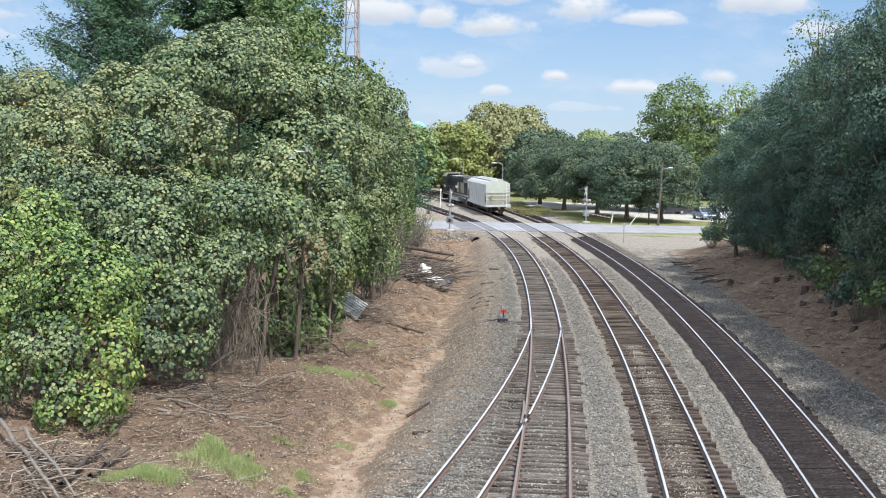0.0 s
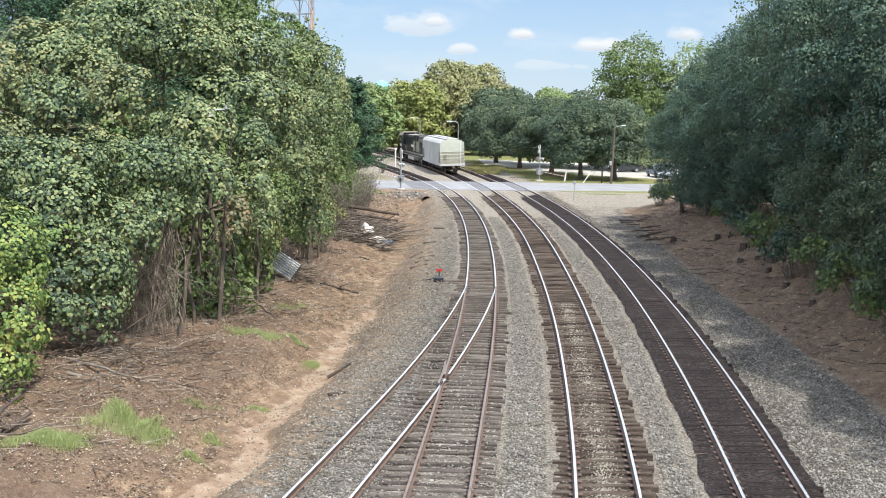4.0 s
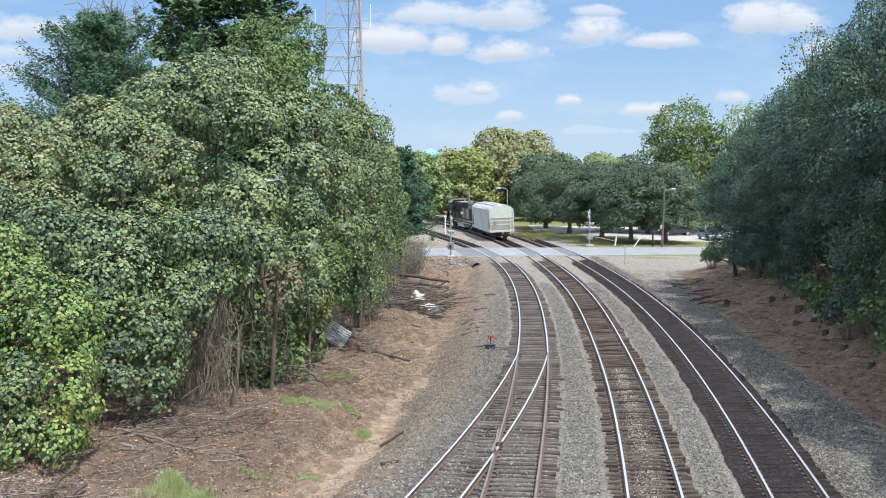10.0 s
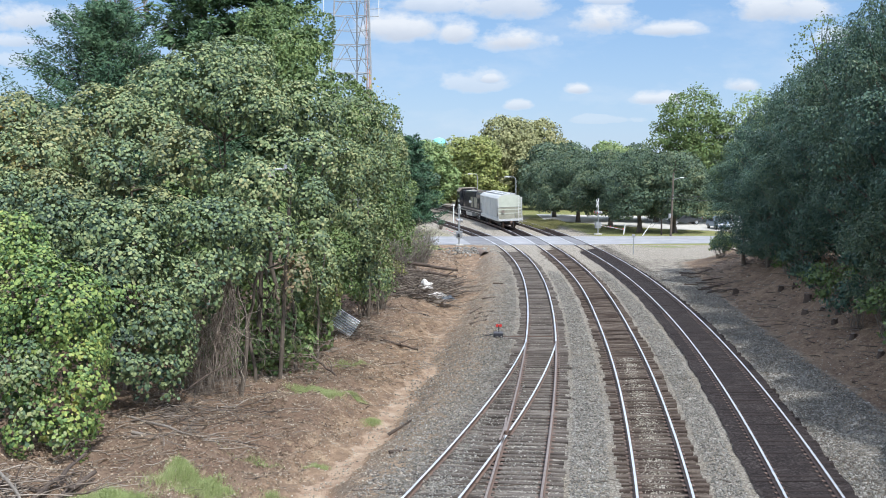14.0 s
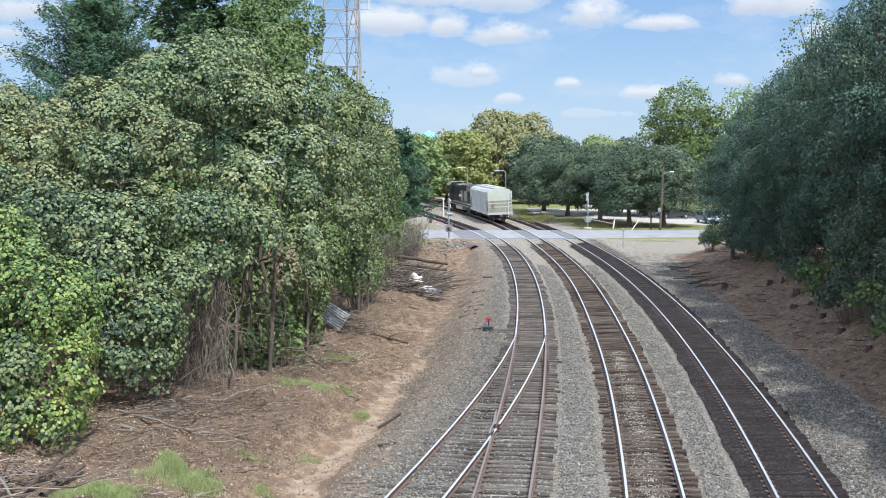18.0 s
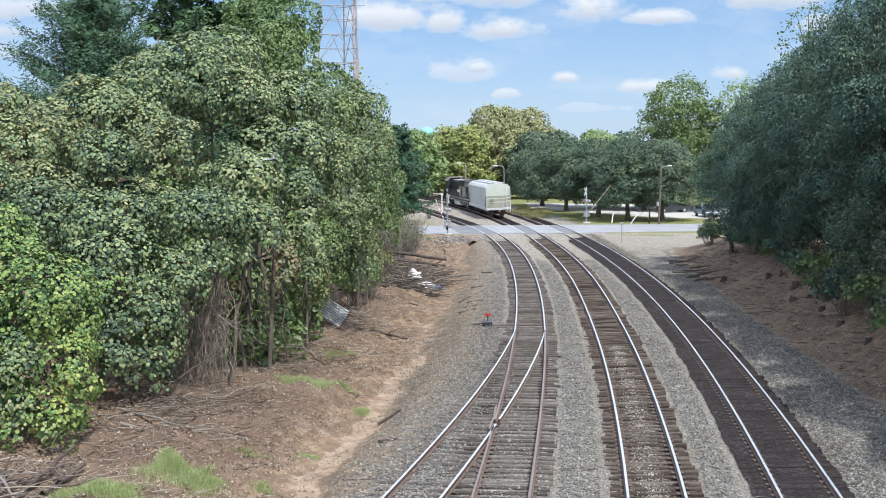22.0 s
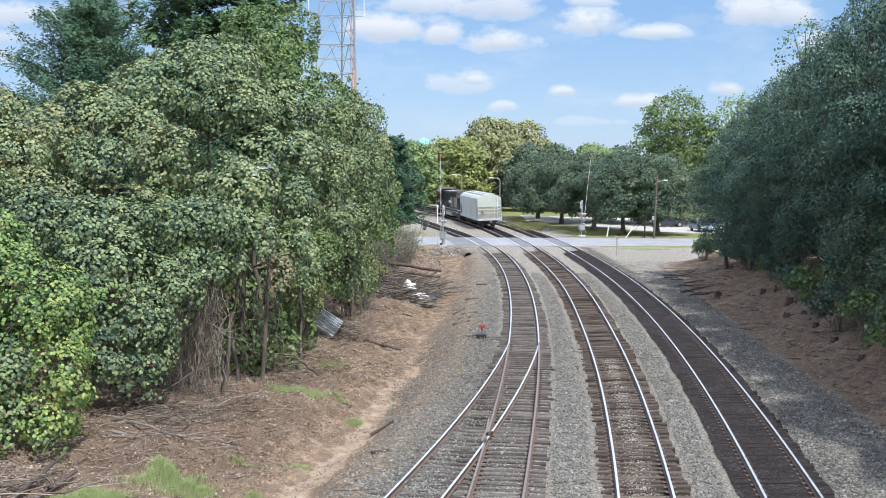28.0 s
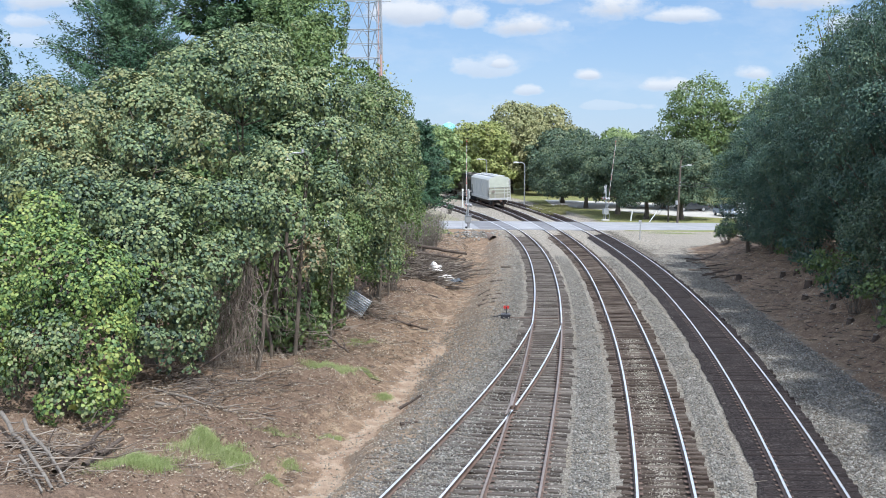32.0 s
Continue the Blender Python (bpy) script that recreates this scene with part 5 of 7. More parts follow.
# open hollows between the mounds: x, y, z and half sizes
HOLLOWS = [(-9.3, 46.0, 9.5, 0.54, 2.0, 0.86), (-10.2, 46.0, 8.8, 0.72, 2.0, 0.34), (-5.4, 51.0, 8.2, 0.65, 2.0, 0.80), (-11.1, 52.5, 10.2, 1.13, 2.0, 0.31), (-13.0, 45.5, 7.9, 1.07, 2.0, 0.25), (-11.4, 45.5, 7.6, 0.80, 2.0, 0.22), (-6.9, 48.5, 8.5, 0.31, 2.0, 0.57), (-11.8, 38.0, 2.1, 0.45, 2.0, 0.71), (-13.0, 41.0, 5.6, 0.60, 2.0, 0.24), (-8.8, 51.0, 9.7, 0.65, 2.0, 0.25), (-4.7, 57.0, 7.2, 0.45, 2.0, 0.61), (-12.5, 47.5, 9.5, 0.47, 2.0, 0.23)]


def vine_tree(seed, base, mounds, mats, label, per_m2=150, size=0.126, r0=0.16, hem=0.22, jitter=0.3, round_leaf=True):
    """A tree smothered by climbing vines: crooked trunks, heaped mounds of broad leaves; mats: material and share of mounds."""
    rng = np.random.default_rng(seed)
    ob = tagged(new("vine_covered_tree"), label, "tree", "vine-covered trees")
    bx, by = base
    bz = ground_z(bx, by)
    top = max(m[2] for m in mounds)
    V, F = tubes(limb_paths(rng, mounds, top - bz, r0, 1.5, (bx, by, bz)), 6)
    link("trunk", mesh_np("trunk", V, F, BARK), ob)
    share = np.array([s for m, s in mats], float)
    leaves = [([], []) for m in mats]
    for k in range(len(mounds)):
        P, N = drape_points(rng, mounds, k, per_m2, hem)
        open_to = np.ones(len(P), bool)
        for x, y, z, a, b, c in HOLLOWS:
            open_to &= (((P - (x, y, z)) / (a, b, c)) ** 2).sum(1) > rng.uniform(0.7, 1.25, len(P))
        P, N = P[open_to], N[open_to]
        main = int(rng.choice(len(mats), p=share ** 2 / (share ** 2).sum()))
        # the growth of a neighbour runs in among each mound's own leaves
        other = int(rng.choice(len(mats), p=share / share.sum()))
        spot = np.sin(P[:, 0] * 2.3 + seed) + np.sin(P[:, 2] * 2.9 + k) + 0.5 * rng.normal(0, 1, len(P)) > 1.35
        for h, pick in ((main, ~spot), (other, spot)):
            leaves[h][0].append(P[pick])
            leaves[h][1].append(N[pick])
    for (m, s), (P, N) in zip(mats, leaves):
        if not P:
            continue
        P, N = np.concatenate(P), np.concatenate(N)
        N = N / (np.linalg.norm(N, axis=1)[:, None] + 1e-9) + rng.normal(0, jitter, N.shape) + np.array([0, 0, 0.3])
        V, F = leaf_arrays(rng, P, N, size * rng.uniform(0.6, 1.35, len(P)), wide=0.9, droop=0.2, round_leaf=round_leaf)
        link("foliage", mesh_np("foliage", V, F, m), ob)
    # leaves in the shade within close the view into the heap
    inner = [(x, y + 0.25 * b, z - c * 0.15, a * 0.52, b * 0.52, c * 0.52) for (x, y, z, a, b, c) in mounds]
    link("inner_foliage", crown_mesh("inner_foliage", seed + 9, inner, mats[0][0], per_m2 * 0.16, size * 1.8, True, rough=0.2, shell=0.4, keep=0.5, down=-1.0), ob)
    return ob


def ball(lumps):
    """Rounded mounds from (x, y, z, r)."""
    return [(x, y, z, r, r, r * 0.9) for x, y, z, r in lumps]


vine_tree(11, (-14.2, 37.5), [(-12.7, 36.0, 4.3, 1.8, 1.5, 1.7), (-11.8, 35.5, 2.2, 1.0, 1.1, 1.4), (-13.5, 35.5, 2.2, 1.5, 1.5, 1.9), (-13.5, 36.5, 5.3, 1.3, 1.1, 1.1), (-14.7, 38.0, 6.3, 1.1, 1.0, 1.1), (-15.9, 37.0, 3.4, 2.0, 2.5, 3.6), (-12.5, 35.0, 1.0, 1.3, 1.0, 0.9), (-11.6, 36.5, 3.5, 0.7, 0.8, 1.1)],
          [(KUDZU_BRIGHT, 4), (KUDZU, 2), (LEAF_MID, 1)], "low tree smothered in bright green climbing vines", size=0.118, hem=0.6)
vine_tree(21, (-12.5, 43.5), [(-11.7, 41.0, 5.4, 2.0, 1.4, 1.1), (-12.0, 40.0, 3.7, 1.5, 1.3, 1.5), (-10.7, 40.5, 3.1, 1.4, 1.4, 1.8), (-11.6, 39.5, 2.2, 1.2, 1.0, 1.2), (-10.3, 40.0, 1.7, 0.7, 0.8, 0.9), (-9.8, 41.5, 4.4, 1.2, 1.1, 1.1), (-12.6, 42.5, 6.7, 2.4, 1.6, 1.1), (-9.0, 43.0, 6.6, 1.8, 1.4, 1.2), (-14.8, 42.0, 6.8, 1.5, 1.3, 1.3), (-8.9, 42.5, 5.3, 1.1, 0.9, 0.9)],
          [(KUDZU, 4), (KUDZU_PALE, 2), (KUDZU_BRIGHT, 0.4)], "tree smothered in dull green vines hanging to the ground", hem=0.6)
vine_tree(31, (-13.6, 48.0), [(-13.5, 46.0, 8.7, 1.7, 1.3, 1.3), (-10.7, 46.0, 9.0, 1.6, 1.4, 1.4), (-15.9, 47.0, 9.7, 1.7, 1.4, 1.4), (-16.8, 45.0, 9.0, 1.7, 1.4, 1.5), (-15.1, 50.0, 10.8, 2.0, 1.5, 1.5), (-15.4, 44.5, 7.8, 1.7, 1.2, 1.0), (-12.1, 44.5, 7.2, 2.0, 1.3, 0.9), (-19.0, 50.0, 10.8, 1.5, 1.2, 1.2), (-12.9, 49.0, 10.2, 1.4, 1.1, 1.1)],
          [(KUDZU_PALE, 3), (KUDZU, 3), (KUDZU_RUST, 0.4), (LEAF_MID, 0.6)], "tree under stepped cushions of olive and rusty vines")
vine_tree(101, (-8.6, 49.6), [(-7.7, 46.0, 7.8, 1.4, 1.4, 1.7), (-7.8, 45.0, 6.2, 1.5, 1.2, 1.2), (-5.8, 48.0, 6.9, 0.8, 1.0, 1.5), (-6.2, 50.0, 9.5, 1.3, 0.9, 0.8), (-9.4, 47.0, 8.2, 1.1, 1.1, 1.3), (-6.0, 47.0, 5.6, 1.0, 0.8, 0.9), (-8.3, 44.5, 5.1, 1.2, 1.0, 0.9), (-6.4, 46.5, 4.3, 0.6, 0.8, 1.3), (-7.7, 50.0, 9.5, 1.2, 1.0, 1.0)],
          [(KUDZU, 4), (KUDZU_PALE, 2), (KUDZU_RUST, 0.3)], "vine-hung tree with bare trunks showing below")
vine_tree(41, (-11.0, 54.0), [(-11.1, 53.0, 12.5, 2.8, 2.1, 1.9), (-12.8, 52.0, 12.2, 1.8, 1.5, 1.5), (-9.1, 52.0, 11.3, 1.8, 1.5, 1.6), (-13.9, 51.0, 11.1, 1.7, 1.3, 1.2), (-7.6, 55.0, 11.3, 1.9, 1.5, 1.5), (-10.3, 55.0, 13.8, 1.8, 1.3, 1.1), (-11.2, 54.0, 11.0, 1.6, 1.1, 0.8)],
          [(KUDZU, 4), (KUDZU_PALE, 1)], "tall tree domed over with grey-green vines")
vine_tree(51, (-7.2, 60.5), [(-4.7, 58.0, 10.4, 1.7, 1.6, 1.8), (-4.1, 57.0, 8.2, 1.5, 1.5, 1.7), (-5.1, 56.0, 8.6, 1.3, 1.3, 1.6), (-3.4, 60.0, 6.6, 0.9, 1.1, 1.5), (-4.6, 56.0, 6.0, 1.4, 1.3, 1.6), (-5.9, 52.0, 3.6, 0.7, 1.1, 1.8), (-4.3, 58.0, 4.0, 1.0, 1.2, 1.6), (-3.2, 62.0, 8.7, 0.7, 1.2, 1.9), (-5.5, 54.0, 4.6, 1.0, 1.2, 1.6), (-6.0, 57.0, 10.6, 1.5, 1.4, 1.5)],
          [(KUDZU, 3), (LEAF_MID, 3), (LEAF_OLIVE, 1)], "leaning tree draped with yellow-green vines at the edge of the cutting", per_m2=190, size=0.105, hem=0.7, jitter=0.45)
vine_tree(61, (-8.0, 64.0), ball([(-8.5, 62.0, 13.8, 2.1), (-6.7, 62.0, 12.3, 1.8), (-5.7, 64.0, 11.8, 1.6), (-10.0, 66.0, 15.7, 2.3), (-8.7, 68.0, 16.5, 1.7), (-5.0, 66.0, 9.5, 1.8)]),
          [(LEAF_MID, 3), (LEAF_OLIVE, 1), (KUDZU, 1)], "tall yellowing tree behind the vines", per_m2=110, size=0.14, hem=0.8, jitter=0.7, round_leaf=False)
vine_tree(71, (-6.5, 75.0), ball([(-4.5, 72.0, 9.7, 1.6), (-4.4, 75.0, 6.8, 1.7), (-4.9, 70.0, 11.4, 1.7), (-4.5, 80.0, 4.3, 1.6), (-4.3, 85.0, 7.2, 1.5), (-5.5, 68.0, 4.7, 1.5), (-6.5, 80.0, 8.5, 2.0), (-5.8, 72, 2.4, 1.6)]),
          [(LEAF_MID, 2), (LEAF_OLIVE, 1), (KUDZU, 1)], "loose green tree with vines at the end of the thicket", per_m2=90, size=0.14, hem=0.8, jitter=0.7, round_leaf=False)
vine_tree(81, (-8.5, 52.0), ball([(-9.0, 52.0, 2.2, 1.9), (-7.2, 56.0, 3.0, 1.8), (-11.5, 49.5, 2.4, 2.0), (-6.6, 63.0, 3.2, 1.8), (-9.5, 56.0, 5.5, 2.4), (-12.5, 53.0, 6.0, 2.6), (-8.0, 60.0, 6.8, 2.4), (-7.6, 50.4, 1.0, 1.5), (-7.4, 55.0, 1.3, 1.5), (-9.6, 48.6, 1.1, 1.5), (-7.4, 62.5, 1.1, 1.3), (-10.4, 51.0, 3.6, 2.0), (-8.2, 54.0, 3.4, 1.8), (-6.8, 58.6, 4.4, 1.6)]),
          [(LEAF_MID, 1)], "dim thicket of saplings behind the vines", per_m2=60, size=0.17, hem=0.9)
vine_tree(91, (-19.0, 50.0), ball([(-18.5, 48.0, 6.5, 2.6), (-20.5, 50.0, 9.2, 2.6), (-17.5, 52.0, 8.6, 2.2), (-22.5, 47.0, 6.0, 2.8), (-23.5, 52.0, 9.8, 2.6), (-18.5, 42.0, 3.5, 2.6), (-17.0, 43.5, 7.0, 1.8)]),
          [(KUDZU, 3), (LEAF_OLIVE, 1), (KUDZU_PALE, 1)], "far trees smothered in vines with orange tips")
put(conifer("cedar_tree", 5, 17.0, 7.8, NEEDLE, "blue-green cedar with a pointed ragged crown", per_branch=380, n=300, size=0.2, point=0.8, lift_by=(0.25, 0.9)), -18.0, 60.0, 0)
put(conifer("pine_tree", 6, 26.0, 5.0, NEEDLE_DARK, "tall dark pine with heavy boughs", per_branch=190, n=190, size=0.4, low=0.25, point=0.5), -15.9, 74.0, 0)
put(conifer("pine_tree", 7, 25.0, 4.8, NEEDLE_DARK, "tall dark pine with heavy boughs", per_branch=190, n=190, size=0.4, low=0.25, point=0.5), -12.2, 75.0, 0)
put(conifer("cedar_tree", 8, 11.8, 4.2, NEEDLE, "broad dark green cedar beside the road", per_branch=110, n=190, size=0.36, point=0.5), -5.6, 143.0, 0)


def shrub(name, seed, x, y, h, w, mat, label, per_m2=30, size=0.16, twigs=26):
    """A low bush of many stems with loose leaves."""
    rng = np.random.default_rng(seed)
    ob = tagged(new(name), label, "shrub", "shrubs")
    z = ground_z(x, y)
    paths = []
    for k in range(twigs):
        a, q = rng.uniform(0, 6.28), rng.uniform(0.3, 1.0)
        paths.append(bent(rng, (rng.normal(0, 0.12 * w), rng.normal(0, 0.12 * w), -0.1), (w * q * math.cos(a), w * q * math.sin(a), h * rng.uniform(0.5, 1.1)), 0.026, 0.008, 5, 0.25))
    V, F = tubes(paths, 4)
    link("woody_growth", mesh_np("woody_growth", V, F, DEAD_WOOD), ob)
    lumps = [(rng.normal(0, 0.4 * w), rng.normal(0, 0.4 * w), h * rng.uniform(0.35, 0.85), w * rng.uniform(0.25, 0.5)) for k in range(9)]
    if per_m2:
        link("foliage", crown_mesh("foliage", seed + 1, lumps, mat, per_m2, size, False, rough=0.4, shell=0.7, keep=0.2, jitter=0.8), ob)
    ob.matrix_basis = pose(x, y, z)
    return ob


for k, (x, y, h, w, m, d) in enumerate([(-5.2, 66.5, 3.2, 1.5, LEAF_MID, 22), (-4.6, 71.5, 3.0, 1.5, LEAF_MID, 14), (-5.0, 78.0, 3.4, 1.8, LEAF_OLIVE, 12), (-4.8, 85.0, 3.2, 1.8, LEAF_MID, 12), (-5.0, 93.0, 3.0, 1.8, LEAF_OLIVE, 9),
                                        (-4.4, 99.0, 2.8, 1.8, LEAF_MID, 4), (-3.9, 105.0, 2.6, 1.6, LEAF_OLIVE, 3), (-4.2, 111.0, 2.2, 1.5, LEAF_MID, 10), (-6.5, 104.0, 4.2, 2.4, LEAF_MID, 16), (-8.0, 96.0, 5.0, 2.8, LEAF_MID, 16), (-9.5, 112.0, 4.5, 3.0, LEAF_MID, 16), (-8.5, 88.0, 6.0, 2.8, LEAF_MID, 16)]):
    shrub("shrub", 300 + 3 * k, x, y, h, w, m, "scrubby half-bare bush on the bank", d, 0.15 if y < 90 else 0.22)
for k, (x, y, h, w) in enumerate([(-3.7, 92.0, 4.4, 2.3), (-2.9, 99.0, 3.3, 1.9), (-4.4, 84.0, 4.2, 2.2), (-2.6, 106.0, 2.6, 1.7)]):
    shrub("shrub", 380 + 3 * k, x, y, h, w, LEAF_MID, "grey twiggy bush almost bare of leaves", 4, 0.12, 100)
shrub("shrub", 360, 25.2, 107.0, 2.0, 1.5, LEAF_MID, "light green bush at the end of the bank", 26, 0.2)
shrub("shrub", 364, 23.4, 101.0, 1.8, 1.2, LEAF_MID, "light green bush at the end of the bank", 26, 0.2)
shrub("shrub", 368, -1.8, 153.0, 1.6, 0.8, LEAF_DARK, "small dark bush beside the tracks", 26, 0.2)


def dead_tree(seed, x, y, h, label):
    rng = np.random.default_rng(seed)
    ob = tagged(new("dead_tree"), label, "tree")
    trunk = bent(rng, (0, 0, -0.3), (0.4, 0, h), 0.16, 0.03, 8, 0.05)
    paths = [trunk]
    for k in range(70):
        i = int(rng.integers(3, 8))
        a = rng.uniform(0, 6.28)
        L = rng.uniform(2.0, 5.2) * (1.2 - i / 10)
        tip = trunk[i][0] + np.array([math.cos(a) * L, math.sin(a) * L, L * rng.uniform(0.2, 0.9)])
        b = bent(rng, trunk[i][0], tip, 0.055, 0.018, 5, 0.25)
        paths.append(b)
        for j in range(10):
            c = b[int(rng.integers(2, 6))][0]
            paths.append(bent(rng, c, c + rng.normal(0, 0.6, 3) + np.array([0, 0, 0.3]), 0.022, 0.012, 3, 0.25))
    V, F = tubes(paths, 4)
    link("woody_crown", mesh_np("woody_crown", V, F, DEAD_WOOD), ob)
    return put(ob, x, y, 0)


put(broadleaf("sapling", 213, 11.6, 1.5, 6.5, AUTUMN_RUST, 16, 0.16, "slim sapling with orange autumn leaves", n=12, r0=0.07, shell=0.8, rough=0.4), -19.0, 49.5, 0)
put(broadleaf("edge_tree", 221, 15.4, 2.9, 3.0, LEAF_DARK, 60, 0.16, "dark green tree behind the vine-covered thicket", n=30, r0=0.18, rough=0.3), -25.8, 60.0, 0)
dead_tree(7, -19.4, 67.0, 20.0, "bare grey dead tree among the pines")

put(broadleaf("sapling", 205, 14.0, 1.5, 7.0, LEAF_OLIVE, 9, 0.2, "thin sapling with sparse yellowing leaves", n=16, r0=0.07, shell=0.9, rough=0.5), -4.9, 65.0, 0)
put(broadleaf("sapling", 209, 13.4, 2.0, 7.5, LEAF_OLIVE, 13, 0.12, "thin sapling with sparse yellowing leaves", n=18, r0=0.05, shell=0.95, rough=0.5), -4.5, 67.0, 0)

# ---- the shaded right bank ----
_dark = [broadleaf("shade_tree", 100 + 5 * k, h, w, 0.7, m, 115, 0.1, "dark leafy tree growing on the bank", n=34, r0=0.2, group="trees on the bank", rough=0.3)
         for k, (h, w, m) in enumerate(((11.0, 3.6, LEAF_DARK), (13.0, 3.9, LEAF_DARK), (12.0, 3.7, LEAF_DARK)))]
_spots = [(22.9, 91.0, 0.82, 1.0, 0), (22.8, 83.5, 0.86, 0.98, 1), (22.6, 75.5, 0.98, 1.24, 0), (22.8, 67.5, 1.0, 1.16, 1), (22.4, 59.5, 1.08, 1.5, 0), (22.9, 52.5, 1.2, 1.4, 2), (22.9, 46.0, 1.25, 1.35, 1),
          # the next three stand out of view, added to shade the bank
          (21.5, 40.0, 1.12, 1.3, 0), (20.9, 33.5, 1.2, 1.2, 1), (20.5, 27.0, 1.2, 1.2, 2), (27.0, 88.0, 1.0, 1.12, 1), (27.0, 79.0, 1.1, 1.4, 0), (27.4, 70.0, 1.2, 1.35, 1), (27.4, 61.0, 1.3, 1.4, 1), (27.9, 52.0, 1.35, 1.5, 0), (28.4, 43.0, 1.4, 1.4, 1),
          (32.5, 60.0, 1.5, 1.6, 0), (32.0, 75.0, 1.3, 1.45, 1), (33.9, 48.0, 1.5, 1.5, 1), (29.5, 97.0, 0.75, 0.9, 0)]
_used = set()
for i, (x, y, s, u, k) in enumerate(_spots):
    ob = copy_thing(_dark[k], Matrix()) if k in _used else _dark[k]
    _used.add(k)
    ob.matrix_basis = pose(x, y, ground_z(x, y) - 0.1, 0, 0, 77 * i) @ Matrix.Diagonal((s, s, u, 1))
for i, (x, y, h) in enumerate([(23.4, 85.0, 1.6), (22.4, 77.0, 1.8), (21.6, 71.0, 2.0), (21.0, 66.0, 2.0), (20.1, 61.0, 2.6), (19.6, 56.0, 2.3), (19.4, 51.0, 2.8), (19.2, 46.5, 2.6), (18.8, 42.0, 2.6)]):
    shrub("bank_shrub", 400 + 3 * i, x, y, h, 1.5, LEAF_MID if i in (1, 4, 6, 7, 8) else LEAF_DARK, "leafy undergrowth at the top of the bank", 34, 0.17, 14)

for i, (x, y) in enumerate([(24.8, 93.0), (24.4, 87.5), (24.2, 81.5), (23.8, 76.0), (23.4, 70.5), (23.2, 65.0), (22.9, 60.0), (22.7, 55.0), (27.0, 84.0), (26.5, 73.0), (26.0, 62.0), (22.5, 50.0)]):
    shrub("bank_shrub", 440 + 3 * i, x, y, 3.4, 2.3, LEAF_DARK, "dark leafy undergrowth below the trees", 46, 0.16, 12)
for x, y, h, w, k in ((19.7, 47.0, 7.4, 2.1, 0), (20.2, 54.0, 6.2, 1.9, 1), (19.0, 41.0, 7.6, 2.2, 2)):
    put(broadleaf("bank_tree", 240 + 7 * k, h, w, 0.5, FAR_DARK, 110, 0.095, "light green young tree at the top of the bank", n=30, r0=0.09, group="young trees on the bank", rough=0.35), x, y, ground_z(x, y) - 0.1)

# ---- beyond the road ----
_lawn = [broadleaf("lawn_tree", 130 + 5 * k, h, w, 1.7, m, 44, 0.21, "round-headed dark green tree on the lawn", n=44, r0=0.32, group="trees on the lawn", bottom=0.95, top=0.5)
         for k, (h, w, m) in enumerate(((10.4, 5.2, FAR_DARK), (10.4, 5.4, FAR_DARK), (11.4, 5.6, HAZY_GREEN)))]
_used = set()
for i, (x, y, k) in enumerate([(27.3, 143.0, 0), (23.0, 143.5, 1), (20.6, 152.5, 1), (17.8, 166.0, 1), (15.6, 180.0, 1), (29.0, 166.0, 0), (24.0, 172.0, 2), (36.0, 172.0, 1), (43.0, 176.0, 2), (52.0, 180.0, 0)]):
    ob = copy_thing(_lawn[k], Matrix()) if k in _used else _lawn[k]
    _used.add(k)
    put(ob, x, y, -0.05, 61 * i)
_wood = [broadleaf("wood_tree", 160 + 5 * k, h, w, 0.8, m, 16, 0.42, lab, n=34, r0=0.35, group="trees of the wood", rough=0.3, shell=0.5)
         for k, (h, w, m, lab) in enumerate(((17.5, 6.5, HAZY_OLIVE, "tall tree with thinning olive leaves"), (13.5, 5.0, LEAF_YELLOW, "leafy tree turning yellow in autumn"), (12.5, 5.5, HAZY_GREEN, "green tree at the edge of the wood"), (12.5, 5.5, FAR_DARK, "dark tree at the edge of the wood")))]
_places = [(12.5, 226, 0), (17.5, 231, 0), (4.5, 204, 1), (23, 236, 2), (0.5, 215, 1), (16.5, 206, 3), (9.0, 215, 0), (21, 208, 3), (-5, 224, 2), (28, 212, 2), (35, 220, 3), (44, 218, 2), (-11, 232, 1), (2, 240, 2), (55, 228, 3), (66, 236, 2), (-19, 236, 2), (-30, 240, 3), (-40, 235, 2), (9, 245, 2), (48, 205, 3), (60, 205, 2), (75, 215, 3), (-4.5, 196, 2), (-9, 190, 3), (-13, 205, 2)]
_used = set()
for i, (x, y, k) in enumerate(_places):
    ob = copy_thing(_wood[k], Matrix()) if k in _used else _wood[k]
    _used.add(k)
    put(ob, x, y, -0.05, 50 * i)
put(broadleaf("tall_tree", 190, 19.5, 6.2, 4.0, LEAF_MID, 17, 0.3, "tall loose-crowned tree behind the bank", n=40, r0=0.35, rough=0.45, shell=0.9), 33.5, 163.0, 0)
put(broadleaf("tall_tree", 194, 18.5, 5.0, 4.0, HAZY_GREEN, 13, 0.3, "tall loose-crowned tree behind the bank", n=40, r0=0.35, rough=0.45, shell=0.9), 41.0, 160.0, 0)
put(broadleaf("tall_tree", 197, 21.0, 3.4, 8.0, LEAF_MID, 8, 0.2, "tall feathery light green tree above the bank", n=30, r0=0.22, rough=0.5, shell=1.0), 28.8, 92.0, 0)


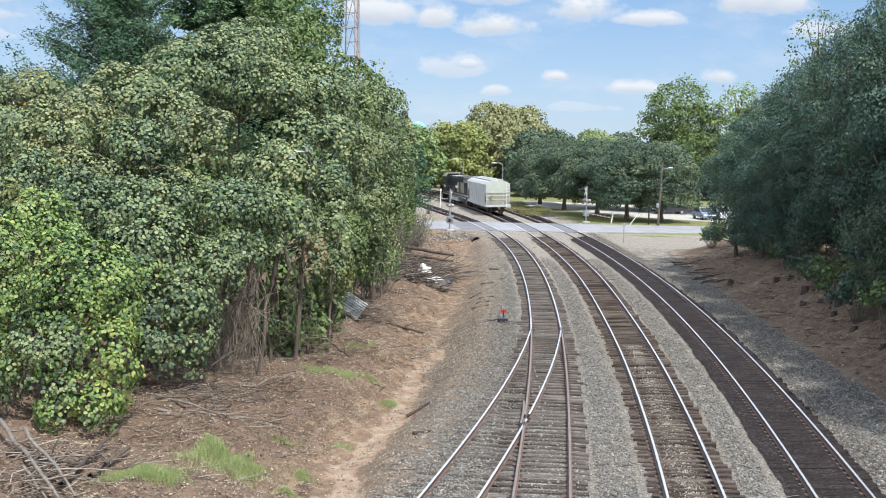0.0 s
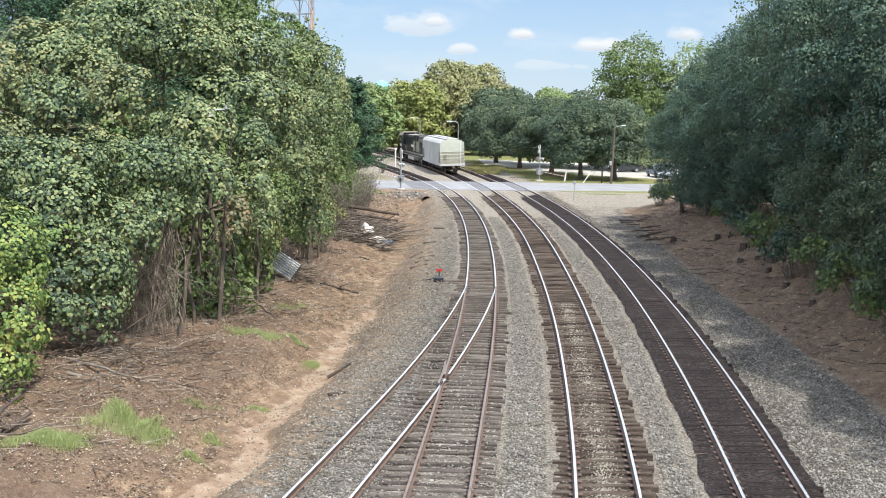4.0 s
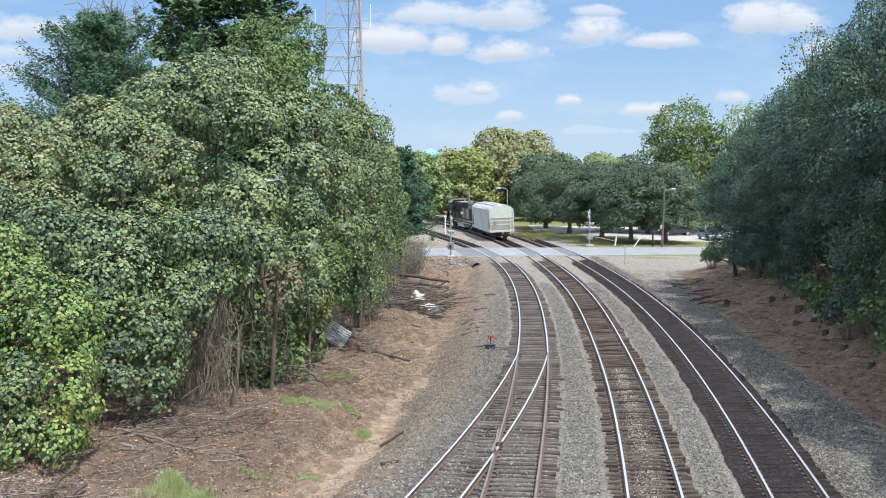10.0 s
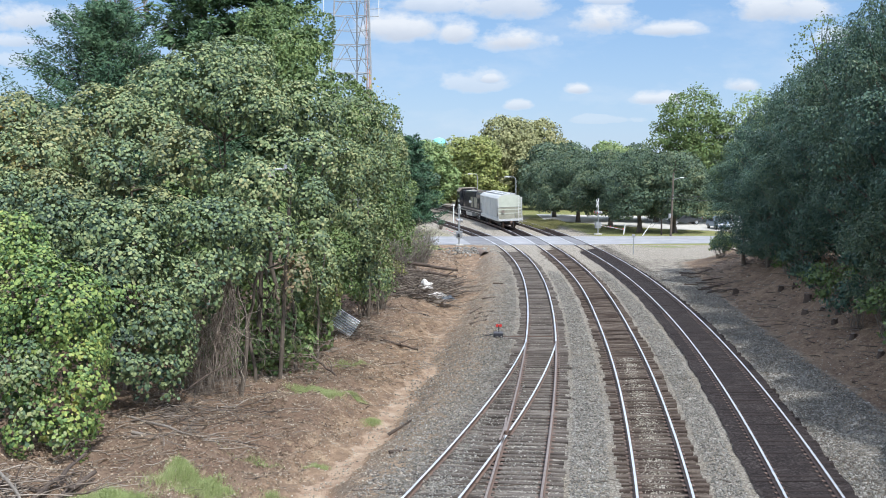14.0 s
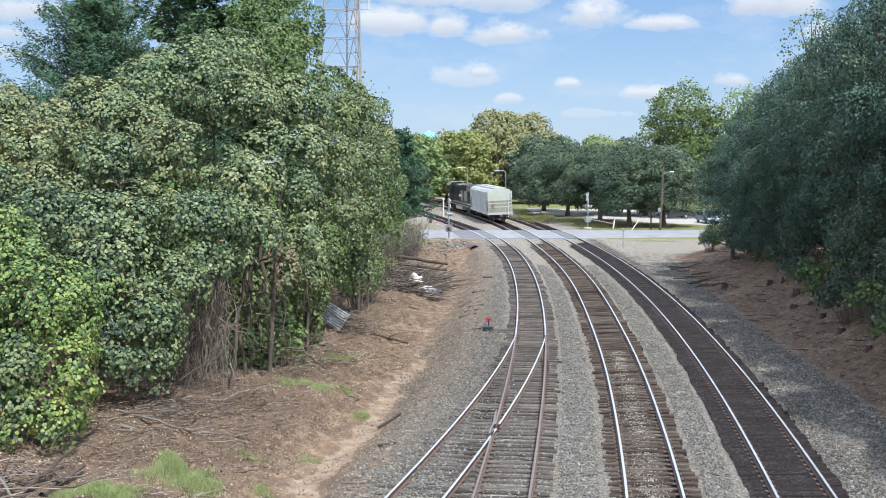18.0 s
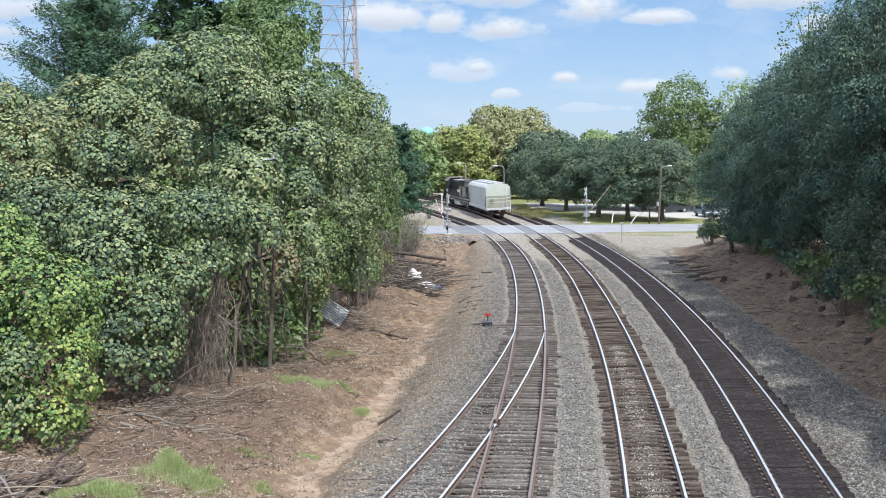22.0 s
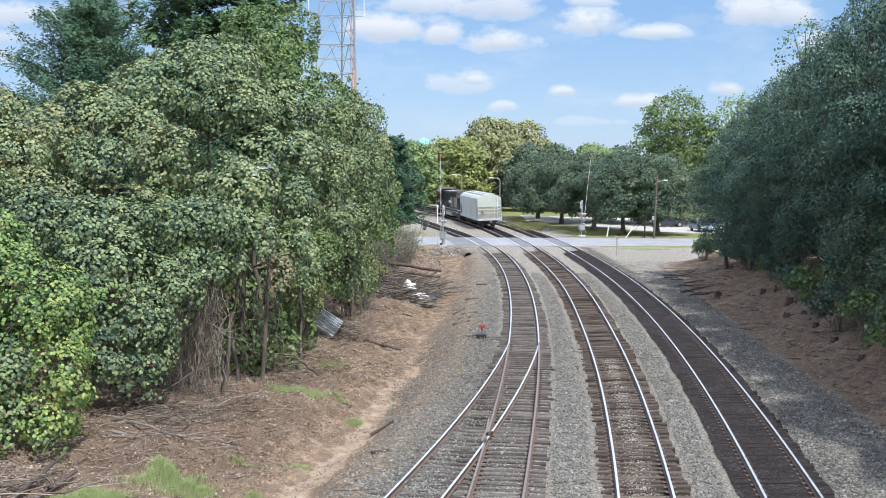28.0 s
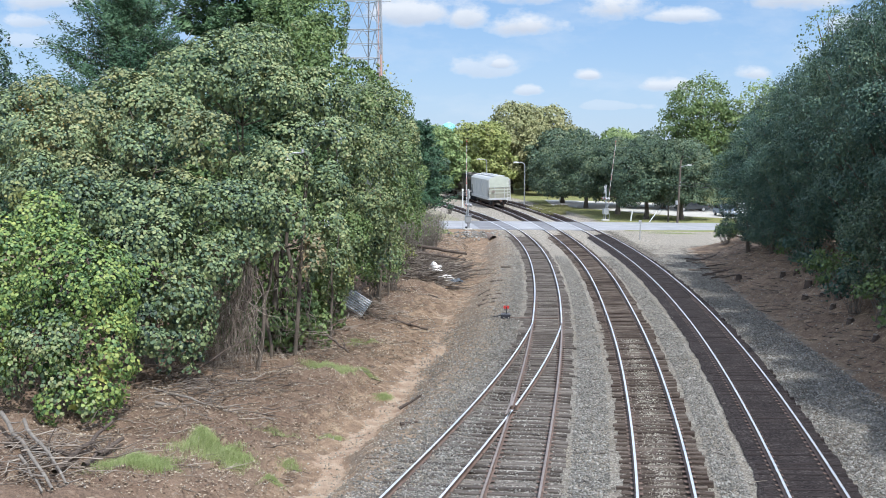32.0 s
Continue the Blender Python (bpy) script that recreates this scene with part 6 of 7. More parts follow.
def far_woods():
    """Low woods all along the distance, joined."""
    rng = np.random.default_rng(77)
    lumps = []
    for k in range(150):
        x = rng.uniform(-150, 190)
        y = 262 + rng.uniform(0, 30) + abs(x) * 0.12
        h = rng.uniform(5, 10.5)
        r = rng.uniform(3.5, 5.5)
        lumps.append((x, y, h - r * 0.6, r, r, r))
        lumps.append((x, y, (h - r) * 0.4, r, r, r))
    me = crown_mesh("far_woods", 78, lumps, HAZY_GREEN, 3.2, 0.9, False, rough=0.4, shell=0.5, keep=0.5)
    return tagged(link("far_woods", me), "distant low green woods", "woods", kind="stuff")


far_woods()


# ---- street furniture and distant landmarks ----
def lattice_tower(x, y, height, label):
    """A three-legged lattice mast with braces, feeder lines and antennas."""
    ob = tagged(new("lattice_tower"), label, "tower")
    corners = [(-5.5, -1.6), (-0.6, 3.4), (2.7, -2.2)]

    def at(k, z):
        f = 1.0 - 0.55 * z / height
        return Vector((corners[k][0] * f, corners[k][1] * f, z))
    for k in range(3):
        part("leg", rod(at(k, -0.3), at(k, height), 0.17, 0.1, 8), TOWER_STEEL, ob)
    n = int(height / 4.6)
    for i in range(n):
        z0, z1 = 4.6 * i, 4.6 * (i + 1)
        for k in range(3):
            j = (k + 1) % 3
            a, b, c, d = at(k, z0), at(j, z0), at(k, z1), at(j, z1)
            m = (c + d) / 2
            part("girt", rod(a, b, 0.07, sides=6), TOWER_STEEL, ob)
            part("brace", rod(a, m, 0.06, sides=6), TOWER_STEEL, ob)
            part("brace", rod(b, m, 0.06, sides=6), TOWER_STEEL, ob)
            part("girt", rod((a + c) / 2, (b + d) / 2, 0.05, sides=6), TOWER_STEEL, ob)
    for dx in (-0.3, 0.0, 0.3):
        part("feeder_line", rod((at(2, 0) + Vector((dx - 0.7, 0.2, 0))), (at(2, height) + Vector((dx * 0.6 - 0.3, 0.2, 0))), 0.07, sides=6), TOWER_STEEL if dx else RUST_RED, ob)
    for z, s in ((32.6, -1), (33.2, 1), (41.0, -1), (46.0, 1)):
        f = at(0 if s < 0 else 2, z)
        arm = part("antenna_bracket", rod(f, f + Vector((s * 2.2, -0.6, 0)), 0.06, sides=6), TOWER_STEEL, ob)
        part("antenna", rod(f + Vector((s * 1.6, -0.5, -1.2)), f + Vector((s * 1.6, -0.5, 2.6)), 0.06, sides=6), WHITE_PAINT, arm)
        part("bracket_strut", rod(f + Vector((0, 0, -1.2)), f + Vector((s * 1.6, -0.5, -1.2)), 0.05, sides=6), TOWER_STEEL, arm)
    part("warning_band", rod(at(2, 17.5) + Vector((-0.2, 0, 0)), at(2, 23.5) + Vector((-0.2, 0, 0)), 0.15, sides=8), RUST_RED, ob, "faded red painted band")
    ob.matrix_basis = pose(x, y, 0)
    return ob


RUST_RED = material("faded_red", [(0.42, 0.24, 0.2), (0.55, 0.33, 0.28)], rough=0.7, scale=3, fine=20, bump=0.05)
TEAL = material("teal_tank_paint", [(0.16, 0.5, 0.52), (0.25, 0.6, 0.6)], rough=0.4, scale=0.3, fine=3, bump=0.02)
CAR_BLUE = material("grey_blue_car_paint", [(0.2, 0.26, 0.34), (0.24, 0.3, 0.38)], rough=0.25, scale=2, fine=10, bump=0, world_space=False)
CAR_WHITE = material("white_car_paint", [(0.72, 0.73, 0.75), (0.78, 0.79, 0.8)], rough=0.25, scale=2, fine=10, bump=0, world_space=False)
CAR_DARK = material("dark_car_paint", [(0.03, 0.035, 0.04), (0.05, 0.055, 0.06)], rough=0.25, scale=2, fine=10, bump=0, world_space=False)
TYRE = material("tyre_rubber", [(0.02, 0.02, 0.02), (0.04, 0.04, 0.04)], rough=0.85, scale=5, fine=40, bump=0.1)
ZINC = material("corrugated_zinc", [(0.5, 0.52, 0.54), (0.66, 0.68, 0.7), (0.86, 0.88, 0.9)], rough=0.35, metal=0.1, scale=3, fine=25, bump=0.05)
PALE_CLOTH = material("dirty_white_plastic", [(0.5, 0.48, 0.45), (0.68, 0.66, 0.63), (0.8, 0.79, 0.77)], rough=0.6, scale=5, fine=30, bump=0.2)
DARK_WOOD = material("rotten_wood", [(0.04, 0.03, 0.024), (0.08, 0.06, 0.048), (0.14, 0.11, 0.09)], rough=0.95, scale=3, fine=30, bump=0.6)
STONE = material("ballast_stone", [(0.06, 0.055, 0.05), (0.14, 0.132, 0.118), (0.24, 0.23, 0.205), (0.45, 0.43, 0.39)], rough=0.9, scale=3, fine=40, bump=0, island=True)
BARE_STICK = material("bare_stick", [(0.08, 0.06, 0.045), (0.17, 0.135, 0.105), (0.28, 0.235, 0.19), (0.4, 0.35, 0.29)], rough=0.9, scale=3, fine=30, bump=0, island=True)
BRUSH_STICK = material("brush_stick", [(0.035, 0.026, 0.021), (0.085, 0.066, 0.052), (0.17, 0.14, 0.115), (0.34, 0.3, 0.25)], rough=0.9, scale=3, fine=30, bump=0, island=True)
# rust of the culvert, also the painted shade in the sheet's corrugations
PIPE_AND_RIB_SHADE = material("rusty_pipe_and_rib_shade", [(0.1, 0.07, 0.055), (0.18, 0.13, 0.1)], rough=0.9, scale=4, fine=20, bump=0.3)

TOWER_STEEL = material("weathered_tower_steel", [(0.24, 0.25, 0.27), (0.32, 0.33, 0.35), (0.4, 0.41, 0.43)], rough=0.6, metal=0.3, scale=3, fine=20, bump=0.05)
lattice_tower(-15.6, 190.0, 60.0, "tall steel lattice radio tower with antennas")

water = tagged(new("water_tower"), "distant teal water tower showing over the woods", "water tower")
bm = bmesh.new()
bmesh.ops.create_uvsphere(bm, u_segments=24, v_segments=12, radius=6.0, matrix=Matrix.Diagonal((1, 1, 0.7, 1)))
part("tank", bm, TEAL, water, smooth=True, m=pose(0, 0, 17.5))
part("column", rod((0, 0, -1), (0, 0, 14), 1.6, 1.2, 14), TEAL, water)
part("roof_vent", rod((0, 0, 21.4), (0, 0, 22.2), 0.7, 0.3, 10), WHITE_PAINT, water)
water.matrix_basis = pose(-11.8, 900, 0) @ Matrix.Diagonal((1, 1, 1.15, 1))


def street_lamp(x, y, h, label):
    ob = tagged(new("street_lamp"), label, "street lamp", "street lamps")
    part("pole", rod((0, 0, -0.2), (0, 0, h - 0.5), 0.11, 0.07, 10), GALVANISED, ob)
    V, F = tubes([[((0, 0, h - 0.6), 0.06), ((-0.08, 0, h - 0.2), 0.055), ((-0.45, 0, h - 0.02), 0.05), ((-1.0, 0, h), 0.045)]], 8)
    link("arm", mesh_np("arm", V, F, GALVANISED), ob)
    head = part("lamp_head", prism([(-1.75, h - 0.06), (-1.7, h + 0.08), (-1.3, h + 0.14), (-0.95, h + 0.06), (-0.95, h - 0.06)], "y", -0.16, 0.16), WHITE_PAINT, ob)
    part("lens", box(-1.65, -1.25, -0.13, 0.13, h - 0.12, h - 0.05, 0.02), GLASS, head)
    ob.matrix_basis = pose(x, y, -0.1)
    return ob


street_lamp(9.3, 174.5, 6.5, "curved-arm street lamp beside the tracks")
street_lamp(4.0, 199.0, 6.6, "curved-arm street lamp at the edge of the wood")


def utility_pole(x, y, h):
    ob = tagged(new("utility_pole"), "brown wooden utility pole with guy wire on a lawn", "utility pole")
    part("pole", rod((0, 0, -0.5), (0.25, 0, h), 0.15, 0.1, 10), BARK, ob)
    for k, z in enumerate((h - 3.0, h - 2.6)):
        part("insulator", rod((0.2, -0.12, z), (0.2, -0.25, z), 0.06, sides=8), GALVANISED, ob)
        V, F = tubes([[((0.2 + 30 * f, -0.2 + 4 * f, z - 0.9 * math.sin(math.pi * f) + 0.6 * f), 0.025) for f in np.linspace(0, 1, 12)]], 5)
        link("wire", mesh_np("wire", V, F, WIRE), ob)
    part("lamp_arm", rod((0.24, 0, h - 0.8), (1.1, -0.1, h - 0.55), 0.035, sides=6), GALVANISED, ob)
    part("lamp_head", box(1.0, 1.5, -0.2, 0.05, h - 0.62, h - 0.5, 0.03), WHITE_PAINT, ob)
    V, F = tubes([[((0.15, 0, h - 2.6), 0.02), ((-3.4, -0.4, 0.1), 0.02)], [((0.15, 0, h - 3.4), 0.015), ((-3.0, -0.3, 0.1), 0.015)]], 5)
    link("guy_wire", mesh_np("guy_wire", V, F, WIRE), ob)
    part("guy_guard", rod((-3.4, -0.4, 0.1), (-2.5, -0.3, 1.35), 0.05, sides=6), WHITE_PAINT, ob)
    part("meter_box", box(-0.3, -0.02, -0.3, -0.1, 2.2, 2.7, 0.02), GALVANISED, ob)
    ob.matrix_basis = pose(x, y, -0.05)
    return ob


utility_pole(25.6, 136.6, 7.5)


def plain_post(name, x, y, h, r, mat, label, lean=0.0, cap=None):
    ob = tagged(new(name), label, "post")
    part("shaft", rod((0, 0, -0.3), (lean, 0, h), r, r * 0.9, 8), mat, ob)
    if cap:
        part("cap", box(lean - 0.14, lean + 0.14, -0.04, 0.04, h - 0.05, h + 0.22, 0.015), cap, ob)
    ob.matrix_basis = pose(x, y, ground_z(x, y))
    return ob


plain_post("marker_post", 17.6, 113.2, 1.75, 0.05, GALVANISED, "thin grey marker post with a small cap", 0.0, GALVANISED)
plain_post("short_post", 24.8, 138.2, 2.0, 0.1, DARK_WOOD, "short dark wooden post beside a utility pole")
plain_post("white_stake", 20.4, 139.4, 1.3, 0.09, WHITE_PAINT, "leaning white stake on the lawn", 0.25)
plain_post("white_stake", 14.2, 171.0, 1.5, 0.08, WHITE_PAINT, "leaning white stake on the lawn", 0.3)
plain_post("signal_post", -0.1, 166.0, 2.6, 0.09, WHITE_PAINT, "slim white signal post beyond the road", 0.0, WHITE_PAINT)


def vine_pole():
    """A wooden pole in the thicket; only its foot and the lamp on its top show."""
    ob = tagged(new("lamp_pole"), "weathered wooden pole with a grey lamp swallowed by vines", "street lamp", "street lamps")
    part("pole", rod((0, 0, -0.3), (0.62, -0.25, 8.7), 0.085, 0.075, 10), BARK, ob)
    V, F = tubes([[((0.62, -0.3, 8.25), 0.035), ((0.6, -0.75, 8.62), 0.035), ((0.45, -1.1, 8.8), 0.035), ((0.15, -1.25, 8.8), 0.033), ((0.0, -1.28, 8.7), 0.03)]], 8)
    link("arm", mesh_np("arm", V, F, GALVANISED), ob)
    part("photocell", rod((0.52, -1.1, 8.82), (0.52, -1.1, 8.98), 0.07, 0.06, 10), GALVANISED, ob)
    head = part("lamp_head", rod((-0.02, -1.28, 8.78), (-0.02, -1.28, 8.52), 0.1, 0.16, 14), WHITE_PAINT, ob)
    part("lens", rod((-0.02, -1.28, 8.52), (-0.02, -1.28, 8.46), 0.14, 0.1, 14), GLASS, head)
    ob.matrix_basis = pose(-7.15, 46.5, ground_z(-7.15, 46.5))
    return ob


vine_pole()


def motor_car(name, x, y, turn, mat, label, length, height, tall):
    """A parked car: body, cabin, windows, wheels, lights."""
    ob = tagged(new(name), label, "car", "parked cars")
    L, h = length, height
    belt = 0.95 if tall else 0.85
    part("body", prism([(-L / 2, 0.35), (-L / 2 - 0.02, 0.75), (-L / 2 + 0.1, belt), (L / 2 - 1.1, belt), (L / 2 - 0.1, belt - 0.2), (L / 2, 0.6), (L / 2 - 0.02, 0.35)], "y", -0.88, 0.88), mat, ob)
    f0 = L / 2 - 1.25
    b0 = -L / 2 + (0.12 if tall else 0.7)
    part("cabin", prism([(b0, belt), (b0 + 0.15, h - 0.06), (b0 + 0.35, h), (f0 - 1.0, h), (f0 - 0.75, h - 0.08), (f0, belt)], "y", -0.8, 0.8), mat, ob)
    for s in (-1, 1):
        for k in range(3 if tall else 2):
            n = 3 if tall else 2
            a = b0 + 0.35 + k * (f0 - b0 - 1.1) / n
            part("side_window", box(a, a + (f0 - b0 - 1.1) / n - 0.1, s * 0.8 - 0.015, s * 0.8 + 0.015, belt + 0.06, h - 0.16, 0.01), GLASS, ob)
        part("headlight", box(L / 2 - 0.12, L / 2 - 0.02, s * 0.65 - 0.16, s * 0.65 + 0.16, 0.6, 0.74, 0.02), WHITE_PAINT, ob)
        part("tail_light", box(-L / 2 - 0.03, -L / 2 + 0.05, s * 0.72 - 0.1, s * 0.72 + 0.1, 0.65, 0.95, 0.02), RED_PAINT, ob)
        for wx in (-L / 2 + 0.85, L / 2 - 0.85):
            w = part("wheel", rod((wx, s * 0.7, 0.33), (wx, s * 0.9, 0.33), 0.33, sides=16), TYRE, ob)
            part("rim", rod((wx, s * 0.9, 0.33), (wx, s * 0.915, 0.33), 0.2, sides=12), GALVANISED, w)
    part("windscreen", box(-0.02, 0.02, -0.7, 0.7, -0.36, 0.36, m=pose(f0 - 0.33, 0, (belt + h) / 2, 0, -50 if not tall else -48, 0)), GLASS, ob)
    part("rear_window", box(-0.02, 0.02, -0.65, 0.65, -0.2, 0.2, m=pose(b0 + 0.06, 0, h - 0.36, 0, 14, 0)), GLASS, ob)
    part("bumper", box(-L / 2 - 0.08, -L / 2 + 0.05, -0.85, 0.85, 0.38, 0.58, 0.03), CAR_DARK, ob)
    ob.matrix_basis = pose(x, y, 0.02, 0, 0, turn)
    return ob


motor_car("parked_van", 34.3, 150.0, -84, CAR_BLUE, "grey-blue minivan parked on a pale yard", 4.7, 1.6, True)
motor_car("parked_van", 36.6, 150.6, -82, CAR_WHITE, "white van parked on a pale yard", 4.9, 1.75, True)
motor_car("parked_car", 32.0, 160.5, 185, CAR_DARK, "dark sedan parked beside trees", 4.6, 1.42, False)

# ---- beside the tracks ----
stand = tagged(new("switch_stand"), "low switch stand with red target beside a turnout", "switch stand")
stand.matrix_basis = pose(2.35, 60.4, -0.3)
part("head_tie", box(-0.6, 3.0, -0.28, -0.06, -0.08, 0.12, 0.01), CREOSOTE, stand)
part("head_tie", box(-0.9, 3.0, 0.3, 0.52, -0.08, 0.12, 0.01), CREOSOTE, stand)
part("stand_base", box(-0.28, 0.22, -0.22, 0.42, 0.12, 0.36, 0.03), BLACK_PAINT, stand)
part("spindle", rod((0, 0.1, 0.3), (0, 0.1, 0.75), 0.03, sides=8), BLACK_PAINT, stand)
part("lever", rod((-0.1, 0.1, 0.3), (-0.75, 0.05, 0.18), 0.025, sides=6), BLACK_PAINT, stand)
for a in (-1, 1):
    part("target_disc", rod((a * 0.08, 0.08, 0.72), (a * 0.08, 0.12, 0.72), 0.085, sides=16), RED_PAINT, stand, "red target disc")
part("throw_rod", rod((0.2, 0.1, 0.14), (2.8, 0.1, 0.14), 0.025, sides=6), RAIL_RUST, stand)

culvert = tagged(new("culvert_pipe"), "dark open culvert pipe under the road edge", "pipe")
bm = bmesh.new()
for r, flip in ((0.5, False), (0.42, True)):
    bmesh.ops.create_cone(bm, cap_ends=False, segments=18, radius1=r, radius2=r, depth=8.0, matrix=Matrix.Rotation(radians(90), 4, "X"))
part("barrel", bm, PIPE_AND_RIB_SHADE, culvert)
# black disc set inside stands for the shade deep in the pipe
bm = bmesh.new()
bmesh.ops.create_circle(bm, cap_ends=True, segments=18, radius=0.43, matrix=Matrix.Translation((0, 2.5, 0)) @ Matrix.Rotation(radians(90), 4, "X"))
part("dark_end", bm, BLACK_PAINT, culvert)
culvert.matrix_basis = pose(2.55, 118.6, -0.55, 0, 0, 8)


def crooked_log(name, a, b, r, mat, label, seed, twigs=0, category="log", group="", sides=8):
    """A fallen log or branch on the ground, from a to b (places), with stubs."""
    rng = np.random.default_rng(seed)
    ob = tagged(new(name), label, category, group)
    za, zb = ground_top(*a[:2]) + a[2], ground_top(*b[:2]) + b[2]
    p = (a[0], a[1], za)
    main = bent(rng, (0, 0, 0), (b[0] - a[0], b[1] - a[1], zb - za), r, r * 0.55, 7, 0.05)
    V, F = tubes([main], sides)
    link("stem", mesh_np("stem", V, F, mat), ob)
    for k in range(twigs):
        c = main[int(rng.integers(1, 7))][0]
        V, F = tubes([bent(rng, c, c + np.array([rng.normal(0, 0.7), rng.normal(0, 0.6), abs(rng.normal(0.15, 0.3))]), r * 0.4, r * 0.1, 4, 0.2)], 5)
        link("twig", mesh_np("twig", V, F, mat), ob)
    ob.matrix_basis = pose(*p)
    return ob


crooked_log("fallen_log", (-5.4, 89.8, 1.3), (0.3, 89.9, 1.3), 0.17, DARK_WOOD, "long dark fallen log over a brush pile", 1, 3)
crooked_log("fallen_log", (-5.2, 87.0, 1.15), (0.2, 86.8, 1.05), 0.15, DARK_WOOD, "long dark fallen log over a brush pile", 2, 4)
crooked_log("fallen_branch", (-5.4, 78.5, 0.25), (0.4, 76.0, 0.3), 0.07, DEAD_WOOD, "bare grey branch lying on brush", 3, 6, "branch")
crooked_log("fallen_branch", (-6.0, 72.5, 0.2), (-1.6, 71.2, 0.15), 0.08, DARK_WOOD, "dark branch at the rim of the ditch", 4, 4, "branch")
crooked_log("fallen_branch", (-11.4, 29.6, 0.12), (-10.9, 33.4, 0.5), 0.1, DARK_WOOD, "rotten dark timber among dead sticks", 5, 2, "branch", "", 4)
crooked_log("fallen_branch", (-10.9, 30.6, 0.1), (-10.3, 32.4, 0.3), 0.12, DARK_WOOD, "rotten dark timber among dead sticks", 6, 3, "branch", "", 4)
crooked_log("fallen_branch", (-13.4, 31.2, 0.1), (-11.3, 31.0, 0.15), 0.09, DARK_WOOD, "rotten dark timber among dead sticks", 15, 2, "branch", "", 4)
crooked_log("fallen_branch", (-14.4, 33.4, 0.5), (-10.7, 27.6, 0.1), 0.075, DEAD_WOOD, "bleached branch in a pile", 7, 3, "branch")
crooked_log("fallen_branch", (-13.3, 32.4, 0.45), (-10.5, 28.0, 0.1), 0.06, DEAD_WOOD, "bleached branch in a pile", 8, 3, "branch")
crooked_log("fallen_branch", (-12.6, 30.2, 0.3), (-11.0, 27.6, 0.1), 0.05, DEAD_WOOD, "bleached branch in a pile", 16, 3, "branch")
crooked_log("fallen_branch", (-10.6, 37.2, 0.12), (-6.6, 37.8, 0.1), 0.06, DEAD_WOOD, "long grey stick on leaf litter", 9, 4, "branch")
crooked_log("fallen_branch", (-11.0, 38.6, 0.15), (-7.6, 36.6, 0.1), 0.05, DEAD_WOOD, "long grey stick on leaf litter", 10, 4, "branch")
crooked_log("fallen_branch", (-10.6, 40.2, 0.1), (-8.0, 43.4, 1.9), 0.035, DARK_WOOD, "broken branch leaning against the vines", 11, 3, "branch")
crooked_log("fallen_branch", (-6.6, 50.5, 0.9), (-5.0, 48.2, 0.05), 0.06, DARK_WOOD, "dark crooked branch leaning at the thicket", 12, 4, "branch")
crooked_log("fallen_branch", (-3.9, 60.2, 0.12), (-1.9, 59.7, 0.1), 0.08, DARK_WOOD, "dark stick on the bank", 13, 2, "branch")
crooked_log("fallen_branch", (2.2, 33.0, 0.08), (-2.9, 32.2, 0.1), 0.02, DARK_WOOD, "thin stick on the ballast", 14, 2, "branch")
for k, (x, y, L) in enumerate([(0.9, 66.5, 1.6), (1.2, 68.2, 1.3), (1.5, 70.5, 1.5), (1.0, 72.8, 1.2), (1.9, 77.5, 1.4), (-2.4, 41.2, 1.4), (-2.1, 36.5, 0.9), (2.9, 86.0, 1.2)]):
    crooked_log("old_tie_piece", (x, y, 0.06), (x + 0.62 * L, y + 0.25, 0.05), 0.07, DARK_WOOD, "broken piece of an old tie on the ballast edge", 40 + k, 0, "timber", "broken ties")
for k in range(14):
    rng = np.random.default_rng(700 + k)
    x, y = 18.4 + rng.uniform(-1.4, 1.6), 85 + rng.uniform(-6, 9)
    crooked_log("old_tie_piece", (x, y, 0.08), (x + rng.uniform(0.6, 1.5), y + rng.uniform(-0.4, 0.8), 0.06), 0.06, DARK_WOOD, "black broken timber at the foot of the bank", 720 + k, 0, "timber", "broken ties")


def stump(x, y, h, r, seed):
    rng = np.random.default_rng(seed)
    ob = tagged(new("tree_stump"), "dark cut tree stump on the shaded bank", "stump", "stumps")
    n = 10
    V, F = [], []
    for i, (z, q) in enumerate(((-0.4, 1.5), (0.05, 1.2), (h * 0.5, 1.0), (h, 0.95))):
        for k in range(n):
            a = 2 * math.pi * k / n
            w = r * q * (1 + 0.18 * math.sin(3 * a + seed) + rng.uniform(-0.08, 0.08))
            V.append((w * math.cos(a), w * math.sin(a), z + (rng.uniform(-0.06, 0.06) if i == 3 else 0)))
    for i in range(3):
        for k in range(n):
            F.append((i * n + k, i * n + (k + 1) % n, (i + 1) * n + (k + 1) % n, (i + 1) * n + k))
    link("trunk_base", mesh_from("trunk_base", V, F, DARK_WOOD), ob)
    link("cut_face", mesh_from("cut_face", V[-n:], [tuple(range(n))], DEAD_WOOD), ob)
    ob.matrix_basis = pose(x, y, ground_top(x, y))
    return ob


for k, (x, y, h, r) in enumerate([(19.2, 78.4, 0.5, 0.3), (20.3, 66.0, 0.55, 0.3), (20.8, 64.6, 0.5, 0.26), (20.2, 60.2, 0.5, 0.3), (19.6, 52.2, 0.5, 0.28), (20.6, 72.6, 0.4, 0.26), (21.2, 71.6, 0.35, 0.24), (21.4, 68.2, 0.6, 0.2), (19.4, 63.5, 0.28, 0.25), (19.9, 62.0, 0.25, 0.22), (18.8, 54.0, 0.28, 0.25), (19.2, 58.0, 0.3, 0.22), (18.6, 50.0, 0.3, 0.24)]):
    stump(x, y, h * 0.75, r * 0.65, 60 + k)


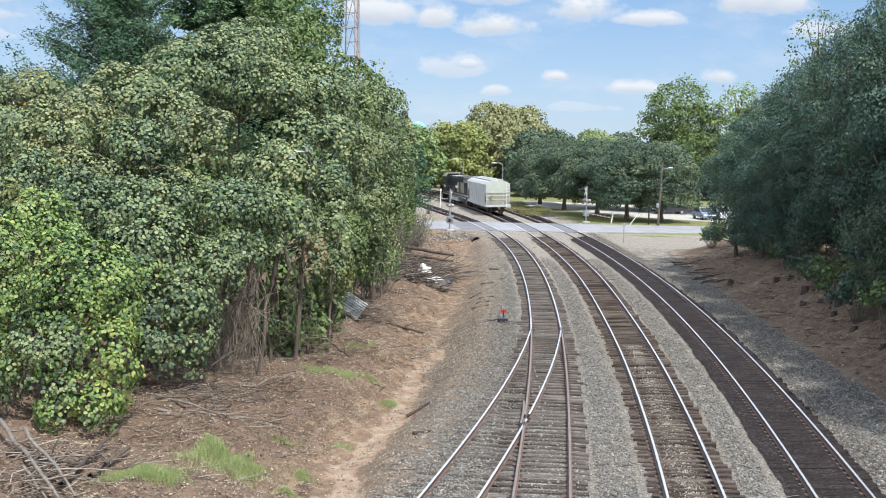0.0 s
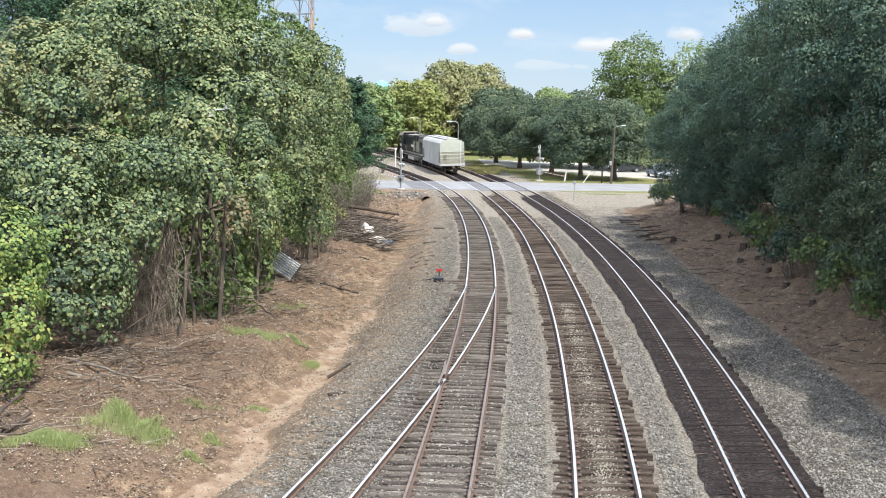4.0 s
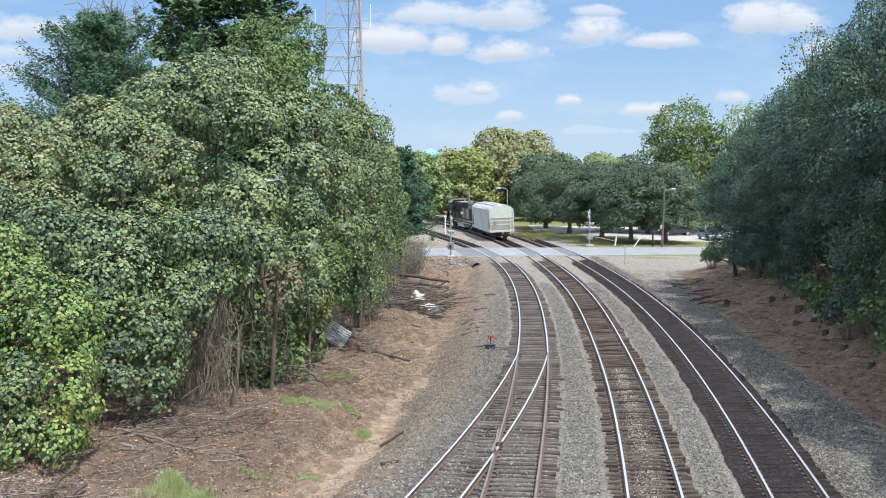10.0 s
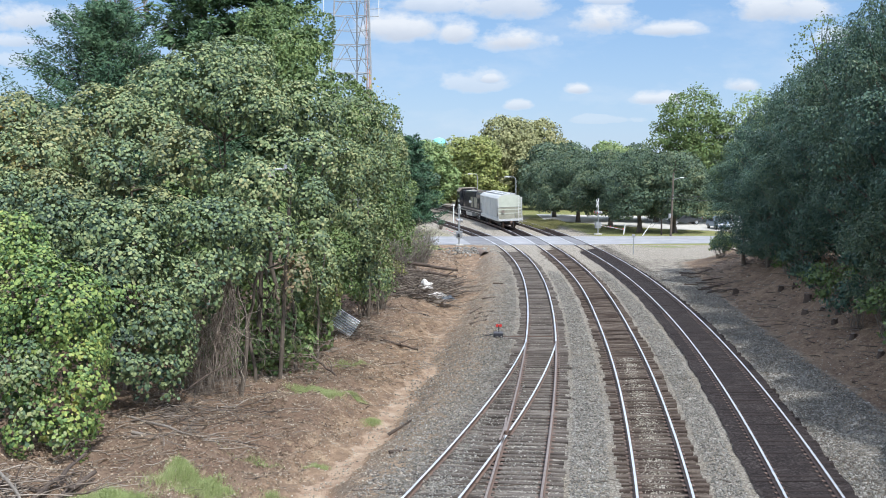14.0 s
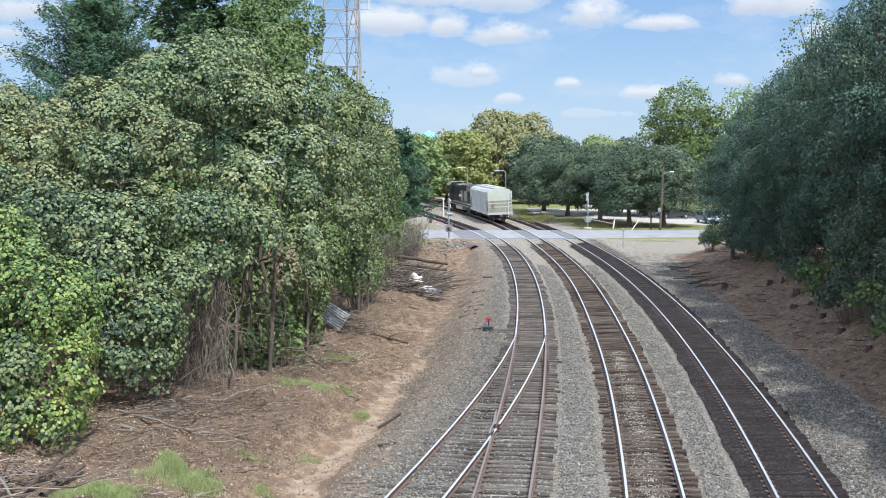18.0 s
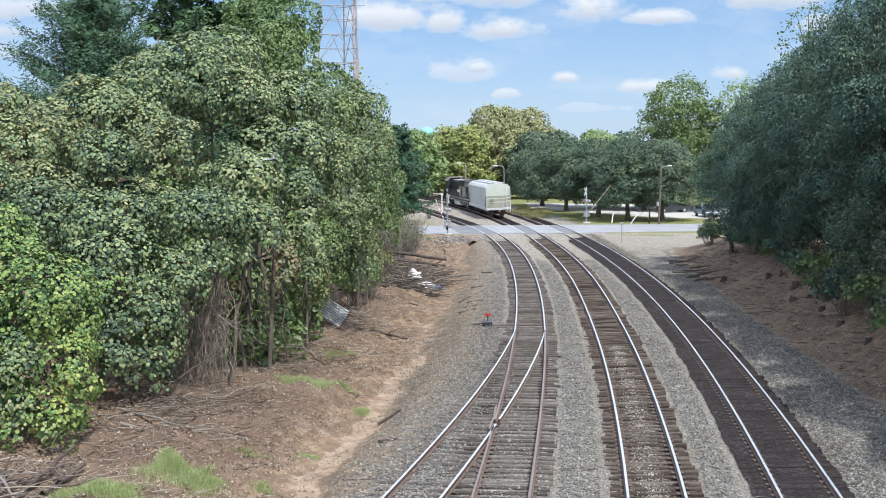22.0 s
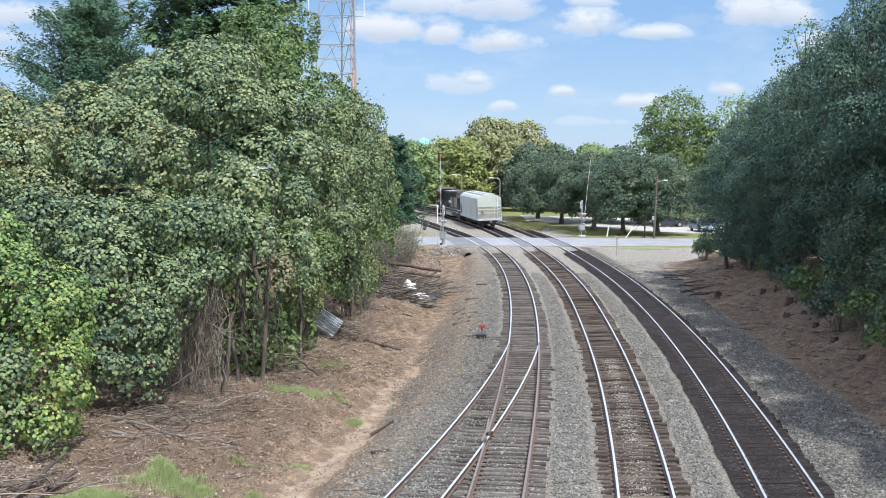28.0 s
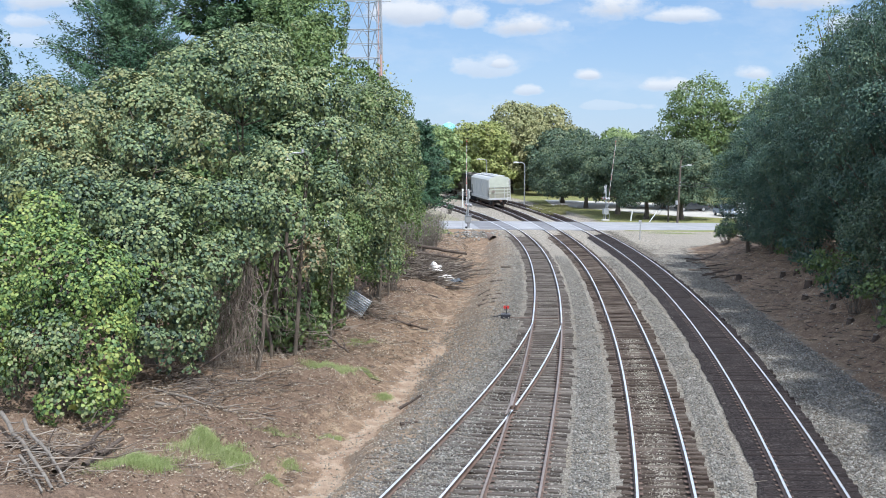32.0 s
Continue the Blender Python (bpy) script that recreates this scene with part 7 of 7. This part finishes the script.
def tin_sheet():
    """A sheet of corrugated iron leaning in the scrub."""
    n, rows = 41, 5
    V, F = [], []
    for side in (0.0, -0.012):
        for j in range(rows):
            for i in range(n):
                u, v = 1.0 * i / (n - 1) - 0.5, 1.3 * j / (rows - 1)
                V.append((u, v, 0.06 * math.cos(i * 2 * math.pi / 5) + side + 0.1 * math.sin(v * 0.9)))
    for s in range(2):
        for j in range(rows - 1):
            for i in range(n - 1):
                a = s * n * rows + j * n + i
                F.append((a, a + 1, a + n + 1, a + n) if s == 0 else (a, a + n, a + n + 1, a + 1))
    # dark valley faces put the shade of the corrugation into the colour
    ob = tagged(link("corrugated_sheet", mesh_from("corrugated_sheet", V, F, [ZINC, PIPE_AND_RIB_SHADE], [1 if (k % (n - 1)) % 5 == 2 else 0 for k in range(len(F))])), "bright sheet of corrugated iron lying in scrub", "metal sheet")
    u = Vector((0.5, 0.25, 0.72)).normalized()
    v = Vector((0.86, -0.3, -0.42))
    v = (v - u * v.dot(u)).normalized()
    ob.matrix_basis = Matrix.Translation((-6.15, 58.6, 1.18)) @ Matrix((u, v, u.cross(v))).transposed().to_4x4()
    return ob


tin_sheet()


def crumpled(name, x, y, size, mat, label, seed, flat=0.5):
    """A crumpled bag or sheet."""
    rng = np.random.default_rng(seed)
    bm = bmesh.new()
    bmesh.ops.create_icosphere(bm, subdivisions=3, radius=1.0)
    ph = rng.uniform(0, 6, 6)
    for v in bm.verts:
        c = v.co
        w = 1 + 0.28 * math.sin(4 * c.x + ph[0]) * math.sin(5 * c.y + ph[1]) + 0.2 * math.sin(9 * c.z + ph[2] + 4 * c.x)
        v.co = Vector((c.x * w * size, c.y * w * size * 0.7, max(-0.1, c.z * w * size * flat)))
    ob = tagged(part(name, bm, mat, None), label, "bag")
    ob.matrix_basis = pose(x, y, ground_top(x, y) + 0.55, 0, 0, seed * 40)
    return ob


crumpled("plastic_bag", -2.0, 79.6, 0.55, PALE_CLOTH, "crumpled dirty white plastic on a brush pile", 3, 0.8)
crumpled("plastic_bag", -1.2, 78.8, 0.55, PALE_CLOTH, "crumpled dirty white plastic on a brush pile", 5, 0.5)
crumpled("tarp_heap", -0.4, 78.4, 0.5, CAR_DARK, "dark crumpled tarp beside white plastic", 6, 0.45)


# ---- stuff too small to pick apart ----
def stuff(name, me, label, category, mat=None):
    return tagged(link(name, me), label, category, kind="stuff")


def sticks(name, seed, n, region, mat, lengths, radius, label, lift=0.04, pile=None):
    """Loose sticks on the ground; region gives (x, y) from two random numbers."""
    rng = np.random.default_rng(seed)
    paths = []
    for k in range(n):
        x, y = region(rng)
        z = ground_top(x, y) + lift + (pile(x, y) * rng.random() if pile else 0)
        a, L = rng.uniform(0, 6.28), rng.uniform(*lengths)
        rise = rng.normal(0, 0.12) * L * (1.3 if pile else 0.6)
        paths.append(bent(rng, (x, y, z), (x + L * math.cos(a), y + L * math.sin(a), z + abs(rise)), radius * rng.uniform(0.5, 1.3), radius * 0.35, 3, 0.15))
    V, F = tubes(paths, 4)
    return stuff(name, mesh_np(name, V, F, mat), label, "sticks")


def left_strip(lo, hi, y0, y1):
    def pick(rng):
        y = rng.uniform(y0, y1)
        return float(ditch_x(y)) - rng.uniform(lo, hi), y
    return pick


def right_bank(lo, hi):
    def pick(rng):
        y = rng.uniform(38, 100)
        return float(bank_foot(y)) + rng.uniform(lo, hi), y
    return pick


sticks("dead_sticks", 11, 900, left_strip(0.8, 9.0, 28, 66), BRUSH_STICK, (0.12, 0.6), 0.016, "short dark sticks strewn over the bank", 0.02)
sticks("dead_sticks", 1, 420, left_strip(3.0, 9.0, 29, 50), BARE_STICK, (0.3, 1.5), 0.018, "dead sticks strewn over leaf litter")
sticks("dead_sticks", 2, 300, left_strip(1.5, 5.5, 50, 76), BARE_STICK, (0.3, 1.3), 0.018, "dead sticks strewn over the clay bank")
sticks("dead_sticks", 10, 150, lambda r: (r.normal(-9.0, 1.3), r.normal(39.6, 1.6)), BRUSH_STICK, (0.4, 1.9), 0.02, "broken sticks heaped below the vines", 0.05, lambda x, y: 0.3)
sticks("brush_pile", 3, 1500, left_strip(1.1, 6.2, 76, 89), BRUSH_STICK, (0.5, 2.2), 0.03, "tangled pile of cut brush", 0.05, lambda x, y: 0.65)
sticks("brush_pile", 4, 70, lambda r: (r.normal(-11.9, 0.9), r.normal(30.2, 1.1)), BARE_STICK, (0.5, 2.0), 0.025, "tangled pile of dead sticks", 0.05, lambda x, y: 0.45)
sticks("brush_pile", 8, 160, lambda r: (r.normal(-4.6, 0.8), r.normal(60.5, 1.2)), BARE_STICK, (0.4, 1.4), 0.016, "tangled dead brush round a metal sheet", 0.05, lambda x, y: 0.6)
sticks("bank_debris", 5, 900, right_bank(0.3, 5.5), BRUSH_STICK, (0.2, 1.1), 0.024, "dead sticks strewn over the shaded bank")
sticks("ballast_sticks", 6, 700, lambda r: (r.uniform(0, 17), r.uniform(27, 112)), BRUSH_STICK, (0.12, 0.6), 0.016, "small twigs on the ballast")
sticks("undergrowth_stems", 7, 150, lambda r: (r.uniform(-9.5, -5.2), r.uniform(47.5, 56)), BARE_STICK, (0.4, 1.6), 0.014, "dead stems under the vines", 0.2, lambda x, y: 1.2)


def litter(name, seed, n, region, mat, size, label):
    rng = np.random.default_rng(seed)
    P = np.array([region(rng) for k in range(n)])
    Z = np.array([ground_top(x, y) + 0.03 + rng.random() * 0.05 for x, y in P])
    N = rng.normal(0, 0.35, (n, 3)) + np.array([0, 0, 1.0])
    V, F = leaf_arrays(rng, np.column_stack([P, Z]), N, size * rng.uniform(0.5, 1.4, n), wide=0.7, round_leaf=False)
    return stuff(name, mesh_np(name, V, F, mat), label, "leaf litter")


sticks("dead_sticks", 9, 260, left_strip(0.8, 5.5, 89, 117), BARE_STICK, (0.3, 1.4), 0.022, "dead sticks strewn over the clay bank")

litter("leaf_litter", 14, 3500, left_strip(0.8, 6.0, 88, 117), DRY_LEAF, 0.16, "fallen dry leaves on the clay")
litter("leaf_litter", 11, 24000, left_strip(1.0, 9.5, 28, 54), DRY_LEAF, 0.075, "fallen dry leaves on the ground")
litter("leaf_litter", 12, 9000, left_strip(0.8, 6.5, 50, 92), DRY_LEAF, 0.1, "fallen dry leaves on the bank")
litter("leaf_litter", 13, 3500, right_bank(-0.8, 5.5), DRY_LEAF, 0.08, "fallen dry leaves on the shaded bank")


def grass_patch(seed, x, y, rx, ry, n, h, mat=None, wide=0.0042, label="soft green grass tuft on bare clay"):
    """A tuft of blades."""
    rng = np.random.default_rng(seed)
    # a dense heart, thinning out over ragged edges
    X, Y = rng.normal(0, 0.46, n), rng.normal(0, 0.46, n)
    side = rng.random(n) < 0.35
    X, Y = np.where(side, X * 0.6 + 0.55, X), np.where(side, Y * 0.7 - 0.3, Y)
    q = np.minimum(1.6, np.hypot(X, Y))
    X, Y = x + rx * X, y + ry * Y
    V, F = [], []
    for k in range(n):
        z = ground_top(X[k], Y[k])
        t, hh = rng.uniform(0, 6.28), h * rng.uniform(0.45, 1.15) * max(0.3, 0.85 - 0.35 * q[k])
        dx, dy = wide * math.cos(t), wide * math.sin(t)
        lx, ly = rng.normal(0, 0.35) * hh, rng.normal(0, 0.35) * hh
        i = len(V)
        V += [(X[k] - dx, Y[k] - dy, z), (X[k] + dx, Y[k] + dy, z), (X[k] + dx * 0.7 + lx * 0.4, Y[k] + dy * 0.7 + ly * 0.4, z + hh * 0.65), (X[k] - dx * 0.7 + lx * 0.4, Y[k] - dy * 0.7 + ly * 0.4, z + hh * 0.65), (X[k] + lx, Y[k] + ly, z + hh)]
        F += [(i, i + 1, i + 2, i + 3), (i + 3, i + 2, i + 4, i + 4)]
    F = [f if f[2] != f[3] else f[:3] for f in F]
    return stuff("grass_tuft", mesh_from("grass_tuft", V, F, mat or GRASS), label, "grass")


for k, (x, y, rx, ry, n, h) in enumerate([(-7.8, 33.2, 1.2, 1.0, 2600, 0.42), (-5.6, 45.4, 1.0, 0.8, 1900, 0.4), (-9.5, 30.6, 1.2, 0.8, 2200, 0.45), (-4.1, 46.4, 0.5, 0.5, 400, 0.25), (-3.2, 43.4, 0.4, 0.4, 300, 0.22), (-4.6, 37.2, 0.5, 0.4, 300, 0.22), (-5.4, 33.4, 0.4, 0.35, 260, 0.22), (-5.6, 31.2, 0.4, 0.35, 260, 0.22), (-6.5, 36.5, 0.9, 0.4, 260, 0.18), (-5.0, 52.5, 1.0, 0.5, 380, 0.2), (-2.6, 118.4, 1.6, 1.2, 1500, 0.2), (21.5, 120.2, 3.0, 0.8, 900, 0.15)]):
    grass_patch(500 + k, x, y, rx, ry, int(n * 3.6), h)


for k, (x, y, rx, ry) in enumerate([(12.3, 158.0, 1.4, 5.0), (11.4, 167.0, 1.6, 6.0), (13.6, 164.0, 1.6, 5.0)]):
    grass_patch(530 + k, x, y, rx, ry, 3600, 0.85, DRY_WEED, 0.02, "tall yellowing weeds along the tracks")


def stones(name, seed, n, region, size, label, mat=None, lift=0.02):
    """Loose ballast stones, joined."""
    rng = np.random.default_rng(seed)
    P = np.array([region(rng) for k in range(n)])
    Z = np.array([ground_top(x, y) for x, y in P]) + lift
    S = size * rng.uniform(0.6, 1.6, n)
    base = np.array([(1, 0, 0), (-1, 0, 0), (0, 1, 0), (0, -1, 0), (0, 0, 1), (0, 0, -1)], float)
    J = base[None] * rng.uniform(0.6, 1.2, (n, 6, 1)) + rng.normal(0, 0.22, (n, 6, 3))
    V = np.column_stack([P, Z])[:, None] + J * S[:, None, None] * np.array([1, 1, 0.75])
    tri = np.array([(0, 2, 4), (2, 1, 4), (1, 3, 4), (3, 0, 4), (2, 0, 5), (1, 2, 5), (3, 1, 5), (0, 3, 5)])
    F = (np.arange(n)[:, None, None] * 6 + tri[None]).reshape(-1, 3)
    return stuff(name, mesh_np(name, V.reshape(-1, 3), F, mat or STONE), label, "gravel")


def ballast_near(rng):
    y = 26 + 70 * rng.random() ** 1.6
    while True:
        x = rng.uniform(float(bed_left(y)) - 0.5, float(bank_foot(y)) + 0.3)
        if rng.random() > (x - float(bed_left(y)) + 0.5) / 3.2 or rng.random() > (104 - y) / 40:
            continue
        if min(abs(x - outer_x(y) + 0.2), abs(x - main_x(y)), abs(x - side_x(y))) > 1.5 or rng.random() < 0.03:
            return x, y


stones("loose_ballast", 21, 60000, ballast_near, 0.034, "loose grey ballast stones between the tracks")
def spilled_grit(rng):
    y = 24 + 30 * rng.random() ** 1.5
    patch = 0.5 + 0.9 * noise.noise((float(y) * 0.5, 1.7, 3.0))
    return main_x(y) + 0.03 + rng.normal(0, 0.2 + 0.06 * patch), y + 0.1 * rng.normal()


PALE_GRIT = material("pale_grit", [(0.16, 0.14, 0.11), (0.3, 0.27, 0.22), (0.46, 0.43, 0.37), (0.6, 0.57, 0.5)], rough=0.95, spec=0.15, scale=3, fine=40, bump=0, island=True)
TAN_STONE = material("tan_stone", [(0.12, 0.1, 0.078), (0.25, 0.215, 0.17), (0.37, 0.325, 0.26), (0.5, 0.45, 0.37)], rough=0.95, spec=0.15, scale=3, fine=40, bump=0, island=True)
stones("spilled_grit", 24, 6500, spilled_grit, 0.018, "pale grit spilled between the rails", PALE_GRIT, 0.1)
stones("loose_ballast", 25, 5000, lambda r: (side_x(30.0) + r.uniform(-3.5, 1.4), r.uniform(25, 62)), 0.028, "loose ballast stones lying on the ties", None, 0.1)
stones("pale_stones", 22, 5500, left_strip(0.3, 8.5, 28, 66), 0.022, "scattered pale stones on clay", PALE_GRIT)
stones("pale_stones", 26, 420, right_bank(-0.6, 5.0), 0.04, "pale stones and scraps on the shaded bank", PALE_GRIT)
stones("loose_ballast", 27, 9000, left_strip(-3.2, 0.4, 28, 108), 0.032, "loose stones strewn down to the ditch", TAN_STONE, 0.015)
stones("pale_stones", 23, 260, lambda r: (1.0 + r.normal(0, 1.3), 117.5 + r.normal(0, 1.3)), 0.14, "broken stones round a culvert")


# ---- bare stems and hanging dead vines under the leaves ----
def hanging_vines(seed, x0, x1, y, z0, z1, n, label):
    rng = np.random.default_rng(seed)
    paths = []
    for k in range(n):
        x = rng.uniform(x0, x1)
        yy = y + rng.normal(0, 0.35)
        top = (x, yy, z1 + rng.uniform(-0.6, 0.4))
        g = ground_top(x, yy)
        low = (x + rng.normal(0, 0.35), yy - rng.uniform(-0.2, 0.5), max(g, z0 + rng.uniform(-0.3, 1.6)))
        paths.append(bent(rng, top, low, 0.012, 0.006, 7, 0.26))
        if k % 3 == 0:
            c = np.array(top) * 0.5 + np.array(low) * 0.5
            paths.append(bent(rng, c, c + rng.normal(0, 0.9, 3) * np.array([1, 0.5, 0.8]), 0.011, 0.005, 6, 0.18))
    V, F = tubes(paths, 4)
    return stuff("hanging_vines", mesh_np("hanging_vines", V, F, BARE_STICK), label, "vines")


hanging_vines(31, -10.0, -8.3, 43.4, 0.0, 4.9, 170, "curtain of bare dead vines hanging from foliage")
hanging_vines(32, -8.1, -5.4, 46.8, 0.0, 4.6, 14, "thin bare vines hanging among trunks")
hanging_vines(33, -7.4, -6.2, 55.0, 0.0, 4.2, 12, "thin bare vines hanging among trunks")
hanging_vines(34, -5.4, -3.6, 66.0, 0.0, 4.0, 14, "thin bare vines hanging at the thicket edge")
for k, (x, y, h, r) in enumerate([(-8.4, 44.6, 5.0, 0.085), (-8.2, 46.9, 5.5, 0.07), (-9.0, 48.5, 6.0, 0.11), (-7.0, 50.5, 6.0, 0.08), (-6.4, 51.6, 6.0, 0.06), (-7.9, 51.5, 7.0, 0.12), (-7.4, 57.0, 6.0, 0.07), (-10.0, 46.8, 5.0, 0.08), (-4.9, 66.0, 5.0, 0.07)]):
    rng = np.random.default_rng(800 + k)
    ob = tagged(new("bare_trunk"), "slim bare trunk under a canopy of vines", "trunk", "bare trunks")
    V, F = tubes([bent(rng, (0, 0, -0.2), (rng.normal(0, 0.9), rng.normal(0, 0.4), h), r * 1.2, r * 0.6, 7, 0.08)], 7)
    link("stem", mesh_np("stem", V, F, BARK), ob)
    ob.matrix_basis = pose(x, y, ground_top(x, y))



# ---- what moves: train and gates ----
TRAIN = [(0, 0.0), (25, 0.0), (26, 0.3), (26.5, 0.8), (27, 1.6), (28, 3.8), (29, 6.7), (30, 9.8), (31, 13.1), (32, 16.5)]
GATE_NEAR = [(0, 0), (20.9, 0), (21.4, 7), (21.8, 13), (22.2, 19), (22.6, 24), (23, 29), (23.8, 39), (24.4, 47), (25, 57), (25.6, 68), (26.4, 77), (28, 86), (29, 89), (32, 89)]
GATE_FAR = [(0, 0), (20.9, 0), (21.4, 13), (21.8, 20), (22.2, 27), (22.6, 34), (23, 39), (23.8, 47), (24.4, 54), (25, 60), (25.6, 67), (26.4, 72), (28, 73), (29, 71), (32, 71)]


def motions():
    walk(hopper, [(t, along_main(HOPPER_REAR, 16.4, s)) for t, s in TRAIN])
    walk(engine, [(t, along_main(HOPPER_REAR + 17.3, 21.4, s)) for t, s in TRAIN])
    for wheels, r, ys in ((hopper_wheels, 0.46, [m.matrix_basis.translation.y for m in hopper_wheels]),
                          (engine_wheels, 0.5, [m.matrix_basis.translation.y for m in engine_wheels])):
        turns = [(0, 0.0), (25, 0.0)]
        for k in range(1, 57):
            t = 25 + k / 8
            s = float(np.interp(t, [a for a, b in TRAIN], [b for a, b in TRAIN]))
            turns.append((t, -math.degrees(s / r)))
        for ob, y in zip(wheels, ys):
            walk(ob, [(t, pose(0, y, r, a, 0, 0)) for t, a in turns])
    walk(arm_near, [(t, gate_pose(a)) for t, a in GATE_NEAR])
    walk(arm_far, [(t, gate_pose(a)) for t, a in GATE_FAR])


motions()
